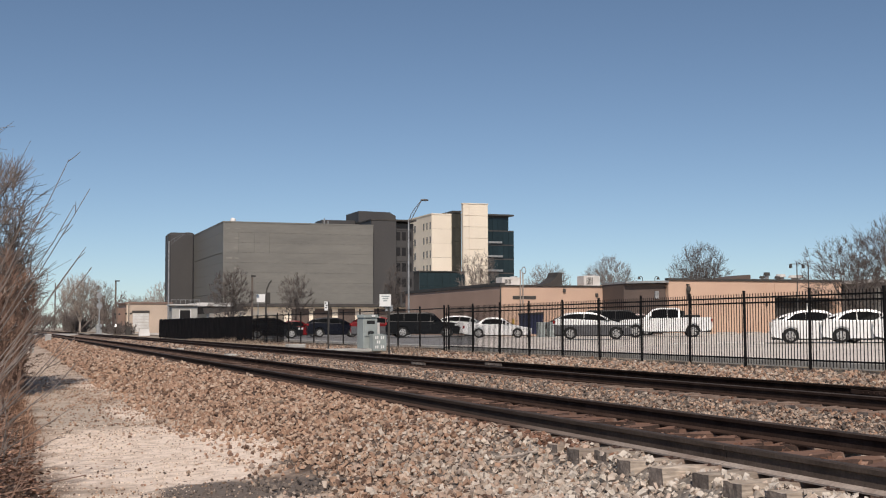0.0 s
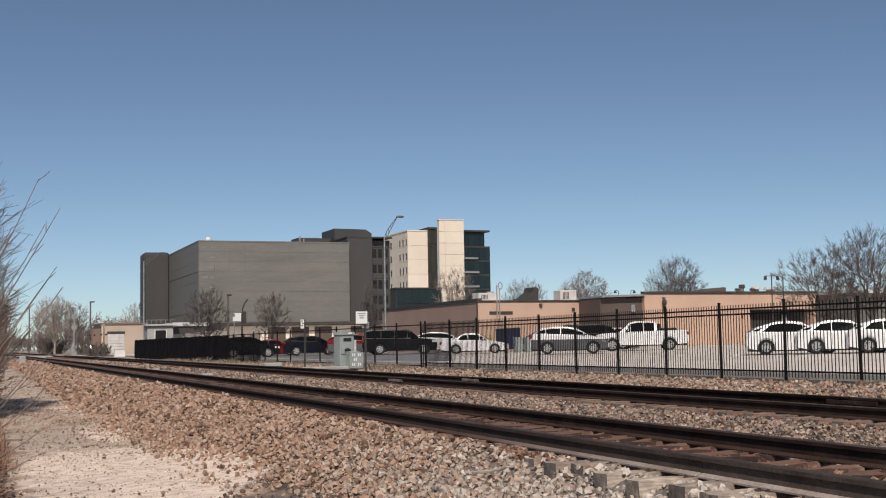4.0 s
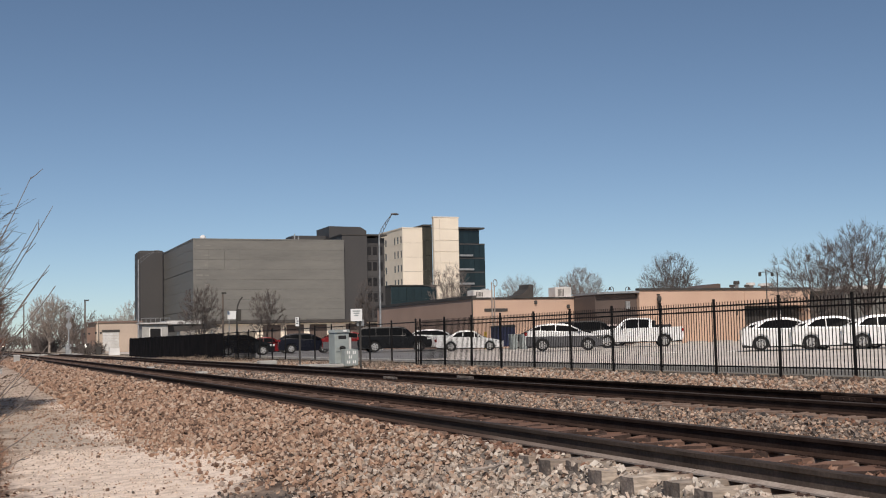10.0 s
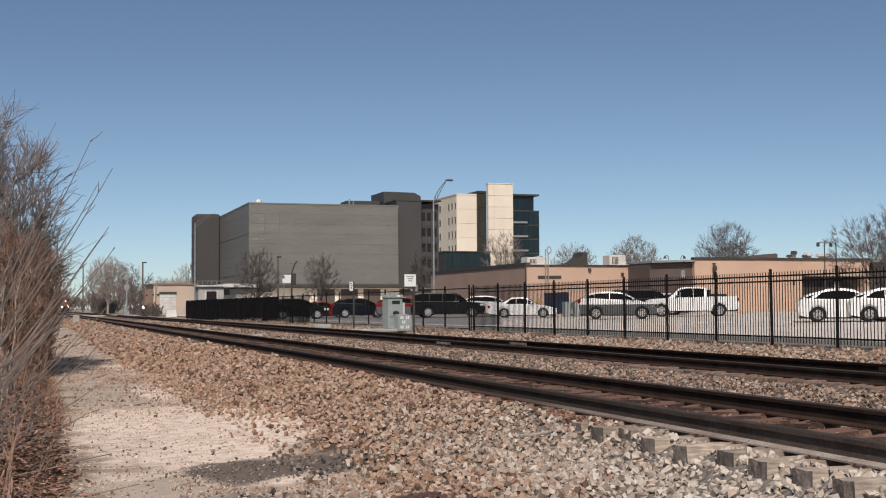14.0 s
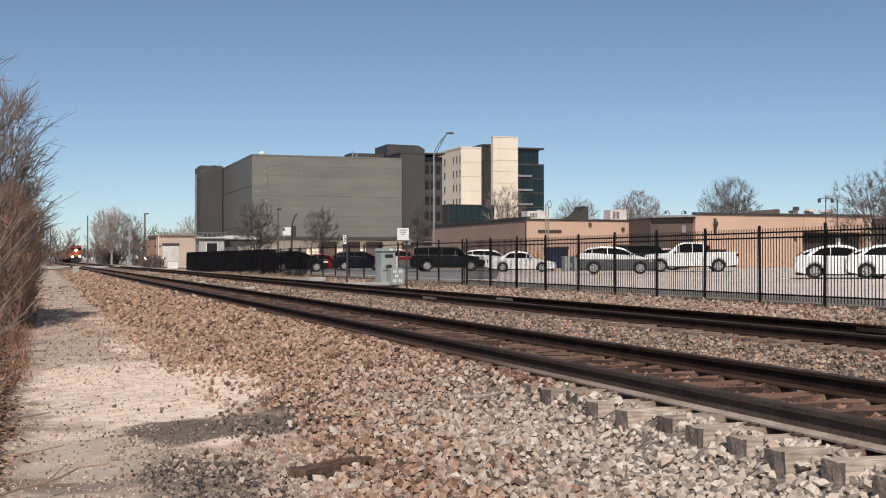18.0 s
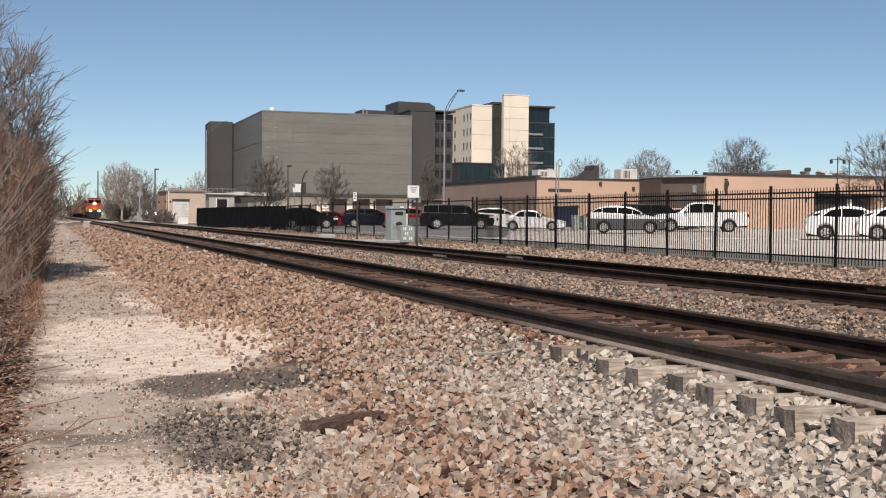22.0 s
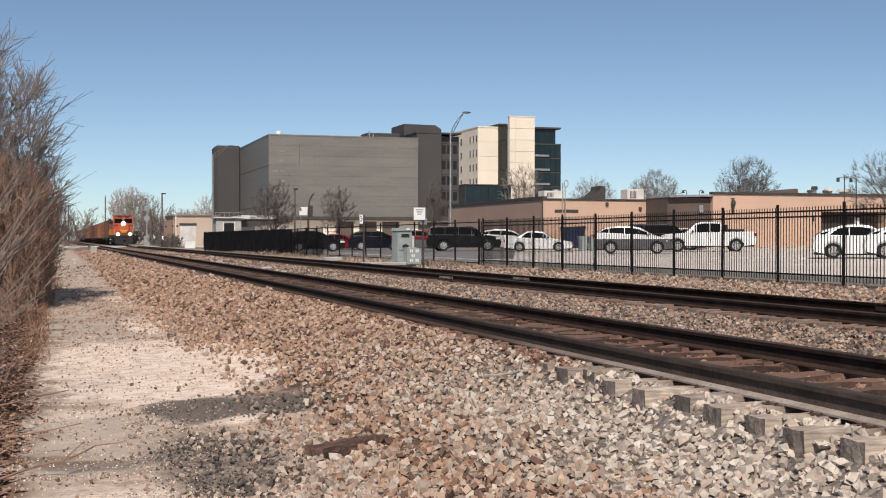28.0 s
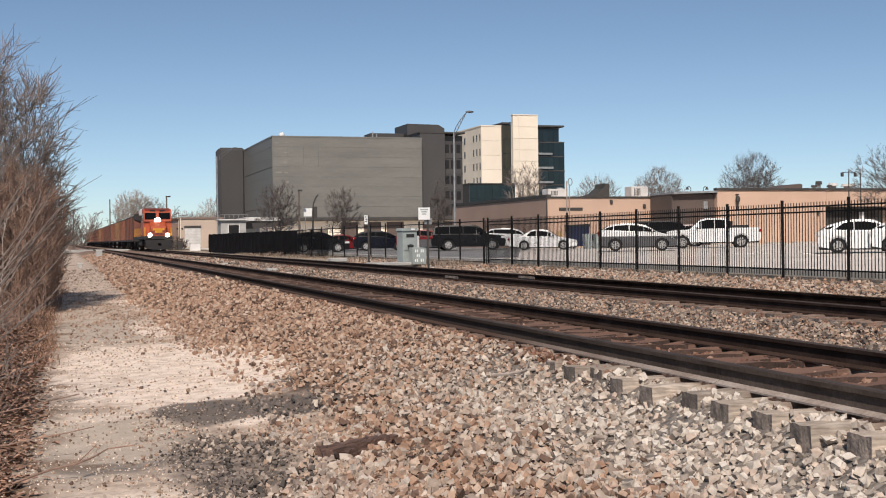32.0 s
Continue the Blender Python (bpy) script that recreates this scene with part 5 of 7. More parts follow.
paint("white_car_paint", (0.78, 0.78, 0.77))
paint("silver_car_paint", (0.36, 0.36, 0.37))
paint("grey_car_paint", (0.10, 0.10, 0.105))
paint("black_car_paint", (0.007, 0.007, 0.008))
paint("navy_car_paint", (0.007, 0.008, 0.014))
paint("red_car_paint", (0.16, 0.012, 0.014))
paint("maroon_car_paint", (0.09, 0.012, 0.016))
MAT["car_glass"] = surf("tinted_car_glass", (0.007, 0.0075, 0.008), rough=0.05, coarse=1, fine=5, vary=0.05, bump=0, gloss=0.06)
for lk in list(MAT["car_glass"].node_tree.links):
    if lk.to_socket.name == "Roughness":
        MAT["car_glass"].node_tree.links.remove(lk)
MAT["car_glass"].node_tree.nodes["Principled BSDF"].inputs["Roughness"].default_value = 0.04
MAT["tail_lamp"] = surf("red_lamp_lens", (0.25, 0.01, 0.01), rough=0.2, coarse=2, bump=0, vary=0.05)
MAT["head_lamp"] = surf("clear_lamp_lens", (0.62, 0.62, 0.6), rough=0.15, coarse=2, bump=0, vary=0.05)

# Side shapes from the front (0) to the rear (length), as heights: bonnet line, then the cab above the belt.
CARS = dict(
    hatch=dict(L=4.48, W=1.75, axle=(0.93, 3.63), r=0.32, low=0.2,
               top=((0.0, 0.55), (0.12, 0.7), (0.7, 0.88), (1.2, 0.98), (2.2, 0.98), (3.6, 1.0), (4.25, 1.05), (4.45, 0.9), (4.48, 0.5)),
               cab=((0.85, 0.93), (2.1, 1.44), (2.6, 1.49), (3.2, 1.46), (4.0, 1.24), (4.4, 1.02)), posts=(2.0, 2.95, 3.75)),
    sedan=dict(L=4.75, W=1.78, axle=(0.95, 3.65), r=0.32, low=0.2,
               top=((0.0, 0.5), (0.15, 0.68), (1.0, 0.86), (1.4, 0.92), (2.5, 0.92), (3.7, 0.95), (4.5, 0.94), (4.7, 0.85), (4.75, 0.5)),
               cab=((1.25, 0.9), (2.0, 1.35), (2.5, 1.42), (3.1, 1.4), (3.95, 0.96)), posts=(2.0, 2.8, 3.5)),
    suv=dict(L=4.62, W=1.85, axle=(0.92, 3.6), r=0.36, low=0.26,
             top=((0.0, 0.6), (0.12, 0.86), (0.9, 1.03), (1.2, 1.09), (2.4, 1.13), (3.5, 1.2), (4.4, 1.22), (4.6, 1.0), (4.62, 0.55)),
             cab=((0.95, 1.05), (1.85, 1.5), (2.3, 1.6), (3.2, 1.62), (3.9, 1.54), (4.5, 1.2)), posts=(1.95, 2.8, 3.7)),
    long_suv=dict(L=5.6, W=2.02, axle=(1.02, 4.3), r=0.39, low=0.32,
                  top=((0.0, 0.65), (0.06, 1.05), (1.2, 1.18), (1.5, 1.2), (3.0, 1.2), (4.8, 1.22), (5.5, 1.22), (5.58, 1.0), (5.6, 0.6)),
                  cab=((1.35, 1.18), (2.0, 1.78), (2.4, 1.88), (5.0, 1.86), (5.3, 1.8), (5.52, 1.22)), posts=(2.2, 3.2, 4.2)),
    pickup=dict(L=5.95, W=2.03, axle=(1.0, 4.7), r=0.41, low=0.4,
                top=((0.0, 0.7), (0.05, 1.1), (0.3, 1.16), (1.5, 1.24), (3.0, 1.26), (3.95, 1.28), (3.96, 1.3), (5.85, 1.32), (5.93, 1.25), (5.95, 0.7)),
                cab=((1.45, 1.22), (2.15, 1.84), (2.5, 1.94), (3.6, 1.93), (3.92, 1.86), (3.95, 1.28)), posts=(2.2, 3.05)),
)


def loft(bm, low, high, half_low, half_high):
    """A closed body between a lower and an upper chain of (x, z) points, narrower at the top."""
    n = len(low)
    rows = []
    for (xa, za), (xb, zb) in zip(low, high):
        rows.append([bm.verts.new(p) for p in ((xa, -half_low, za), (xb, -half_high, zb), (xb, half_high, zb), (xa, half_low, za))])
    for a, b in zip(rows, rows[1:]):
        for i in range(3):
            bm.faces.new((a[i], a[i + 1], b[i + 1], b[i]))
    bm.faces.new(rows[0])
    bm.faces.new(rows[-1][::-1])
    bmesh.ops.remove_doubles(bm, verts=bm.verts, dist=0.002)
    bmesh.ops.recalc_face_normals(bm, faces=bm.faces)


def height(chain, x):
    return float(np.interp(x, [p[0] for p in chain], [p[1] for p in chain]))


def wheel_parts(parent, x, y, r, out):
    bm = bmesh.new()
    rod(bm, (x, y - out * 0.11, r), (x, y + out * 0.11, r), r, r, 20)
    tyre = part("wheel", bm, "rubber", parent, "black tyre on a metal rim")
    bm = bmesh.new()
    rod(bm, (x, y + out * 0.09, r), (x, y + out * 0.118, r), r * 0.70, r * 0.64, 16)
    for f in bm.faces:
        f.material_index = 1
    for k in range(6):
        a = k * math.tau / 6 + 0.3
        rod(bm, (x, y + out * 0.118, r), (x + math.cos(a) * r * 0.62, y + out * 0.122, r + math.sin(a) * r * 0.62), r * 0.15, r * 0.13, 5)
        b = a + math.tau / 6
        rod(bm, (x + math.cos(a) * r * 0.64, y + out * 0.12, r + math.sin(a) * r * 0.64), (x + math.cos(b) * r * 0.64, y + out * 0.12, r + math.sin(b) * r * 0.64), r * 0.07, r * 0.07, 4)
    part("rim", bm, ["chrome", "trim"], tyre)


def make_car(kind, m, colour, label, category="car", group="parked cars", lower=None, roof=None):
    s = CARS[kind]
    L, W, low, r = s["L"], s["W"], s["low"], s["r"]
    c = thing({"pickup": "pickup_truck", "suv": "suv", "long_suv": "suv", "sedan": "sedan", "hatch": "hatchback"}[kind], m, label, category, group)
    # Local x runs from the nose to the tail.
    outline = [(0.04, low + 0.05)]
    for ax in s["axle"]:
        outline.append((ax - r * 1.18, low))
        outline += [(ax + r * 1.18 * math.cos(a), r + r * 1.18 * math.sin(a)) for a in (math.pi * 0.9, math.pi * 0.75, math.pi * 0.5, math.pi * 0.25, math.pi * 0.1)]
        outline.append((ax + r * 1.18, low))
    outline.append((L - 0.06, low + 0.08))
    outline += [p for p in reversed(s["top"])]
    bm = bmesh.new()
    prism(bm, outline, -W / 2, W / 2)
    bmesh.ops.bevel(bm, geom=[e for e in bm.edges if abs(e.verts[0].co.y - e.verts[1].co.y) < 0.01 and min(v.co.z for v in e.verts) > low + 0.15 and e.calc_length() > 0.1], offset=0.07, segments=2, affect="EDGES")
    body = part("body", bm, colour, c)
    if lower:
        hem = r * 2.18 + 0.08
        bm = bmesh.new()
        prism(bm, outline[:-len(s["top"])] + [(L - 0.03, hem), (0.03, hem)], -W / 2 - 0.006, W / 2 + 0.006)
        part("cladding", bm, lower, body, "dark grey lower cladding")
    cab = s["cab"]
    belt = [(x, height(s["top"], x) - 0.03) for x, z in cab]
    bm = bmesh.new()
    loft(bm, belt, list(cab), W / 2 - 0.05, W / 2 - 0.24)
    cabin = part("cabin", bm, roof or colour, c)
    # Glass: side windows between the posts, windscreen, rear window.
    x0, x1 = cab[0][0] + 0.32, cab[-1][0] - 0.22
    cuts = [x0, *[p for p in s["posts"] if x0 < p < x1], x1]
    for side in (-1, 1):
        for a, b in zip(cuts, cuts[1:]):
            bm = bmesh.new()
            pts = []
            for x, up in ((a + 0.014, 0), (b - 0.014, 0), (b - 0.014, 1), ((a + b) / 2, 1), (a + 0.014, 1)):
                zl, zh = height(s["top"], x) + 0.02, height(cab, x) - 0.09
                if zh < zl + 0.04:
                    zh = zl + 0.04
                z = zh if up else zl
                hb = height(s["top"], x) - 0.03
                t = (z - hb) / max(0.05, height(cab, x) - hb)
                pts.append(Vector((x, side * ((W / 2 - 0.05) - 0.19 * t + 0.02), z)))
            va, vb = [bm.verts.new(p) for p in pts], [bm.verts.new(p - Vector((0, side * 0.03, 0))) for p in pts]
            bm.faces.new(va)
            for i in range(5):
                bm.faces.new((va[i], vb[i], vb[(i + 1) % 5], va[(i + 1) % 5]))
            part("window", bm, "car_glass", cabin)
    for name, (xa, za), (xb, zb) in (("windscreen", cab[0], cab[1]), ("rear_window", cab[-1], cab[-2])):
        bm = bmesh.new()
        nrm = Vector((zb - za, 0, xa - xb)).normalized()
        nrm = nrm if nrm.z > 0 else -nrm
        pts = []
        for t, k in ((0.08, 0.09), (0.92, 0.21)):
            p = Vector((xa + (xb - xa) * t, 0, za + (zb - za) * t)) + nrm * 0.012
            pts.append([p + Vector((0, (W / 2 - k - 0.03) * sgn, 0)) for sgn in (-1, 1)])
        va = [bm.verts.new(p) for p in (pts[0][0], pts[0][1], pts[1][1], pts[1][0])]
        vb = [bm.verts.new(v.co - nrm * 0.02) for v in va]
        bm.faces.new(va)
        for i in range(4):
            bm.faces.new((va[i], vb[i], vb[(i + 1) % 4], va[(i + 1) % 4]))
        part(name, bm, "car_glass", cabin)
    for ax in s["axle"]:
        for side in (-1, 1):
            wheel_parts(c, ax, side * (W / 2 - 0.12), r, side)
        bm = bmesh.new()
        tub(bm, ax - r * 1.1, ax + r * 1.1, -W / 2 + 0.25, W / 2 - 0.25, low, r * 2.1)
        part("wheel_well", bm, "trim", c)
    for side in (-1, 1):
        bm = bmesh.new()
        z = height(s["top"], 0.25) - 0.12
        tub(bm, 0.02, 0.42, side * (W / 2 - 0.4), side * (W / 2 + 0.006), z - 0.09, z + 0.07, 0.02)
        part("headlight", bm, "head_lamp", body)
        bm = bmesh.new()
        z = height(s["top"], L - 0.25) - 0.2
        tub(bm, L - 0.14, L + 0.005, side * (W / 2 - 0.22), side * (W / 2 + 0.004), z - 0.1, z + 0.1, 0.02)
        part("tail_light", bm, "head_lamp" if kind == "hatch" else "tail_lamp", body)
        bm = bmesh.new()
        x = cab[0][0] + 0.5
        ball(bm, (x, side * (W / 2 + 0.08), height(s["top"], x) + 0.1), 0.12, (0.7, 1, 0.75), 1)
        part("mirror", bm, "trim" if kind == "pickup" else colour, c)
        for p in s["posts"][:2]:
            bm = bmesh.new()
            tub(bm, p - 0.32, p - 0.14, side * (W / 2 - 0.01), side * (W / 2 + 0.018), height(s["top"], p) - 0.16, height(s["top"], p) - 0.13)
            part("door_handle", bm, "trim" if colour != "white_car_paint" else colour, body)
            bm = bmesh.new()
            tub(bm, p - 0.006, p + 0.006, side * (W / 2 - 0.01), side * (W / 2 + 0.002), low + 0.2, height(s["top"], p) - 0.08)
            part("door_seam", bm, "trim", body)
    bm = bmesh.new()
    tub(bm, 0.1, L - 0.1, -W / 2 + 0.06, W / 2 - 0.06, low - 0.06, low + 0.06)
    part("underbody", bm, "trim", c)
    if kind == "pickup":
        bm = bmesh.new()
        tub(bm, 4.02, 5.86, -W / 2 + 0.12, W / 2 - 0.12, 1.2, 1.315)
        part("bed_liner", bm, "trim", c)
        bm = bmesh.new()
        tub(bm, 4.05, 4.2, -W / 2 + 0.2, W / 2 - 0.2, 1.3, 1.75, 0.02)
        tub(bm, 4.3, 5.2, -W / 2 + 0.3, W / 2 - 0.5, 1.3, 1.48, 0.03)
        part("cargo", bm, "trim", c, "dark cargo in the bed")
    return c


def place(kind, x_nose, y, face, colour, label, **more):
    turn = more.pop("turn", 0)
    make_car(kind, pose(x_nose, y, lot_z(x_nose), 0, 0, (180 if face > 0 else 0) + turn), colour, label, **more)


def park(kind, x, y, face, colour, label, turn=-26, **more):
    """Parks a car with its middle at (x, y), its side turned a little out of the fence's line."""
    half, a = face * CARS[kind]["L"] / 2, radians(turn)
    place(kind, x + half * math.cos(a), y + half * math.sin(a), face, colour, label, turn=turn, **more)


for k in range(5):
    park("hatch", 34.35 + k * 1.64, 45.9 - k * 1.42, 1, "white_car_paint", "white hatchback parked in an angled row" if k else "white hatchback at the end of an angled row", group="white hatchbacks", turn=-32)
park("pickup", 40.6, 70.4, -1, "white_car_paint", "white crew cab pickup truck with dark cargo", category="pickup truck")
park("suv", 32.5, 65.0, 1, "white_car_paint", "white SUV with a dark grey lower body", lower="grey_car_paint")
park("sedan", 32.1, 78.7, 1, "white_car_paint", "white four door sedan on the lot")
park("long_suv", 29.4, 87.0, 1, "black_car_paint", "long black SUV with alloy wheels", turn=-18)
park("suv", 33.6, 89.0, 1, "white_car_paint", "white SUV behind the sedan", turn=-18)
park("suv", 26.8, 89.4, 1, "red_car_paint", "red SUV with a grey lower body", lower="grey_car_paint", turn=-14)
park("suv", 25.2, 97.0, 1, "navy_car_paint", "dark navy SUV behind the chain link fence", turn=-10)
park("sedan", 23.4, 103.0, 1, "red_car_paint", "dark red car behind the fence", turn=-10)
park("sedan", 29.0, 116.0, -1, "white_car_paint", "white car with its bonnet toward the fence", turn=-10)
park("suv", 19.4, 94.0, 1, "black_car_paint", "black car beside the screened fence", turn=-6)
park("suv", 43.6, 80.5, -1, "maroon_car_paint", "dark maroon car against the stucco wall")
park("long_suv", 42.2, 79.5, 1, "black_car_paint", "black car in the shade of the porch")
park("suv", 39.2, 82.4, -1, "black_car_paint", "black SUV beside the dumpster")


def lot_clutter():
    d = thing("dumpster", pose(36.0, 82.5, lot_z(35)) @ Matrix.Diagonal((0.68, 1, 1.3, 1)), "dark blue steel dumpster by the stucco wall", "dumpster")
    MAT["blue_bin"] = surf("blue_steel_bin", (0.012, 0.018, 0.06), rough=0.55, coarse=1.5, fine=10)
    bm = bmesh.new()
    prism(bm, ((0, 0.15), (1.9, 0.15), (2.0, 1.25), (-0.1, 1.25)), 0, 1.3)
    part("bin", bm, "blue_bin", d)
    bm = bmesh.new()
    prism(bm, ((-0.12, 1.25), (2.02, 1.25), (2.0, 1.4), (-0.1, 1.34)), -0.05, 1.35)
    part("lid", bm, "trim", d)
    for x in (0.2, 1.7):
        bm = bmesh.new()
        rod(bm, (x, 0.1, 0.08), (x, 0.18, 0.08), 0.08, 0.08, 8)
        part("caster", bm, "rubber", d)
    for k, (x, y) in enumerate(((35.2, 78.4), (36.0, 78.4))):
        b = thing("grey_bin", pose(x, y, lot_z(x)), "upright grey green bin at the lot edge", "bin", "grey bins")
        bm = bmesh.new()
        prism(bm, ((0, 0), (0.42, 0), (0.46, 1.0), (-0.04, 1.0)), 0, 0.5)
        part("body", bm, "cabinet", b)
        bm = bmesh.new()
        tub(bm, -0.06, 0.48, -0.03, 0.53, 1.0, 1.07, 0.02)
        part("lid", bm, "cabinet", b)
    MAT["yellow"] = surf("yellow_paint", (0.55, 0.36, 0.05), rough=0.6, coarse=2)
    for x in (36.6, 37.2):
        b = thing("bollard", pose(x, 86.4, lot_z(x)), "yellow steel bollard before the stucco wall", "bollard", "bollards")
        bm = bmesh.new()
        rod(bm, (0, 0, 0), (0, 0, 1.3), 0.1, 0.1, 10)
        ball(bm, (0, 0, 1.3), 0.1, (1, 1, 0.5), 1)
        part("post", bm, "yellow", b)
    s = thing("wall_notice", pose(46.2, 86.9, lot_z(46)), "small pale notice board on posts by the wall", "sign")
    bm = bmesh.new()
    tub(bm, -0.5, 0.5, -0.05, 0, 1.5, 2.3, 0.01)
    part("panel", bm, "sign_white", s)
    bm = bmesh.new()
    tub(bm, -0.5, 0.5, -0.06, -0.051, 1.5, 1.75)
    part("band", bm, "cabinet", s)
    bm = bmesh.new()
    rod(bm, (-0.4, 0.02, 0), (-0.4, 0.02, 1.6), 0.04, 0.04, 6)
    rod(bm, (0.4, 0.02, 0), (0.4, 0.02, 1.6), 0.04, 0.04, 6)
    part("posts", bm, "galv", s)
    for k in range(7):
        x, y = 47.5 + k * 2.4, 82.6
        st = thing("wheel_stop", pose(x, y, lot_z(x)), "low concrete wheel stop along the wall", "wheel stop", "wheel stops")
        bm = bmesh.new()
        prism(bm, ((-0.1, 0), (0.1, 0), (0.07, 0.13), (-0.07, 0.13)), 0, 1.8, axis="x")
        part("block", bm, "concrete", st)


lot_clutter()


# ---- the train ----
TRAIN = []


def bogie(parent, y, wheels, black="loco_black"):
    bm = bmesh.new()
    ln = 0.95 * (len(wheels) - 1)
    tub(bm, -1.0, 1.0, y - 0.3, y + 0.3, 0.6, 0.85)
    for sx in (-1, 1):
        tub(bm, sx * 0.98, sx * 1.14, y - ln - 0.5, y + ln + 0.5, 0.5, 0.86, 0.04)
        for w in wheels:
            tub(bm, sx * 0.96, sx * 1.2, y + w - 0.18, y + w + 0.18, 0.3, 0.7, 0.03)
    b = part("bogie", bm, black, parent)
    for w in wheels:
        bm = bmesh.new()
        for sx in (-1, 1):
            rod(bm, (sx * 0.70, y + w, 0.5), (sx * 0.84, y + w, 0.5), 0.5, 0.5, 20)
        rod(bm, (-0.8, y + w, 0.5), (0.8, y + w, 0.5), 0.09, 0.09, 8)
        part("wheel_set", bm, "rail_side", b)


def locomotive():
    """Nose toward the camera, at local y = 0; the body runs back along +y."""
    t = thing("locomotive", pose(TRACK_2, 628, 0), "orange and black diesel locomotive with lit headlights", "locomotive")
    TRAIN.append((t, 0.0))
    bm = bmesh.new()
    tub(bm, -1.5, 1.5, 0.5, 22.0, 1.25, 1.62, 0.03)
    part("underframe", bm, "loco_black", t)
    bm = bmesh.new()
    prism(bm, ((0.55, 1.62), (2.2, 1.62), (2.2, 3.25), (1.6, 3.2), (0.75, 2.75), (0.55, 2.5)), -0.85, 0.85, axis="x")
    bmesh.ops.bevel(bm, geom=[e for e in bm.edges if e.verts[0].co.x * e.verts[1].co.x > 0 and abs(e.verts[0].co.x - e.verts[1].co.x) < 0.01 and max(v.co.y for v in e.verts) < 2.1], offset=0.14, segments=2, affect="EDGES")
    nose = part("nose", bm, "loco_orange", t)
    bm = bmesh.new()
    tub(bm, -0.87, 0.87, 0.49, 0.56, 1.72, 2.2, 0.02)
    part("nose_band", bm, "loco_red", nose)
    bm = bmesh.new()
    tub(bm, -0.62, 0.62, 0.46, 0.56, 2.22, 2.46, 0.02)
    tub(bm, -0.4, 0.4, 0.455, 0.56, 1.95, 2.22, 0.02)
    part("emblem", bm, "loco_yellow", nose)
    bm = bmesh.new()
    prism(bm, ((2.2, 1.62), (5.3, 1.62), (5.3, 4.45), (4.9, 4.68), (2.7, 4.68), (2.15, 4.35), (2.0, 3.25), (2.2, 3.2)), -1.52, 1.52, axis="x")
    cab = part("cab", bm, "loco_orange", t)
    bm = bmesh.new()
    prism(bm, ((2.3, 4.48), (5.2, 4.48), (4.95, 4.75), (2.75, 4.75)), -1.35, 1.35, axis="x")
    part("cab_roof", bm, "loco_red", cab)
    for sx in (-1, 1):
        bm = bmesh.new()
        prism(bm, ((2.0, 3.5), (2.06, 3.5), (2.16, 4.22), (2.10, 4.22)), sx * 0.16, sx * 1.38, axis="x")
        part("windscreen", bm, "car_glass", cab)
        bm = bmesh.new()
        tub(bm, sx * 1.5, sx * 1.54, 2.9, 4.6, 3.35, 4.15, 0.02)
        part("side_window", bm, "car_glass", cab)
        bm = bmesh.new()
        tub(bm, sx * 0.25, sx * 0.85, 2.12, 2.2, 4.38, 4.58, 0.02)
        part("number_board", bm, "loco_black", cab)
        bm = bmesh.new()
        rod(bm, (sx * 0.95, 0.36, 1.72), (sx * 0.95, 0.5, 1.72), 0.13, 0.15, 12)
        dl = part("ditch_light", bm, "loco_black", t)
        bm = bmesh.new()
        ball(bm, (sx * 0.95, 0.32, 1.72), 0.24, (1, 0.3, 1), 2)
        part("lens", bm, "lamp_white", dl, "glaring glowing bright spot")
        bm = bmesh.new()
        for k in range(5):
            rod(bm, (sx * 1.42, 0.6 + k * 0.4, 1.6), (sx * 1.42, 0.6 + k * 0.4, 2.55), 0.022, 0.022, 5)
        rod(bm, (sx * 1.42, 0.6, 2.55), (sx * 1.42, 2.2, 2.55), 0.025, 0.025, 5)
        for k in range(9):
            rod(bm, (sx * 1.45, 5.6 + k * 1.9, 1.6), (sx * 1.45, 5.6 + k * 1.9, 2.6), 0.022, 0.022, 5)
        rod(bm, (sx * 1.45, 5.6, 2.6), (sx * 1.45, 21, 2.6), 0.025, 0.025, 5)
        part("handrail", bm, "loco_yellow", t)
        bm = bmesh.new()
        for k in range(4):
            tub(bm, sx * 1.0, sx * 1.5, 0.3 + k * 0.06, 0.7, 0.45 + k * 0.3, 0.5 + k * 0.3)
        tub(bm, sx * 1.46, sx * 1.5, 0.5, 0.7, 0.45, 1.4)
        part("step_ladder", bm, "loco_black", t)
    bm = bmesh.new()
    rod(bm, (0, 1.98, 3.38), (0, 2.16, 3.38), 0.26, 0.26, 14)
    hl = part("headlight", bm, "loco_black", cab)
    bm = bmesh.new()
    ball(bm, (0, 1.94, 3.38), 0.34, (1, 0.25, 1), 2)
    part("lens", bm, "lamp_white", hl, "glaring glowing bright spot")
    bm = bmesh.new()
    tub(bm, -0.82, 0.82, 5.3, 19.5, 1.62, 4.1, 0.12)
    hood = part("long_hood", bm, "loco_red", t)
    for k in range(9):
        for sx in (-1, 1):
            bm = bmesh.new()
            tub(bm, sx * 0.815, sx * 0.835, 5.6 + k * 1.5, 6.9 + k * 1.5, 1.8, 3.9 if k % 3 else 3.2, 0.01)
            part("hood_door", bm, "loco_orange" if k > 2 else "loco_black", hood)
    bm = bmesh.new()
    prism(bm, ((-0.82, 3.4), (0.82, 3.4), (1.5, 3.75), (1.5, 4.45), (-1.5, 4.45), (-1.5, 3.75)), 16.8, 21.2)
    part("radiator_wing", bm, "loco_black", t)
    # Plain white box beside the cab roof.
    bm = bmesh.new()
    tub(bm, -1.62, -0.8, 5.4, 9.0, 4.05, 4.72, 0.05)
    part("equipment_box", bm, "white_paint", t, "white box on the roof")
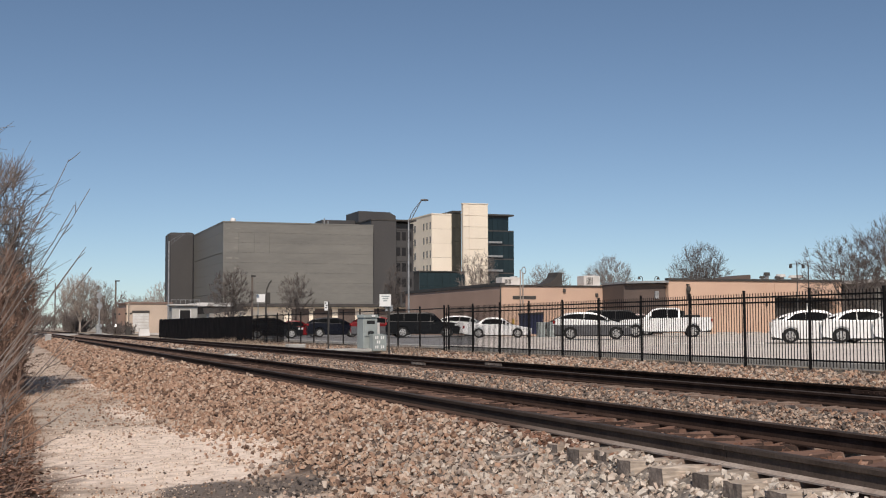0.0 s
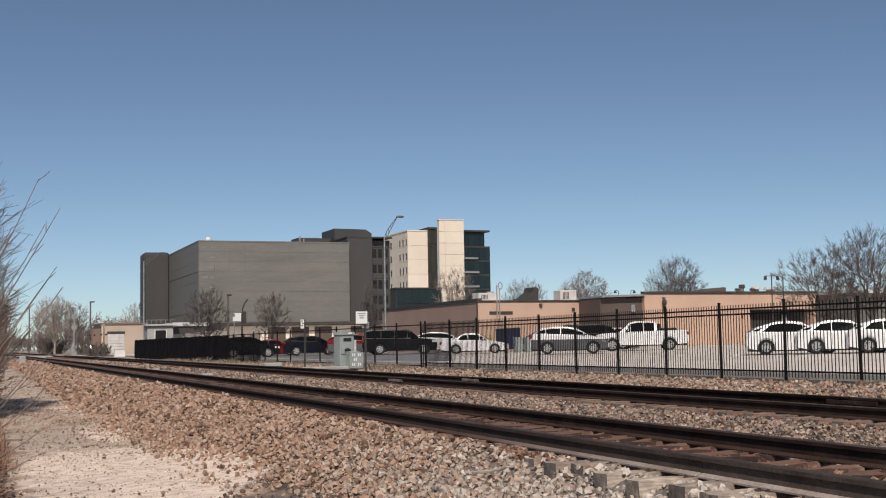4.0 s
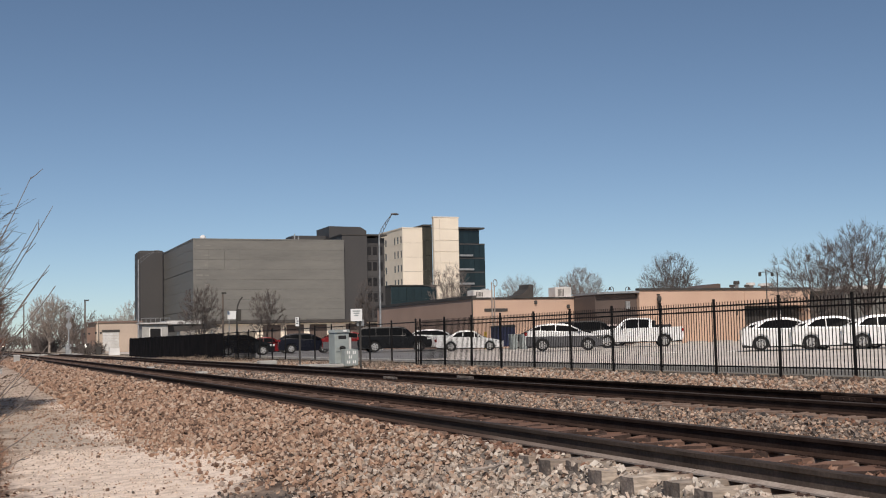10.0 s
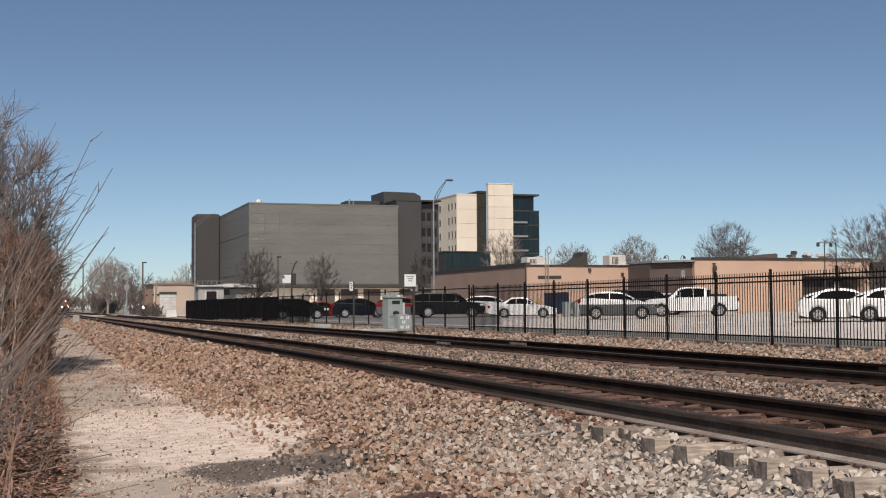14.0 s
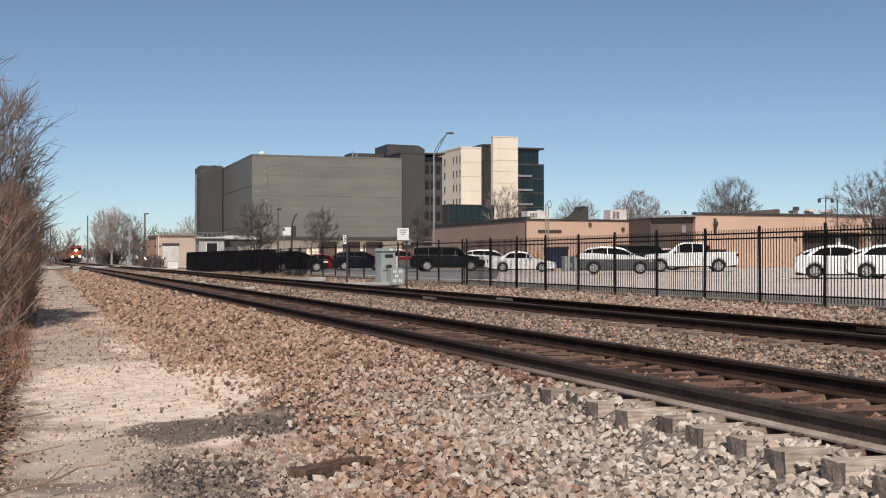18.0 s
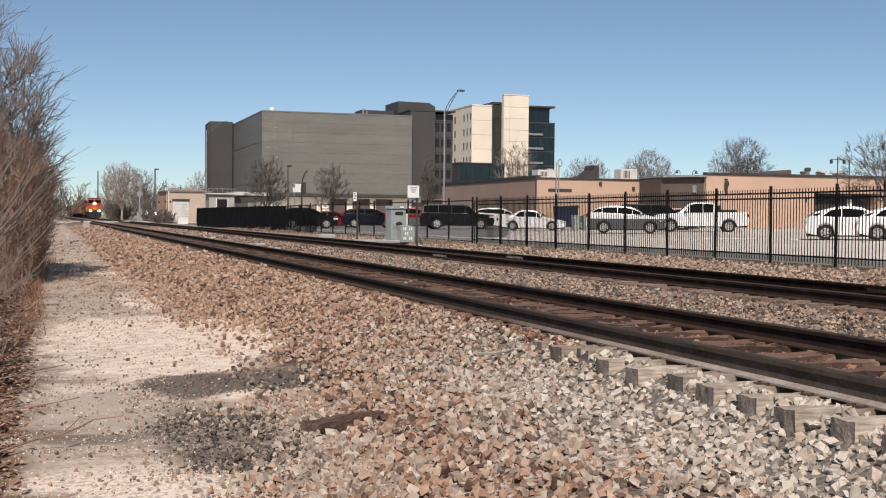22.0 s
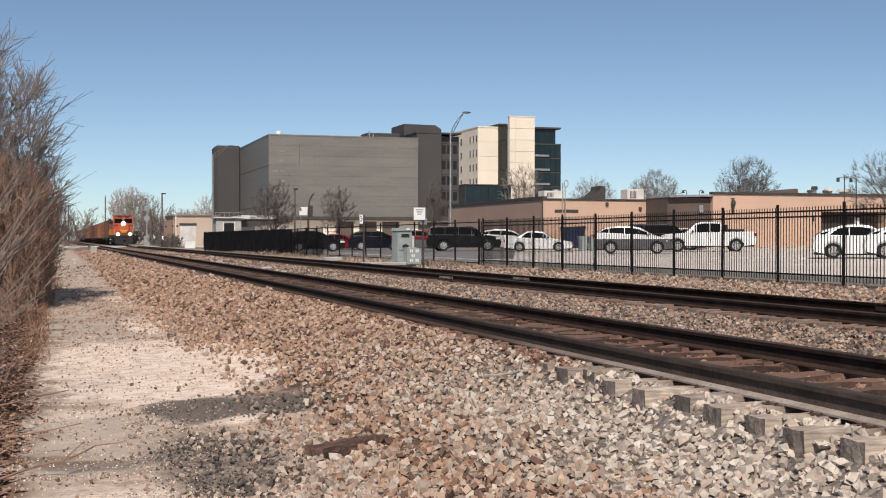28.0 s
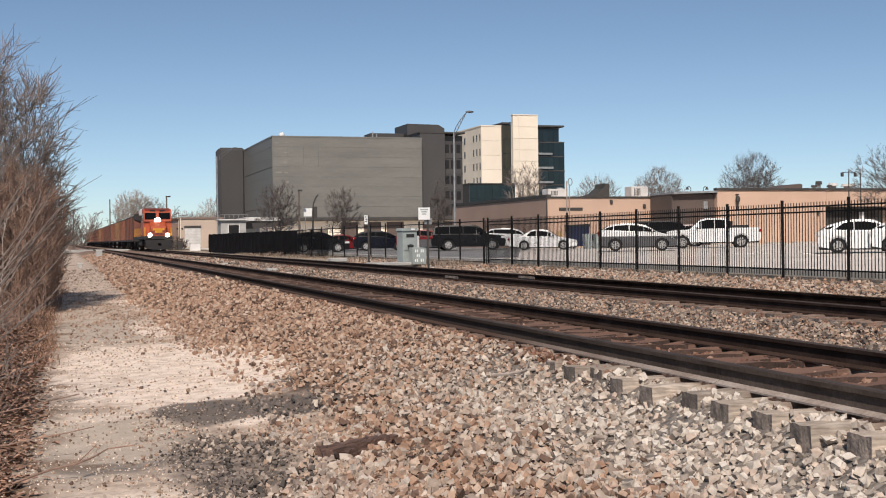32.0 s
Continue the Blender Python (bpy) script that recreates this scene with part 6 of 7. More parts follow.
    bm = bmesh.new()
    tub(bm, -0.55, 0.55, 8.5, 12, 4.1, 4.5, 0.08)
    part("exhaust_housing", bm, "loco_black", t)
    bm = bmesh.new()
    tub(bm, -1.35, 1.35, 8.2, 13.6, 0.5, 1.25, 0.15)
    part("fuel_tank", bm, "loco_black", t)
    bm = bmesh.new()
    prism(bm, ((-1.45, 1.2), (1.45, 1.2), (1.35, 0.2), (0.5, 0.12), (-0.5, 0.12), (-1.35, 0.2)), 0.35, 0.5)
    part("pilot_plate", bm, "loco_black", t)
    bm = bmesh.new()
    prism(bm, ((-0.75, 0.55), (0.75, 0.55), (0.95, 0.14), (0, 0.08), (-0.95, 0.14)), 0.18, 0.36)
    part("snow_plough", bm, "loco_black", t)
    bm = bmesh.new()
    tub(bm, -0.16, 0.16, -0.1, 0.5, 0.75, 1.05, 0.05)
    part("coupler", bm, "loco_black", t)
    bogie(t, 4.0, (-1.9, 0, 1.9))
    bogie(t, 18.0, (-1.9, 0, 1.9))


def freight_car(base, back, tone, ln=17.5, ribs=14):
    """A ribbed box of rusty orange steel on two bogies."""
    t = thing("freight_car", pose(TRACK_2, 628 + back, 0), f"{tone} ribbed steel freight car behind the locomotive", "freight car", "freight cars")
    TRAIN.append((t, back))
    bm = bmesh.new()
    tub(bm, -1.4, 1.4, 0.3, ln - 0.3, 1.25, 4.15, 0.03)
    body = part("body", bm, base, t)
    bm = bmesh.new()
    tub(bm, -1.5, 1.5, 0.25, ln - 0.25, 4.15, 4.3, 0.04)
    part("top_rail", bm, "loco_black", t)
    bm = bmesh.new()
    tub(bm, -1.45, 1.45, 0.3, ln - 0.3, 1.0, 1.25, 0.03)
    part("sill", bm, "loco_black", t)
    for k in range(ribs):
        for sx in (-1, 1):
            bm = bmesh.new()
            y = 0.6 + (ln - 1.2) * k / (ribs - 1)
            tub(bm, sx * 1.4, sx * 1.52, y - 0.09, y + 0.09, 1.25, 4.15)
            part("rib", bm, base if k % 3 else "loco_black", body)
    for sx in (-1, 1):
        for k in (0.33, 0.66):
            bm = bmesh.new()
            tub(bm, sx * 1.4, sx * 1.425, ln * k - 1.6, ln * k + 1.0, 1.3, 2.3, 0.01)
            part("faded_patch", bm, "hvac" if k < 0.5 else base, body)
    bogie(t, 2.6, (-0.9, 0.9))
    bogie(t, ln - 2.6, (-0.9, 0.9))


MAT["rust_orange"] = surf("rust_orange_paint", (0.31, 0.115, 0.06), (0.20, 0.072, 0.04), rough=0.75, coarse=0.5, fine=5, vary=0.2, bump=0.1)
MAT["ochre"] = surf("ochre_paint", (0.38, 0.20, 0.095), (0.25, 0.12, 0.055), rough=0.75, coarse=0.5, fine=5, vary=0.2, bump=0.1)
MAT["oxide"] = surf("red_oxide_paint", (0.20, 0.07, 0.045), (0.12, 0.045, 0.03), rough=0.75, coarse=0.5, fine=5, vary=0.2, bump=0.1)
locomotive()
for k in range(17):
    freight_car(("oxide", "rust_orange", "ochre", "rust_orange", "oxide")[k % 5], 23.2 + k * 18.0, ("dark red", "rust orange", "ochre", "rust orange", "dark red")[k % 5])

# ---- bare trees, brush, dry grass ----
def grow(rnd, at, way, length, radius, level, deep, out, spec):
    """One branch as a bent chain, with its side branches after it."""
    steps = 5 if level == 0 else 3 if level == 1 else 2
    pts, rad = [at.copy()], [radius]
    p, d = at.copy(), way.normalized()
    for k in range(steps):
        d = d + Vector((rnd.gauss(0, spec["bend"]), rnd.gauss(0, spec["bend"]), rnd.gauss(0, spec["bend"] * 0.6) + spec["lift"]))
        d.normalize()
        p = p + d * (length / steps)
        pts.append(p.copy())
        rad.append(max(spec["thin"], radius * (1 - 0.8 * (k + 1) / steps)))
    out.append((pts, rad))
    if level >= deep:
        return
    for k in range(spec["kids"][level]):
        f = spec["from"][level] + (1 - spec["from"][level]) * (k + rnd.random()) / spec["kids"][level]
        i = min(steps - 1, int(f * steps))
        t = f * steps - i
        q = pts[i].lerp(pts[i + 1], min(1, t))
        axis = (pts[i + 1] - pts[i]).normalized()
        side = axis.cross(Vector((rnd.gauss(0, 1), rnd.gauss(0, 1), rnd.gauss(0, 1))))
        if side.length < 1e-3:
            continue
        a = radians(rnd.uniform(*spec["angle"]))
        kid = axis * math.cos(a) + side.normalized() * math.sin(a)
        grow(rnd, q, kid, length * rnd.uniform(*spec["ratio"]) * (1.15 - 0.55 * f), max(spec["thin"], rad[i] * 0.55), level + 1, deep, out, spec)


def tubes(name, chains, sides_of):
    """Chains of points with radii as thin tapered tubes in one mesh."""
    verts, faces = [], []
    for pts, rad in chains:
        n = sides_of(rad[0])
        up = Vector((0.3, 0.2, 1)) if abs((pts[-1] - pts[0]).normalized().z) < 0.8 else Vector((1, 0.2, 0))
        base = len(verts)
        for k, (p, r) in enumerate(zip(pts, rad)):
            d = pts[min(k + 1, len(pts) - 1)] - pts[max(k - 1, 0)]
            u = d.cross(up).normalized()
            v = d.cross(u).normalized()
            for i in range(n):
                a = i * math.tau / n
                w = p + u * (math.cos(a) * r) + v * (math.sin(a) * r)
                verts.append((w.x, w.y, w.z))
        for k in range(len(pts) - 1):
            o = base + k * n
            for i in range(n):
                j = (i + 1) % n
                faces.append((o + i, o + j, o + n + j, o + n + i))
    me = bpy.data.meshes.new(name)
    me.from_pydata(verts, [], faces)
    return me


def bare_tree(m, tall, wide, seed, label, mat="twig", reach=150, low=0.2, group="", thick=0.017, thin=0.012, wander=0.06, fine=4, flat=0.5, rise=0.1, stray=0.36, twig=(0.045, 0.085), name="tree", category="tree", limbs=12):
    """A short trunk, limbs fanning into an egg-shaped crown, branches that fill it, and fine twigs at their ends."""
    rnd = random.Random(seed)
    rng = np.random.default_rng(seed)
    t = thing(name, m, label, category, group)
    h, r = tall * low, tall * thick
    pts = [Vector((rnd.gauss(0, 0.02) * k * tall * 0.1, rnd.gauss(0, 0.02) * k * tall * 0.1, h * k / 4)) for k in range(5)]
    trunk, crown = [(pts, [r * (1.3 - 0.1 * k) for k in range(5)])], []
    root = pts[-1]
    mid = Vector((0, 0, h * 0.75 + (tall - h * 0.75) * flat))
    axes = Vector((wide / 2, wide / 2, (tall - h * 0.75) * (1 - flat)))
    nodes, girth = [root], [r * 0.8]
    for k in range(limbs):
        a, u = k * 2.4 + rnd.uniform(-0.4, 0.4), math.sqrt((k + 0.4) / limbs)
        goal = mid + Vector((math.cos(a) * u * axes.x, math.sin(a) * u * axes.y, math.sqrt(max(0.05, 1 - u * u)) * axes.z * 0.9 - 0.1 * axes.z)) * 0.72
        start = root - Vector((0, 0, rnd.uniform(0, h * 0.4)))
        chain, rad = [start], [r * 0.5]
        for i in range(1, 7):
            p = start.lerp(goal, i / 6) + Vector((rng.normal(0, 1), rng.normal(0, 1), rng.normal(0, 0.5))) * wander * tall * 0.12
            p.z += 0.06 * tall * math.sin(math.pi * i / 6) * (0.5 - u)
            chain.append(p)
            rad.append(max(thin, r * 0.5 * (1 - 0.8 * i / 6)))
            nodes.append(p)
            girth.append(rad[-1])
        crown.append((chain, rad))
    goals = []
    while len(goals) < reach:
        d = rng.normal(size=3)
        d /= np.linalg.norm(d)
        p = mid + Vector(d * rng.random() ** 0.42 * rng.uniform(0.92, 1.0)) * axes
        if p.z > h * 0.8:
            goals.append(p)
    goals.sort(key=lambda p: (p - root).length)
    place_ = np.array([tuple(p) for p in nodes])
    for p in goals:
        far = np.linalg.norm(place_ - np.array(p), axis=1) + 0.6 * np.maximum(0, np.linalg.norm(place_ - np.array(root), axis=1) - (p - root).length)
        i = int(far.argmin())
        q, g = Vector(place_[i]), max(thin, girth[i] * 0.62)
        bend = q.lerp(p, 0.5) + Vector(rng.normal(0, 1, 3)) * (p - q).length * wander + (q - root).normalized() * (p - q).length * 0.12
        crown.append(([q, bend, p], [g, max(thin, g * 0.8), thin]))
        place_ = np.vstack([place_, np.array([tuple(bend), tuple(p)])])
        girth += [max(thin, g * 0.8), max(thin, g * 0.65)]
        for f in range(fine):
            s0 = bend.lerp(p, rnd.uniform(0.1, 1.0))
            way = (p - q).normalized() * 0.3 + (p - root).normalized() * 0.9 + Vector(rng.normal(0, stray, 3)) + Vector((0, 0, rise))
            ln = tall * rnd.uniform(*twig)
            e = s0 + way.normalized() * ln
            crown.append(([s0, s0.lerp(e, 0.5) + Vector(rng.normal(0, 0.06, 3)) * ln, e], [thin * 0.9, thin * 0.7, thin * 0.45]))
            for _ in range(2):
                s1 = s0.lerp(e, rnd.uniform(0.25, 0.8))
                crown.append(([s1, s1 + (way.normalized() + Vector(rng.normal(0, 0.5, 3))) * ln * 0.45], [thin * 0.7, thin * 0.4]))
    me = tubes("trunk", trunk, lambda q: 8)
    me.materials.append(MAT[mat])
    part("trunk", me, None, t)
    me = tubes("crown", crown, lambda q: 5 if q > 0.05 else 3)
    me.materials.append(MAT[mat])
    part("crown", me, None, t)
    return t


def shrub(x, y, tall, wide, stems, seed, mat, label, kids=(7, 5, 0), thin=0.006, lean=(0.0, 0.0), deep=2, stout=1.0):
    rnd = random.Random(seed)
    z = bed(x, y)
    t = thing("shrub", pose(x, y, z - 0.05), label, "shrub", "leafless trackside brush")
    spec = dict(bend=0.10, lift=0.01, kids=kids, angle=(25, 65), ratio=(0.16, 0.34), thin=thin, **{"from": (0.14, 0.15, 0.15)})
    lots = []
    for k in range(stems):
        a, q = rnd.uniform(0, math.tau), math.sqrt(rnd.random())
        foot = Vector((math.cos(a) * q * wide * 0.45, math.sin(a) * q * wide * 0.6, 0))
        out = Vector((math.cos(a) * q * wide / tall * 0.5 + lean[0], math.sin(a) * q * wide / tall * 0.5 + lean[1], 1))
        grow(rnd, foot, out, tall * rnd.uniform(0.62, 1.0) * (1.05 - 0.3 * q), stout * (0.008 + 0.0045 * tall * rnd.uniform(0.5, 1.1)), 0, deep, lots, spec)
    main = [c for c in lots if len(c[0]) > 5]
    rest = [c for c in lots if len(c[0]) <= 5]
    for name, group in (("stem_mass", main), ("twig_mass", rest)):
        if group:
            me = tubes(name, group, lambda q: 5 if q > 0.02 else 3)
            me.materials.append(MAT[mat])
            tagged(part(name, me, None, t), kind="stuff")


GREY, WARM, PALE = "leafless grey brown shrub with dense upright twigs", "leafless reddish brown shrub beside the path", "leafless pale shrub with long bare shoots"
BRUSH = dict(name="shrub", category="shrub", group="leafless trackside brush", low=0.05, thick=0.008, wander=0.09, fine=5, rise=0.2, stray=0.55, twig=(0.06, 0.14), limbs=16)
bare_tree(pose(-1.35, 30.0, -0.7), 6.1, 3.1, 81, "tall " + GREY, "twig", reach=400, thin=0.0095, **BRUSH)
bare_tree(pose(-3.2, 31.5, -0.7), 5.6, 2.6, 82, "tall " + GREY, "twig", reach=280, thin=0.0095, **BRUSH)
bare_tree(pose(-5.2, 31.0, -0.7), 5.2, 2.6, 83, "tall " + GREY, "twig", reach=200, thin=0.0095, **BRUSH)
bare_tree(pose(-0.85, 28.6, -0.7), 3.5, 1.9, 84, WARM, "twig_red", reach=190, thin=0.0085, **BRUSH)
bare_tree(pose(-2.1, 28.2, -0.7), 3.4, 2.2, 85, WARM, "twig_red", reach=220, thin=0.0085, **BRUSH)
bare_tree(pose(-0.7, 35.0, -0.7), 4.2, 2.0, 86, GREY, "twig", reach=220, thin=0.0095, **BRUSH)
shrub(-0.75, 33.0, 3.8, 1.1, 28, 3, "twig_red", WARM, kids=(11, 6, 2), thin=0.0055, deep=3)
shrub(-0.75, 27.8, 3.0, 0.9, 20, 4, "twig_red", WARM, kids=(10, 6, 2), thin=0.005, deep=3)
shrub(-1.15, 39.0, 3.6, 1.2, 36, 7, "twig", GREY, thin=0.008)
shrub(-0.90, 46.0, 3.2, 1.4, 30, 8, "twig_red", WARM, thin=0.009)
shrub(-1.00, 54.0, 2.4, 1.4, 26, 9, "twig", GREY, thin=0.011)
shrub(-0.90, 63.0, 2.0, 1.6, 22, 10, "twig_red", WARM, thin=0.012)
shrub(-1.30, 74.0, 2.2, 2.0, 22, 11, "twig", GREY, thin=0.014)
shrub(-1.25, 17.5, 2.7, 0.9, 8, 14, "bark_pale", PALE, kids=(8, 4, 0), thin=0.004, lean=(0.0, 0), stout=0.6)
shrub(-2.30, 16.0, 3.0, 1.4, 6, 15, "twig", GREY, kids=(7, 4, 0), thin=0.005)
shrub(-0.95, 9.3, 1.1, 0.9, 13, 16, "twig_red", "low tangled brush with dead stems", kids=(5, 3, 0), thin=0.003)
shrub(-0.9, 13.0, 1.2, 0.8, 16, 17, "twig", "low tangled brush with dead stems", kids=(5, 3, 0), thin=0.003)
shrub(-0.95, 20.5, 1.3, 1.0, 30, 18, "twig_red", WARM, kids=(6, 4, 0), thin=0.004)
shrub(-2.00, 12.2, 2.0, 1.4, 5, 19, "twig", GREY, kids=(6, 4, 0), thin=0.004)
shrub(-0.55, 28.6, 2.3, 0.8, 26, 20, "twig_red", WARM, kids=(8, 5, 0), thin=0.005)
shrub(-0.45, 31.4, 2.6, 0.8, 14, 24, "twig_red", WARM, kids=(10, 6, 0), thin=0.005)
shrub(-0.75, 22.8, 1.4, 0.8, 26, 25, "twig_red", WARM, kids=(8, 5, 0), thin=0.0045)



def sapling(x, y, tips, seed, label, mat="twig"):
    """Long bare shoots that rise from one foot and lean out over the path, each with short side twigs."""
    rnd = random.Random(seed)
    z = bed(x, y) - 0.03
    t = thing("sapling", pose(x, y, z), label, "sapling", "bare saplings")
    for tx, ty, tz in tips:
        foot, tip = Vector((rnd.gauss(0, 0.06), rnd.gauss(0, 0.1), 0)), Vector((tx - x, ty - y, tz - z))
        bow = Vector((tip.x * rnd.uniform(0.52, 0.62), (foot.y + tip.y) * 0.5, tip.z * rnd.uniform(0.38, 0.48)))
        curve = [foot * (1 - f) ** 2 + bow * 2 * f * (1 - f) + tip * f * f + Vector((rnd.gauss(0, 0.008), rnd.gauss(0, 0.008), 0)) for f in [k / 9 for k in range(10)]]
        lots = [(curve, [0.0102 - 0.0008 * k for k in range(10)])]
        for k in range(3, 9):
            if rnd.random() < 0.8:
                p = curve[k].lerp(curve[k + 1], rnd.random()) if k < 9 else curve[k]
                run = (curve[min(9, k + 1)] - curve[k - 1]).normalized()
                way = run + Vector((rnd.gauss(0.12, 0.3), rnd.gauss(0, 0.35), rnd.gauss(0.05, 0.2)))
                ln = rnd.uniform(0.15, 0.5) * (1.15 - k / 10)
                e = p + way.normalized() * ln
                lots.append(([p, p.lerp(e, 0.5) + Vector((0, 0, -0.02 * ln)), e + Vector((0, 0, 0.05 * ln))], [0.0042, 0.0034, 0.002]))
        me = tubes("shoot", lots, lambda q: 5)
        me.materials.append(MAT[mat])
        part("shoot", me, None, t)


sapling(-1.85, 11.2, ((-0.09, 11.0, 2.4), (0.09, 11.0, 2.15), (-0.02, 11.2, 2.02), (0.03, 11.3, 1.56), (-0.30, 11.3, 2.0), (-0.46, 11.2, 1.82), (-0.62, 11.0, 2.35), (0.05, 10.9, 1.62), (0.12, 11.1, 1.45), (-0.02, 11.3, 1.28), (-0.15, 11.0, 1.08)), 90, "bare sapling with long shoots leaning over the path")
sapling(-1.5, 12.4, ((-1.03, 12.0, 2.05), (-1.13, 12.2, 2.7), (-0.5, 12.3, 1.9), (-0.2, 12.4, 1.4), (-0.25, 12.6, 1.0), (-0.75, 12.4, 2.2)), 91, "bare sapling with forked shoots")
sapling(-1.75, 10.8, ((-0.1, 10.7, 0.82), (0.0, 10.9, 0.6), (-0.2, 10.6, 0.42), (-0.3, 11.0, 0.95), (-0.35, 10.7, 1.35), (-0.5, 10.9, 1.6), (0.08, 10.9, 0.98), (-0.05, 10.6, 0.25), (-0.15, 10.4, 0.02), (0.02, 11.2, 1.2)), 95, "low bare sapling with arching shoots")
sapling(-1.6, 10.6, ((-0.5, 10.4, 1.35), (-0.7, 10.2, 0.9), (-1.9, 10.3, 1.7), (-0.85, 10.8, 1.75)), 93, "bare sapling with crossing grey shoots")
sapling(-1.2, 8.2, ((-0.55, 8.0, 0.55), (-0.75, 8.1, 0.95), (-1.4, 8.0, 1.3)), 94, "low bare sapling over dead leaves")
sapling(-1.35, 9.6, ((-0.95, 9.4, 1.9), (-0.75, 9.5, 1.3), (-0.55, 9.6, 0.75), (-1.3, 9.3, 2.4)), 92, "bare sapling with thin grey shoots")

FAR = "leafless tree"
bare_tree(spot(3.25, 252, -0.1), 11.3, 8.4, 31, "large pale " + FAR + " beyond the crossing", "bark_pale", reach=735, thin=0.016, flat=0.58)
bare_tree(spot(4.2, 200, -0.1), 8.1, 4.4, 32, FAR + " beyond the crossing", "twig", reach=210, thin=0.015)
bare_tree(spot(1.4, 640, -0.1), 15.5, 6.5, 33, "pale " + FAR + " at the end of the line", "bark_pale", reach=52, thin=0.03)
bare_tree(spot(6.55, 235, -0.1), 9.4, 4.2, 34, "pale " + FAR + " behind the garage", "bark_pale", reach=192, thin=0.015)
bare_tree(spot(5.75, 260, -0.1), 7.6, 6.0, 35, FAR + " behind the garage", reach=227, thin=0.016)
bare_tree(spot(9.75, 104, 0), 6.0, 3.7, 36, "small round " + FAR + " before the grey hall", "bark_dark", reach=340, thin=0.012)
bare_tree(spot(12.75, 106, 0), 5.5, 3.2, 37, "small spiky " + FAR + " before the grey hall", "bark_dark", reach=230, low=0.3, thin=0.012, wander=0.12)
bare_tree(spot(17.35, 104, 0), 6.0, 1.9, 38, "slim " + FAR + " by the street lamp", "bark_dark", reach=150, thin=0.012)
bare_tree(spot(21.4, 128, 0), 9.0, 4.4, 39, "brown " + FAR + " before the cream tower", "twig", reach=260, thin=0.013)
bare_tree(spot(24.7, 165, 0), 9.2, 6.8, 40, "round " + FAR + " behind the stucco building", reach=735, thin=0.010)
bare_tree(spot(27.55, 150, 0), 9.2, 6.6, 41, "round " + FAR + " behind the stucco building", reach=910, thin=0.010, wander=0.06)
bare_tree(spot(31.75, 150, 0), 10.6, 7.6, 42, "large round " + FAR + " behind the warehouse", "bark_dark", reach=980, low=0.2, thin=0.011, wander=0.09)
bare_tree(spot(38.4, 92, 0), 7.4, 8.0, 43, "dark spreading " + FAR + " beside the warehouse", "bark_dark", reach=420, low=0.3, thin=0.012, wander=0.16, thick=0.022)
bare_tree(spot(40.3, 96, 0), 8.9, 8.6, 44, "dark spreading " + FAR + " beside the warehouse", "bark_dark", thick=0.026, reach=460, low=0.3, thin=0.012, wander=0.14)
bare_tree(spot(33.6, 170, 0), 7.6, 4.6, 45, FAR + " far behind the warehouse", "bark_pale", reach=87, thin=0.012)
bare_tree(spot(35.4, 175, 0), 7.2, 4.6, 46, FAR + " far behind the warehouse", "bark_pale", reach=87, thin=0.012)


def far_woods():
    """A low belt of distant bare trees along the horizon, one joined mesh."""
    rnd = random.Random(60)
    chains = []
    spec = dict(bend=0.1, lift=0.04, kids=(8, 4, 0), angle=(20, 50), ratio=(0.35, 0.6), thin=0.05, **{"from": (0.2, 0.2, 0.2)})
    for k in range(170):
        b, far = radians(rnd.uniform(-14, 9) if k < 95 else rnd.uniform(18, 60)), rnd.uniform(300, 460)
        foot = Vector((far * math.sin(b), far * math.cos(b), -0.3))
        if foot.x > 6 and foot.x < 16:
            continue
        for s in range(5):
            lean = Vector((rnd.gauss(0, 0.35), rnd.gauss(0, 0.35), 1))
            grow(rnd, foot, lean, rnd.uniform(5, 9.5), 0.2, 0, 2, chains, spec)
    spec["thin"] = 0.09
    for k in range(64):
        b = radians(-5 + 8.2 * k / 64 + rnd.uniform(-0.1, 0.1))
        far = rnd.uniform(915, 960)
        for s in range(4):
            grow(rnd, Vector((far * math.sin(b), far * math.cos(b), -0.3)), Vector((rnd.gauss(0, 0.4), rnd.gauss(0, 0.4), 1)), rnd.uniform(7, 12), 0.3, 0, 2, chains, spec)
    me = tubes("distant_trees", chains, lambda q: 3)
    me.materials.append(MAT["twig"])
    tagged(new("distant_trees", me), "distant belt of leafless trees on the horizon", "trees", kind="stuff")


far_woods()


def hedge_line():
    """A dark scrubby bank beside the far crossing."""
    rnd = random.Random(61)
    chains = []
    spec = dict(bend=0.15, lift=0.03, kids=(6, 3, 0), angle=(20, 60), ratio=(0.35, 0.6), thin=0.03, **{"from": (0.1, 0.2, 0.2)})
    for k in range(120):
        x, y = rnd.uniform(13.4, 15.6), rnd.uniform(158, 190)
        grow(rnd, Vector((x, y, -0.1)), Vector((rnd.gauss(0, 0.4), rnd.gauss(0, 0.4), 1)), rnd.uniform(0.7, 1.5), 0.04, 0, 2, chains, spec)
    for k in range(150):
        x, y = rnd.uniform(12.9, 16.0), rnd.uniform(255, 285)
        grow(rnd, Vector((x, y, -0.1)), Vector((rnd.gauss(0, 0.3), rnd.gauss(0, 0.3), 1)), rnd.uniform(1.6, 3.4), 0.08, 0, 2, chains, spec)
    me = tubes("scrub", chains, lambda q: 3)
    me.materials.append(MAT["bark_dark"])
    tagged(new("scrub", me), "dark leafless scrub by the far crossing", "scrub", kind="stuff")


hedge_line()


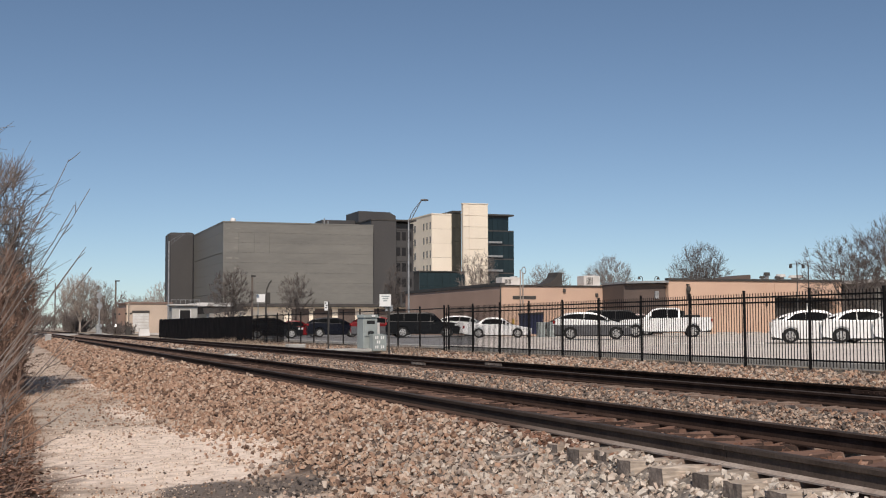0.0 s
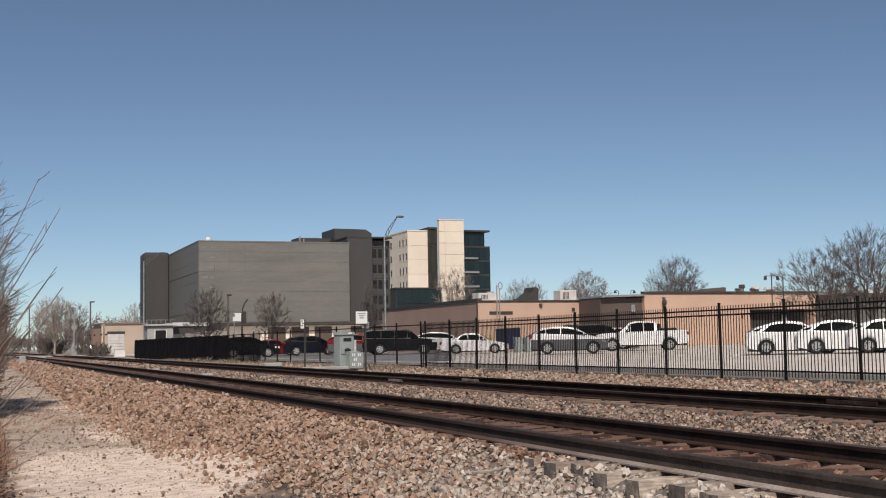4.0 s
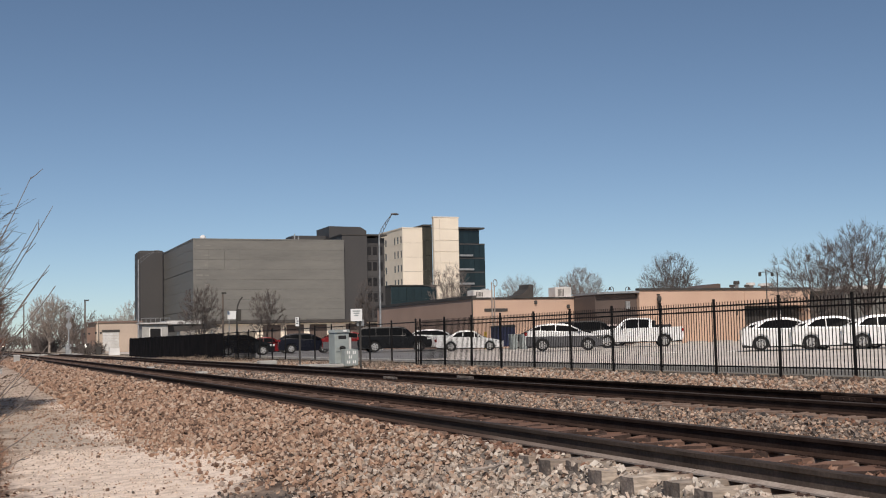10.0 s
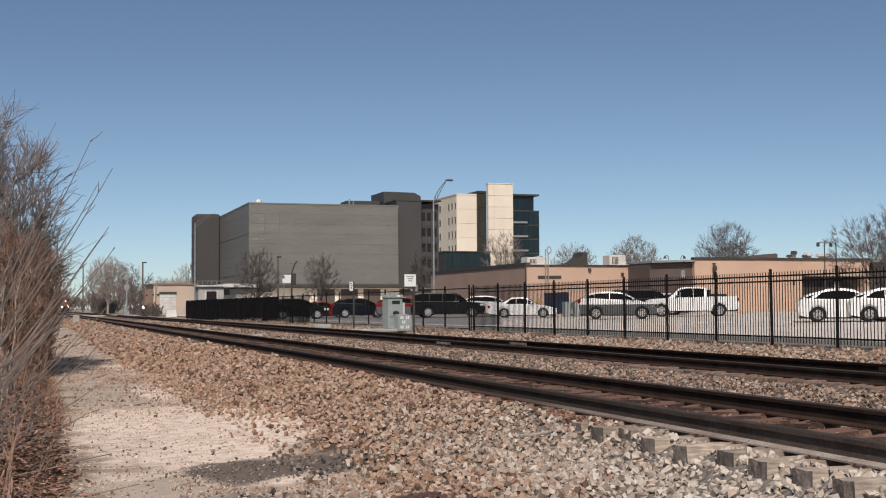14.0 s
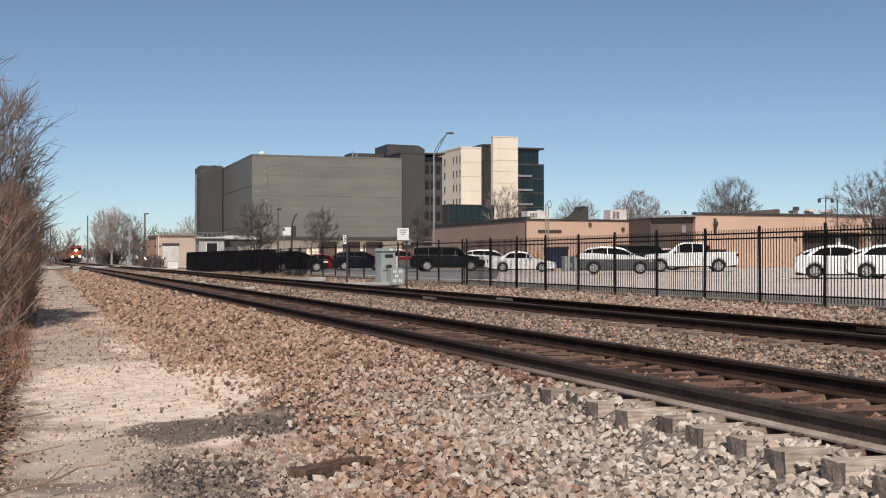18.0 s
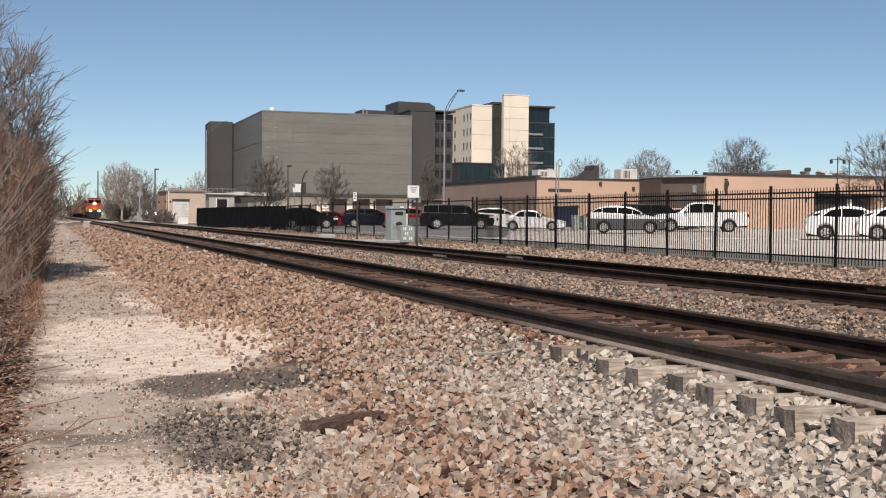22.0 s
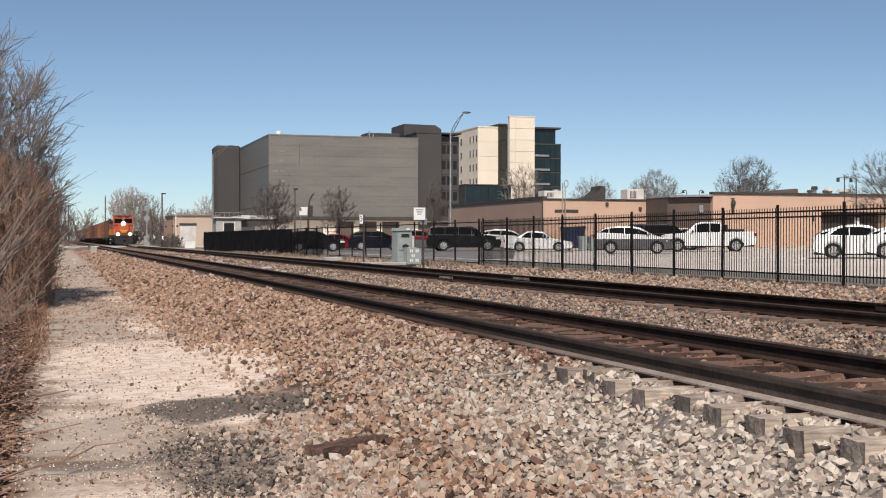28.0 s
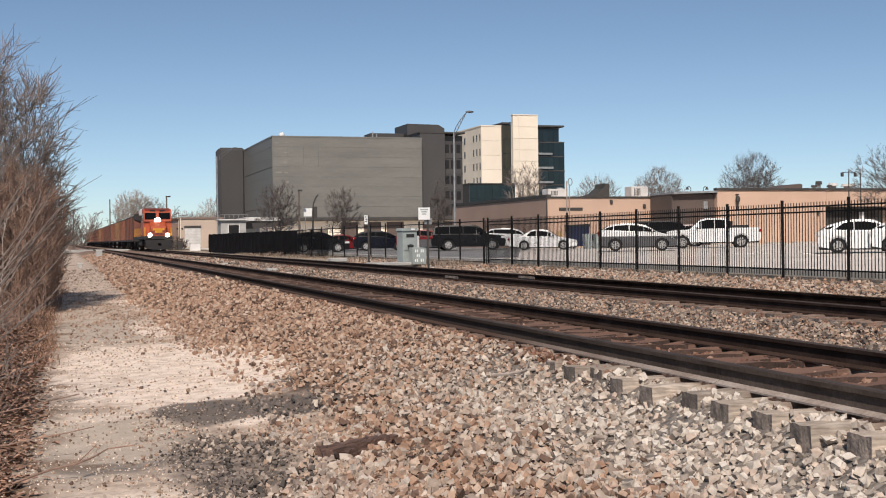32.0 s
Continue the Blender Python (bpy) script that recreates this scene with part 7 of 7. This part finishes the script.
def dry_grass():
    """Tufts of straw and fallen leaves at the foot of the brush, and sparse tufts along the fences."""
    rnd = random.Random(70)
    verts, faces = [], []

    def tuft(x, y, n, tall, spread_):
        z = bed(x, y) - 0.01
        for _ in range(n):
            a, h = rnd.uniform(0, math.tau), tall * rnd.uniform(0.4, 1.0)
            fx, fy = x + rnd.gauss(0, spread_), y + rnd.gauss(0, spread_)
            lx, ly = math.cos(a) * h * rnd.uniform(0.5, 1.8), math.sin(a) * h * rnd.uniform(0.5, 1.8)
            w = 0.004 + 0.0004 * y * 0.3
            px, py = -math.sin(a) * w, math.cos(a) * w
            o = len(verts)
            verts.extend([(fx - px, fy - py, z), (fx + px, fy + py, z), (fx + lx * 0.45 + px * 0.7, fy + ly * 0.45 + py * 0.7, z + h * 0.65),
                          (fx + lx * 0.45 - px * 0.7, fy + ly * 0.45 - py * 0.7, z + h * 0.65), (fx + lx, fy + ly, z + h * 0.85)])
            faces.append((o, o + 1, o + 2, o + 3))
            faces.append((o + 3, o + 2, o + 4))

    for _ in range(1250):
        y = rnd.uniform(14.0, 32)
        tuft(-0.36 - abs(rnd.gauss(0, 0.42)) - max(0.0, 17 - y) * 0.08, y, 16, 0.23, 0.14)
    for _ in range(210):
        tuft(rnd.uniform(-2.4, -0.45), rnd.uniform(6, 15), 9, 0.16, 0.12)
    for _ in range(200):
        tuft(rnd.uniform(-2.0, 0.0), rnd.uniform(30, 75), 12, 0.3, 0.2)
    straw = (verts, faces)
    verts, faces = [], []
    for _ in range(520):
        y = rnd.uniform(14, 100)
        x = 16.44 - 0.026 * (y - 22.6) + rnd.gauss(-0.25, 0.3)
        tuft(x, y, 7, 0.16 if y < 45 else 0.3, 0.12)
    for _ in range(26):
        tuft(rnd.gauss(14.5, 0.5), rnd.uniform(44, 52), 22, 0.4, 0.15)
    for _ in range(36):
        y = rnd.uniform(46, 92)
        tuft(16.44 - 0.026 * (y - 22.6) - rnd.uniform(0.2, 0.7), y, 14, rnd.uniform(0.2, 0.6), 0.2)
    for name, (vs, fs), mat, label, kind in (("dry_grass", straw, "straw", "dry straw tufts and fallen leaves along the brush", "dry grass"), ("dead_weeds", (verts, faces), "weed", "grey brown dead weeds along the fences", "weeds")):
        me = bpy.data.meshes.new(name)
        me.from_pydata(vs, [], fs)
        me.materials.append(MAT[mat])
        tagged(new(name, me), label, kind, kind="stuff")


dry_grass()


def leaf_litter():
    """Curled brown leaves that lie thick under the brush."""
    rnd = random.Random(71)
    verts, faces = [], []
    for _ in range(15000):
        x, y = -0.32 - 2.1 * rnd.random() ** 1.3 + rnd.gauss(0, 0.1), rnd.uniform(5.0, 21.0)
        z = bed(x, y) + rnd.uniform(0, 0.07 if y < 11 else 0.26) * min(1.0, max(0.1, -x - 0.2) / 0.4)
        a, s = rnd.uniform(0, math.tau), rnd.uniform(0.02, 0.045)
        c, d = math.cos(a) * s, math.sin(a) * s
        t = rnd.uniform(-0.6, 0.9) * s
        o = len(verts)
        verts.extend([(x - c, y - d, z), (x + d * 0.6, y - c * 0.6, z + t), (x + c, y + d, z + 0.3 * s), (x - d * 0.6, y + c * 0.6, z + abs(t))])
        faces.append((o, o + 1, o + 2))
        faces.append((o, o + 2, o + 3))
    me = bpy.data.meshes.new("leaf_litter")
    me.from_pydata(verts, [], faces)
    me.materials.append(MAT["leaf"])
    tagged(new("leaf_litter", me), "curled red brown dead leaves under the brush", "dead leaves", kind="stuff")


leaf_litter()


def dead_wood():
    for x, y, turn, ln, r, tone in ((-0.35, 7.9, 20, 0.8, 0.009, "twig_red"), (-0.45, 6.5, -52, 0.9, 0.01, "twig_red"), (-1.0, 9.0, 8, 1.2, 0.008, "twig_red"),
                                    (-1.1, 10.6, 30, 1.4, 0.009, "twig_red"), (3.5, 9.75, 22, 0.8, 0.016, "bark_pale")):
        s = thing("stick", pose(x, y, bed(x, y) + (0.03 if x < 2 else 0.11), 0, 0, turn), "dry fallen branch on the ground", "branch", "fallen branches")
        rnd = random.Random(int(x * 100))
        pts = [Vector((ln * k / 6, rnd.gauss(0, 0.03), 0.02 + 0.05 * k * (0.5 if r < 0.013 else 0.1))) for k in range(7)]
        me = tubes("wood", [(pts, [r * (1 - 0.08 * k) for k in range(7)]), ([pts[3], pts[3] + Vector((0.2, 0.16, 0.08))], [r * 0.6, r * 0.3])], lambda q: 6)
        me.materials.append(MAT[tone])
        part("wood", me, None, s)
    x, y = 1.88, 7.98
    b = thing("broken_tie", pose(x, y, bed(x, y) + 0.03, 4, -3, 24), "split dark piece of old timber lying on ballast", "timber")
    rnd = random.Random(5)
    for ln, off, z0, z1, y0, y1 in ((0.50, 0.0, -0.06, 0.015, -0.085, -0.02), (0.58, 0.02, -0.06, 0.045, -0.03, 0.03), (0.44, -0.05, -0.06, 0.055, 0.025, 0.085), (0.26, 0.12, 0.01, 0.065, -0.05, 0.02), (0.2, -0.16, -0.04, 0.04, -0.1, -0.05)):
        bm = bmesh.new()
        bmesh.ops.create_cube(bm, size=1.0, matrix=Matrix.Translation((off, (y0 + y1) / 2, (z0 + z1) / 2)) @ Matrix.Diagonal((ln, y1 - y0, z1 - z0, 1)))
        bmesh.ops.subdivide_edges(bm, edges=[e for e in bm.edges if abs(e.verts[0].co.x - e.verts[1].co.x) > 0.15], cuts=9)
        for v in bm.verts:
            end = abs(v.co.x - off) / (ln / 2)
            v.co += Vector((rnd.uniform(-0.05, 0.05) if end > 0.9 else rnd.uniform(-0.01, 0.01), rnd.uniform(-0.012, 0.012), rnd.uniform(-0.014, 0.01)))
        part("splinter", bm, "old_wood", b)


MAT["old_wood"] = surf("old_split_timber", (0.17, 0.10, 0.074), (0.06, 0.036, 0.028), rough=0.95, coarse=8, fine=60, vary=0.3, bump=0.8, stretch=(0.2, 2, 2))
dead_wood()

# ---- ballast ----
def stones(name, spots, sizes, mat, label, seed):
    """Broken stones at the given places, each a squashed, turned, jagged lump, in one mesh."""
    rng = np.random.default_rng(seed)
    cube = np.array([(a, b, c) for a in (-1, 1) for b in (-1, 1) for c in (-1, 1)], float) * 0.7
    tri = np.array([(0, 1, 3), (0, 3, 2), (4, 6, 7), (4, 7, 5), (0, 4, 5), (0, 5, 1), (2, 3, 7), (2, 7, 6), (0, 2, 6), (0, 6, 4), (1, 5, 7), (1, 7, 3)])
    n = len(spots)
    # Wedges, blunt pyramids and blocks, so that broken faces meet at sharp edges.
    pinch = np.array([(1, 1), (0.2, 0.9), (0.4, 0.35), (0.75, 0.25)])[rng.integers(0, 4, n)]
    shape = np.repeat(cube[None], n, 0)
    upper = cube[:, 2] > 0
    shape[:, upper, 0] *= pinch[:, :1]
    shape[:, upper, 1] *= pinch[:, 1:]
    shape = (shape + rng.uniform(-0.3, 0.3, (n, 8, 3))) * rng.uniform((0.9, 0.75, 0.66), (1.35, 1.12, 1.0), (n, 3))[:, None]
    q = rng.normal(size=(n, 4))
    q /= np.linalg.norm(q, axis=1)[:, None]
    w, x, y, z = q.T
    rot = np.stack([1 - 2 * (y * y + z * z), 2 * (x * y - z * w), 2 * (x * z + y * w), 2 * (x * y + z * w), 1 - 2 * (x * x + z * z), 2 * (y * z - x * w),
                    2 * (x * z - y * w), 2 * (y * z + x * w), 1 - 2 * (x * x + y * y)], 1).reshape(n, 3, 3)
    v = np.einsum("nij,nkj->nki", rot, shape) * np.asarray(sizes)[:, None, None] + np.asarray(spots)[:, None]
    f = (tri[None] + 8 * np.arange(n)[:, None, None]).reshape(-1, 3)
    me = bpy.data.meshes.new(name)
    me.vertices.add(n * 8)
    me.vertices.foreach_set("co", v.reshape(-1).astype(np.float32))
    me.loops.add(f.size)
    me.loops.foreach_set("vertex_index", f.reshape(-1).astype(np.int32))
    me.polygons.add(len(f))
    me.polygons.foreach_set("loop_start", np.arange(0, f.size, 3, dtype=np.int32))
    me.polygons.foreach_set("loop_total", np.full(len(f), 3, dtype=np.int32))
    me.update(calc_edges=True)
    me.shade_flat()
    me.materials.append(mat)
    tagged(new(name, me), label, "ballast", kind="stuff")


BROWN = stone_mat("brown_ballast", ((0.36, 0.228, 0.156), (0.405, 0.284, 0.205), (0.285, 0.172, 0.114), (0.38, 0.245, 0.168), (0.465, 0.35, 0.268), (0.14, 0.087, 0.062)))
PALE_STONE = stone_mat("pale_ballast", ((0.43, 0.345, 0.275), (0.47, 0.39, 0.32), (0.36, 0.28, 0.22), (0.42, 0.305, 0.235), (0.28, 0.22, 0.18), (0.50, 0.43, 0.36)))


GREY_STONE = stone_mat("fresh_grey_ballast", ((0.53, 0.455, 0.38), (0.56, 0.495, 0.42), (0.46, 0.39, 0.325), (0.50, 0.40, 0.325), (0.33, 0.28, 0.235), (0.58, 0.52, 0.45)))


def ballast():
    rng = np.random.default_rng(3)
    lots = []
    fields = ((0.9, 4.42, 4.6, 9.5, 510, 0.0258), (1.5, 4.42, 9.5, 14.0, 520, 0.0255), (1.6, 4.1, 14.0, 22, 440, 0.0275), (1.6, 4.1, 22, 34, 290, 0.038), (1.7, 4.0, 34, 52, 150, 0.048), (1.5, 4.4, -3, 4.6, 160, 0.027), (6.5, 9.3, -3, 6, 120, 0.03),
              (4.1, 6.5, 4.6, 16, 420, 0.026), (4.1, 6.5, 16, 34, 260, 0.030), (6.5, 9.4, 6, 20, 520, 0.0235), (6.5, 9.4, 20, 40, 270, 0.031),
              (9.4, 11.8, 9, 30, 360, 0.027), (11.8, 15.6, 11, 34, 190, 0.034), (11.8, 15.4, 34, 60, 80, 0.042), (1.9, 4.0, 52, 66, 90, 0.05), (2.1, 4.0, 66, 84, 45, 0.06), (2.1, 4.0, 84, 130, 26, 0.075), (6.5, 9.4, 62, 110, 36, 0.065), (6.5, 9.4, 40, 62, 90, 0.045),
              (-0.5, 1.9, 4.6, 18, 700, 0.011), (0.1, 1.9, 18, 36, 420, 0.016), (0.7, 1.9, 5, 9.4, 900, 0.017), (0.5, 2.2, 6.8, 10.7, 520, 0.013))
    for x0, x1, y0, y1, per, size in fields:
        n = int((x1 - x0) * (y1 - y0) * per)
        xs, ys = rng.uniform(x0, x1, n), rng.uniform(y0, y1, n)
        lots.append(np.stack([xs, ys, size * rng.uniform(0.55, 1.35, n)], 1))
    p = np.concatenate(lots)
    x, y, s = p.T
    rails = (TRACK_1 - GAUGE / 2, TRACK_1 + GAUGE / 2, TRACK_2 - GAUGE / 2, TRACK_2 + GAUGE / 2)
    clear = np.ones(len(p), bool)
    for r in rails:
        clear &= (x - r > 0.15) | (x - r < -0.19)
    # Where the stones end and the path begins, which bulges out round the pale sand.
    edge = np.interp(y, (5, 6.2, 7.2, 8.6, 10, 11.8, 14, 17, 20, 30), (0.85, 0.95, 1.3, 1.75, 2.15, 2.3, 2.45, 2.1, 1.8, 1.75)) + 0.3 * np.array([noise.noise((a * 0.8, b * 0.5, 3)) for a, b in zip(x, y)])
    sandy = (y > 11.5) & (y < 18.2)
    strewn = np.where(sandy, 0.03 + 0.3 * np.clip((x - edge + 0.9) / 0.9, 0, 1) ** 2, np.where((y < 10.8) & (x > 0.5), 0.36, np.where(x > 0.9, 0.2, 0.12)))
    clear &= (x > edge) | (rng.random(len(p)) < strewn)
    # The ties near by lie bare on top.
    for at, end in NEAR_TIES:
        clear &= ~((np.abs(y - at) < 0.1) & (x > end - 0.03) & (x < 4.45)) | (rng.random(len(p)) < 0.1)
    p = p[clear]
    x, y, s = p.T
    z = np.array([bed(a, b) for a, b in zip(x, y)]) + s * rng.uniform(-0.7, 1.35, len(p))
    z = np.where((x > 4.0) & (x < 4.42) & (y < 9.6), z - 0.004, z)
    rusty = (x > 4.08) & (x < 4.4) & (y > 9.6 + 0.6 * rng.standard_normal(len(p)))
    in_bed = rusty | ((np.abs(x - TRACK_1) < 0.75) | (np.abs(x - TRACK_2) < 1.25))
    z = np.where(in_bed & ~rusty, -0.20 + s * rng.uniform(-0.8, 0.8, len(p)), z)
    z = np.where((x > 4.02) & (x < 4.42) & (s < 0.024) & (rng.random(len(p)) < np.where(y > 9.5, 0.4, 0.08)), np.maximum(z, -0.14 + 0.2 * s), z)
    fresh = (x > 2.5 + 0.45 * rng.standard_normal(len(p))) & (x < 4.6) & (y < 11.5 + 1.5 * rng.standard_normal(len(p)))
    fresh |= (x < 1.8) & (rng.random(len(p)) < np.where(y < 10.8, 0.7, 0.15))
    fresh |= (x > 12.2) & (rng.random(len(p)) < 0.25)
    fresh |= (x > 6.4) & (x < 12.2) & (rng.random(len(p)) < 0.07)
    fresh |= (x > 0.5) & (x < 2.1) & (y > 6.5) & (y < 10.8) & (rng.random(len(p)) < 0.45)
    blob = np.minimum(((x - 1.5) / 0.82) ** 2 + ((y - 10.65) / 0.75) ** 2, ((x - 1.04) / 0.48) ** 2 + ((y - 8.15) / 1.3) ** 2)
    cinder = (blob < 1.15 + 0.3 * rng.standard_normal(len(p))) & (x < 2.4) & (y < 12) & (rng.random(len(p)) < np.where(x < edge[clear], 0.93, 0.6))
    spots = np.stack([x, y, z], 1)
    stones("cinder_stones", spots[cinder], s[cinder] * 0.75, COAL, "dark grey cinders and gravel on the path", 15)
    fresh &= ~cinder
    spots, s, fresh = spots[~cinder], s[~cinder], fresh[~cinder]
    bed_stone = in_bed[~cinder]
    stones("rusted_ballast_stones", spots[bed_stone], s[bed_stone], RUSTED, "rust stained ballast stones between the rails", 16)
    spots, s, fresh = spots[~bed_stone], s[~bed_stone], fresh[~bed_stone]
    old = ~fresh & (spots[:, 0] > 6.4) & (rng.random(len(s)) < np.where(spots[:, 0] < 12, 0.62, 0.4))
    stones("dull_ballast_stones", spots[old], s[old], CINDER, "dull grey ballast stones between the tracks", 18)
    spots, s, fresh = spots[~old], s[~old], fresh[~old]
    stones("ballast_stones", spots[~fresh], s[~fresh], BROWN, "loose pinkish brown ballast stones beside the rails", 11)
    clean = fresh & (spots[:, 0] > 3.15 + 0.25 * rng.standard_normal(len(s))) & (spots[:, 0] < 4.6) & (spots[:, 1] < 9.2 + rng.standard_normal(len(s)))
    stones("clean_ballast_stones", spots[clean], s[clean], GREY_STONE, "clean pale grey crushed stones heaped at the tie ends", 19)
    fresh &= ~clean
    stones("pale_ballast_stones", spots[fresh], s[fresh], PALE_STONE, "loose pale grey ballast stones by the tie ends", 12)

    # Clods and rubble along the fence's foot.
    n = 520
    y = rng.uniform(13, 75, n)
    x = 16.44 - 0.026 * (y - 22.6) + rng.normal(-0.35, 0.3, n)
    s = rng.uniform(0.025, 0.065, n) * np.where(rng.random(n) < 0.12, 1.6, 1.0)
    spots = np.stack([x, y, np.array([bed(a, b) for a, b in zip(x, y)]) + 0.2 * s], 1)
    stones("fence_rubble", spots, s, BROWN, "clods and rubble along the foot of the fences", 17)
    # Dark leaf bits and cinders strewn over the sandy path.
    n = 3400
    x, y = rng.uniform(-0.5, 2.5, n), 4.6 + 66 * rng.random(n) ** 1.7
    s = rng.uniform(0.003, 0.0075, n) * (1 + y / 20) * np.where(rng.random(n) < 0.08, 2.2, 1.0)
    spots = np.stack([x, y, np.array([bed(a, b) for a, b in zip(x, y)]) + 0.2 * s], 1)
    stones("path_litter", spots, s, LITTER, "dark leaf bits and cinders strewn on the sandy path", 13)


    # Fine grit on the sand.
    n = 30000
    x, y = rng.uniform(-0.55, 2.3, n), 4.7 + 14.5 * rng.random(n) ** 1.6
    keep = (rng.random(n) < np.where((y > 7.3) & (y < 11.5), 0.4, np.where(y < 11.5, 1.0, 0.55))) & ((x < 1.0) | (y > 11.5))
    x, y = x[keep], y[keep]
    s = rng.uniform(0.0025, 0.0068, len(x)) * (0.75 + y / 25)
    spots = np.stack([x, y, np.array([bed(a, b) for a, b in zip(x, y)]) + 0.1 * s], 1)
    stones("sand_grit", spots, s, GRIT, "pale sandy grit strewn on the path", 21)


GRIT = stone_mat("pale_grit", ((0.74, 0.61, 0.495), (0.84, 0.71, 0.59), (0.50, 0.39, 0.30), (0.62, 0.495, 0.39), (0.27, 0.20, 0.15)))
COAL = stone_mat("dark_cinder", ((0.10, 0.083, 0.071), (0.15, 0.123, 0.105), (0.065, 0.054, 0.047), (0.21, 0.17, 0.14), (0.33, 0.265, 0.215)))
RUSTED = stone_mat("rust_stained_ballast", ((0.20, 0.10, 0.064), (0.25, 0.138, 0.09), (0.135, 0.067, 0.042), (0.30, 0.185, 0.132), (0.10, 0.054, 0.037)))
CINDER = stone_mat("grey_cinder", ((0.15, 0.118, 0.097), (0.20, 0.16, 0.132), (0.10, 0.08, 0.067), (0.27, 0.215, 0.175), (0.34, 0.27, 0.215)))
LITTER = stone_mat("dark_litter", ((0.13, 0.085, 0.06), (0.20, 0.14, 0.10), (0.09, 0.07, 0.055), (0.28, 0.20, 0.14), (0.36, 0.28, 0.20)))
ballast()


# ---- what moves ----
def fly():
    """A small dark insect that crosses before the lens."""
    f = thing("insect", pose(-1.6, 1.2, 1.2), "small dark flying insect", "insect")
    bm = bmesh.new()
    ball(bm, (0, 0, 0), 0.0017, (1.5, 0.8, 0.75), 1)
    part("body", bm, "trim", f)
    bm = bmesh.new()
    ball(bm, (0.0028, 0, 0.0002), 0.001, (1, 1, 1), 1)
    part("head", bm, "trim", f)
    for s in (-1, 1):
        bm = bmesh.new()
        ball(bm, (-0.001, s * 0.0018, 0.0014), 0.0018, (0.9, 0.6, 0.12), 1)
        part("wing", bm, "galv", f)
    return f


def motions():
    for ob, back in TRAIN:
        walk(ob, [(t, pose(TRACK_2, 138 + back + 15.3 * (32 - t), 0.01)) for t in (0, 8, 16, 24, 32)])
    walk(fly(), INSECT)


INSECT = [(0, pose(-2.4, 0.6, 1.2)), (8.6, pose(-1.6, 1.1, 1.2)), (8.9, pose(-0.85, 1.26, 1.0)), (9.0, pose(-0.463, 1.281, 1.03)), (9.1, pose(-0.42, 1.2, 1.66)), (9.5, pose(-0.9, 0.2, 2.2)), (32, pose(-3, -1.5, 2.4))]
motions()
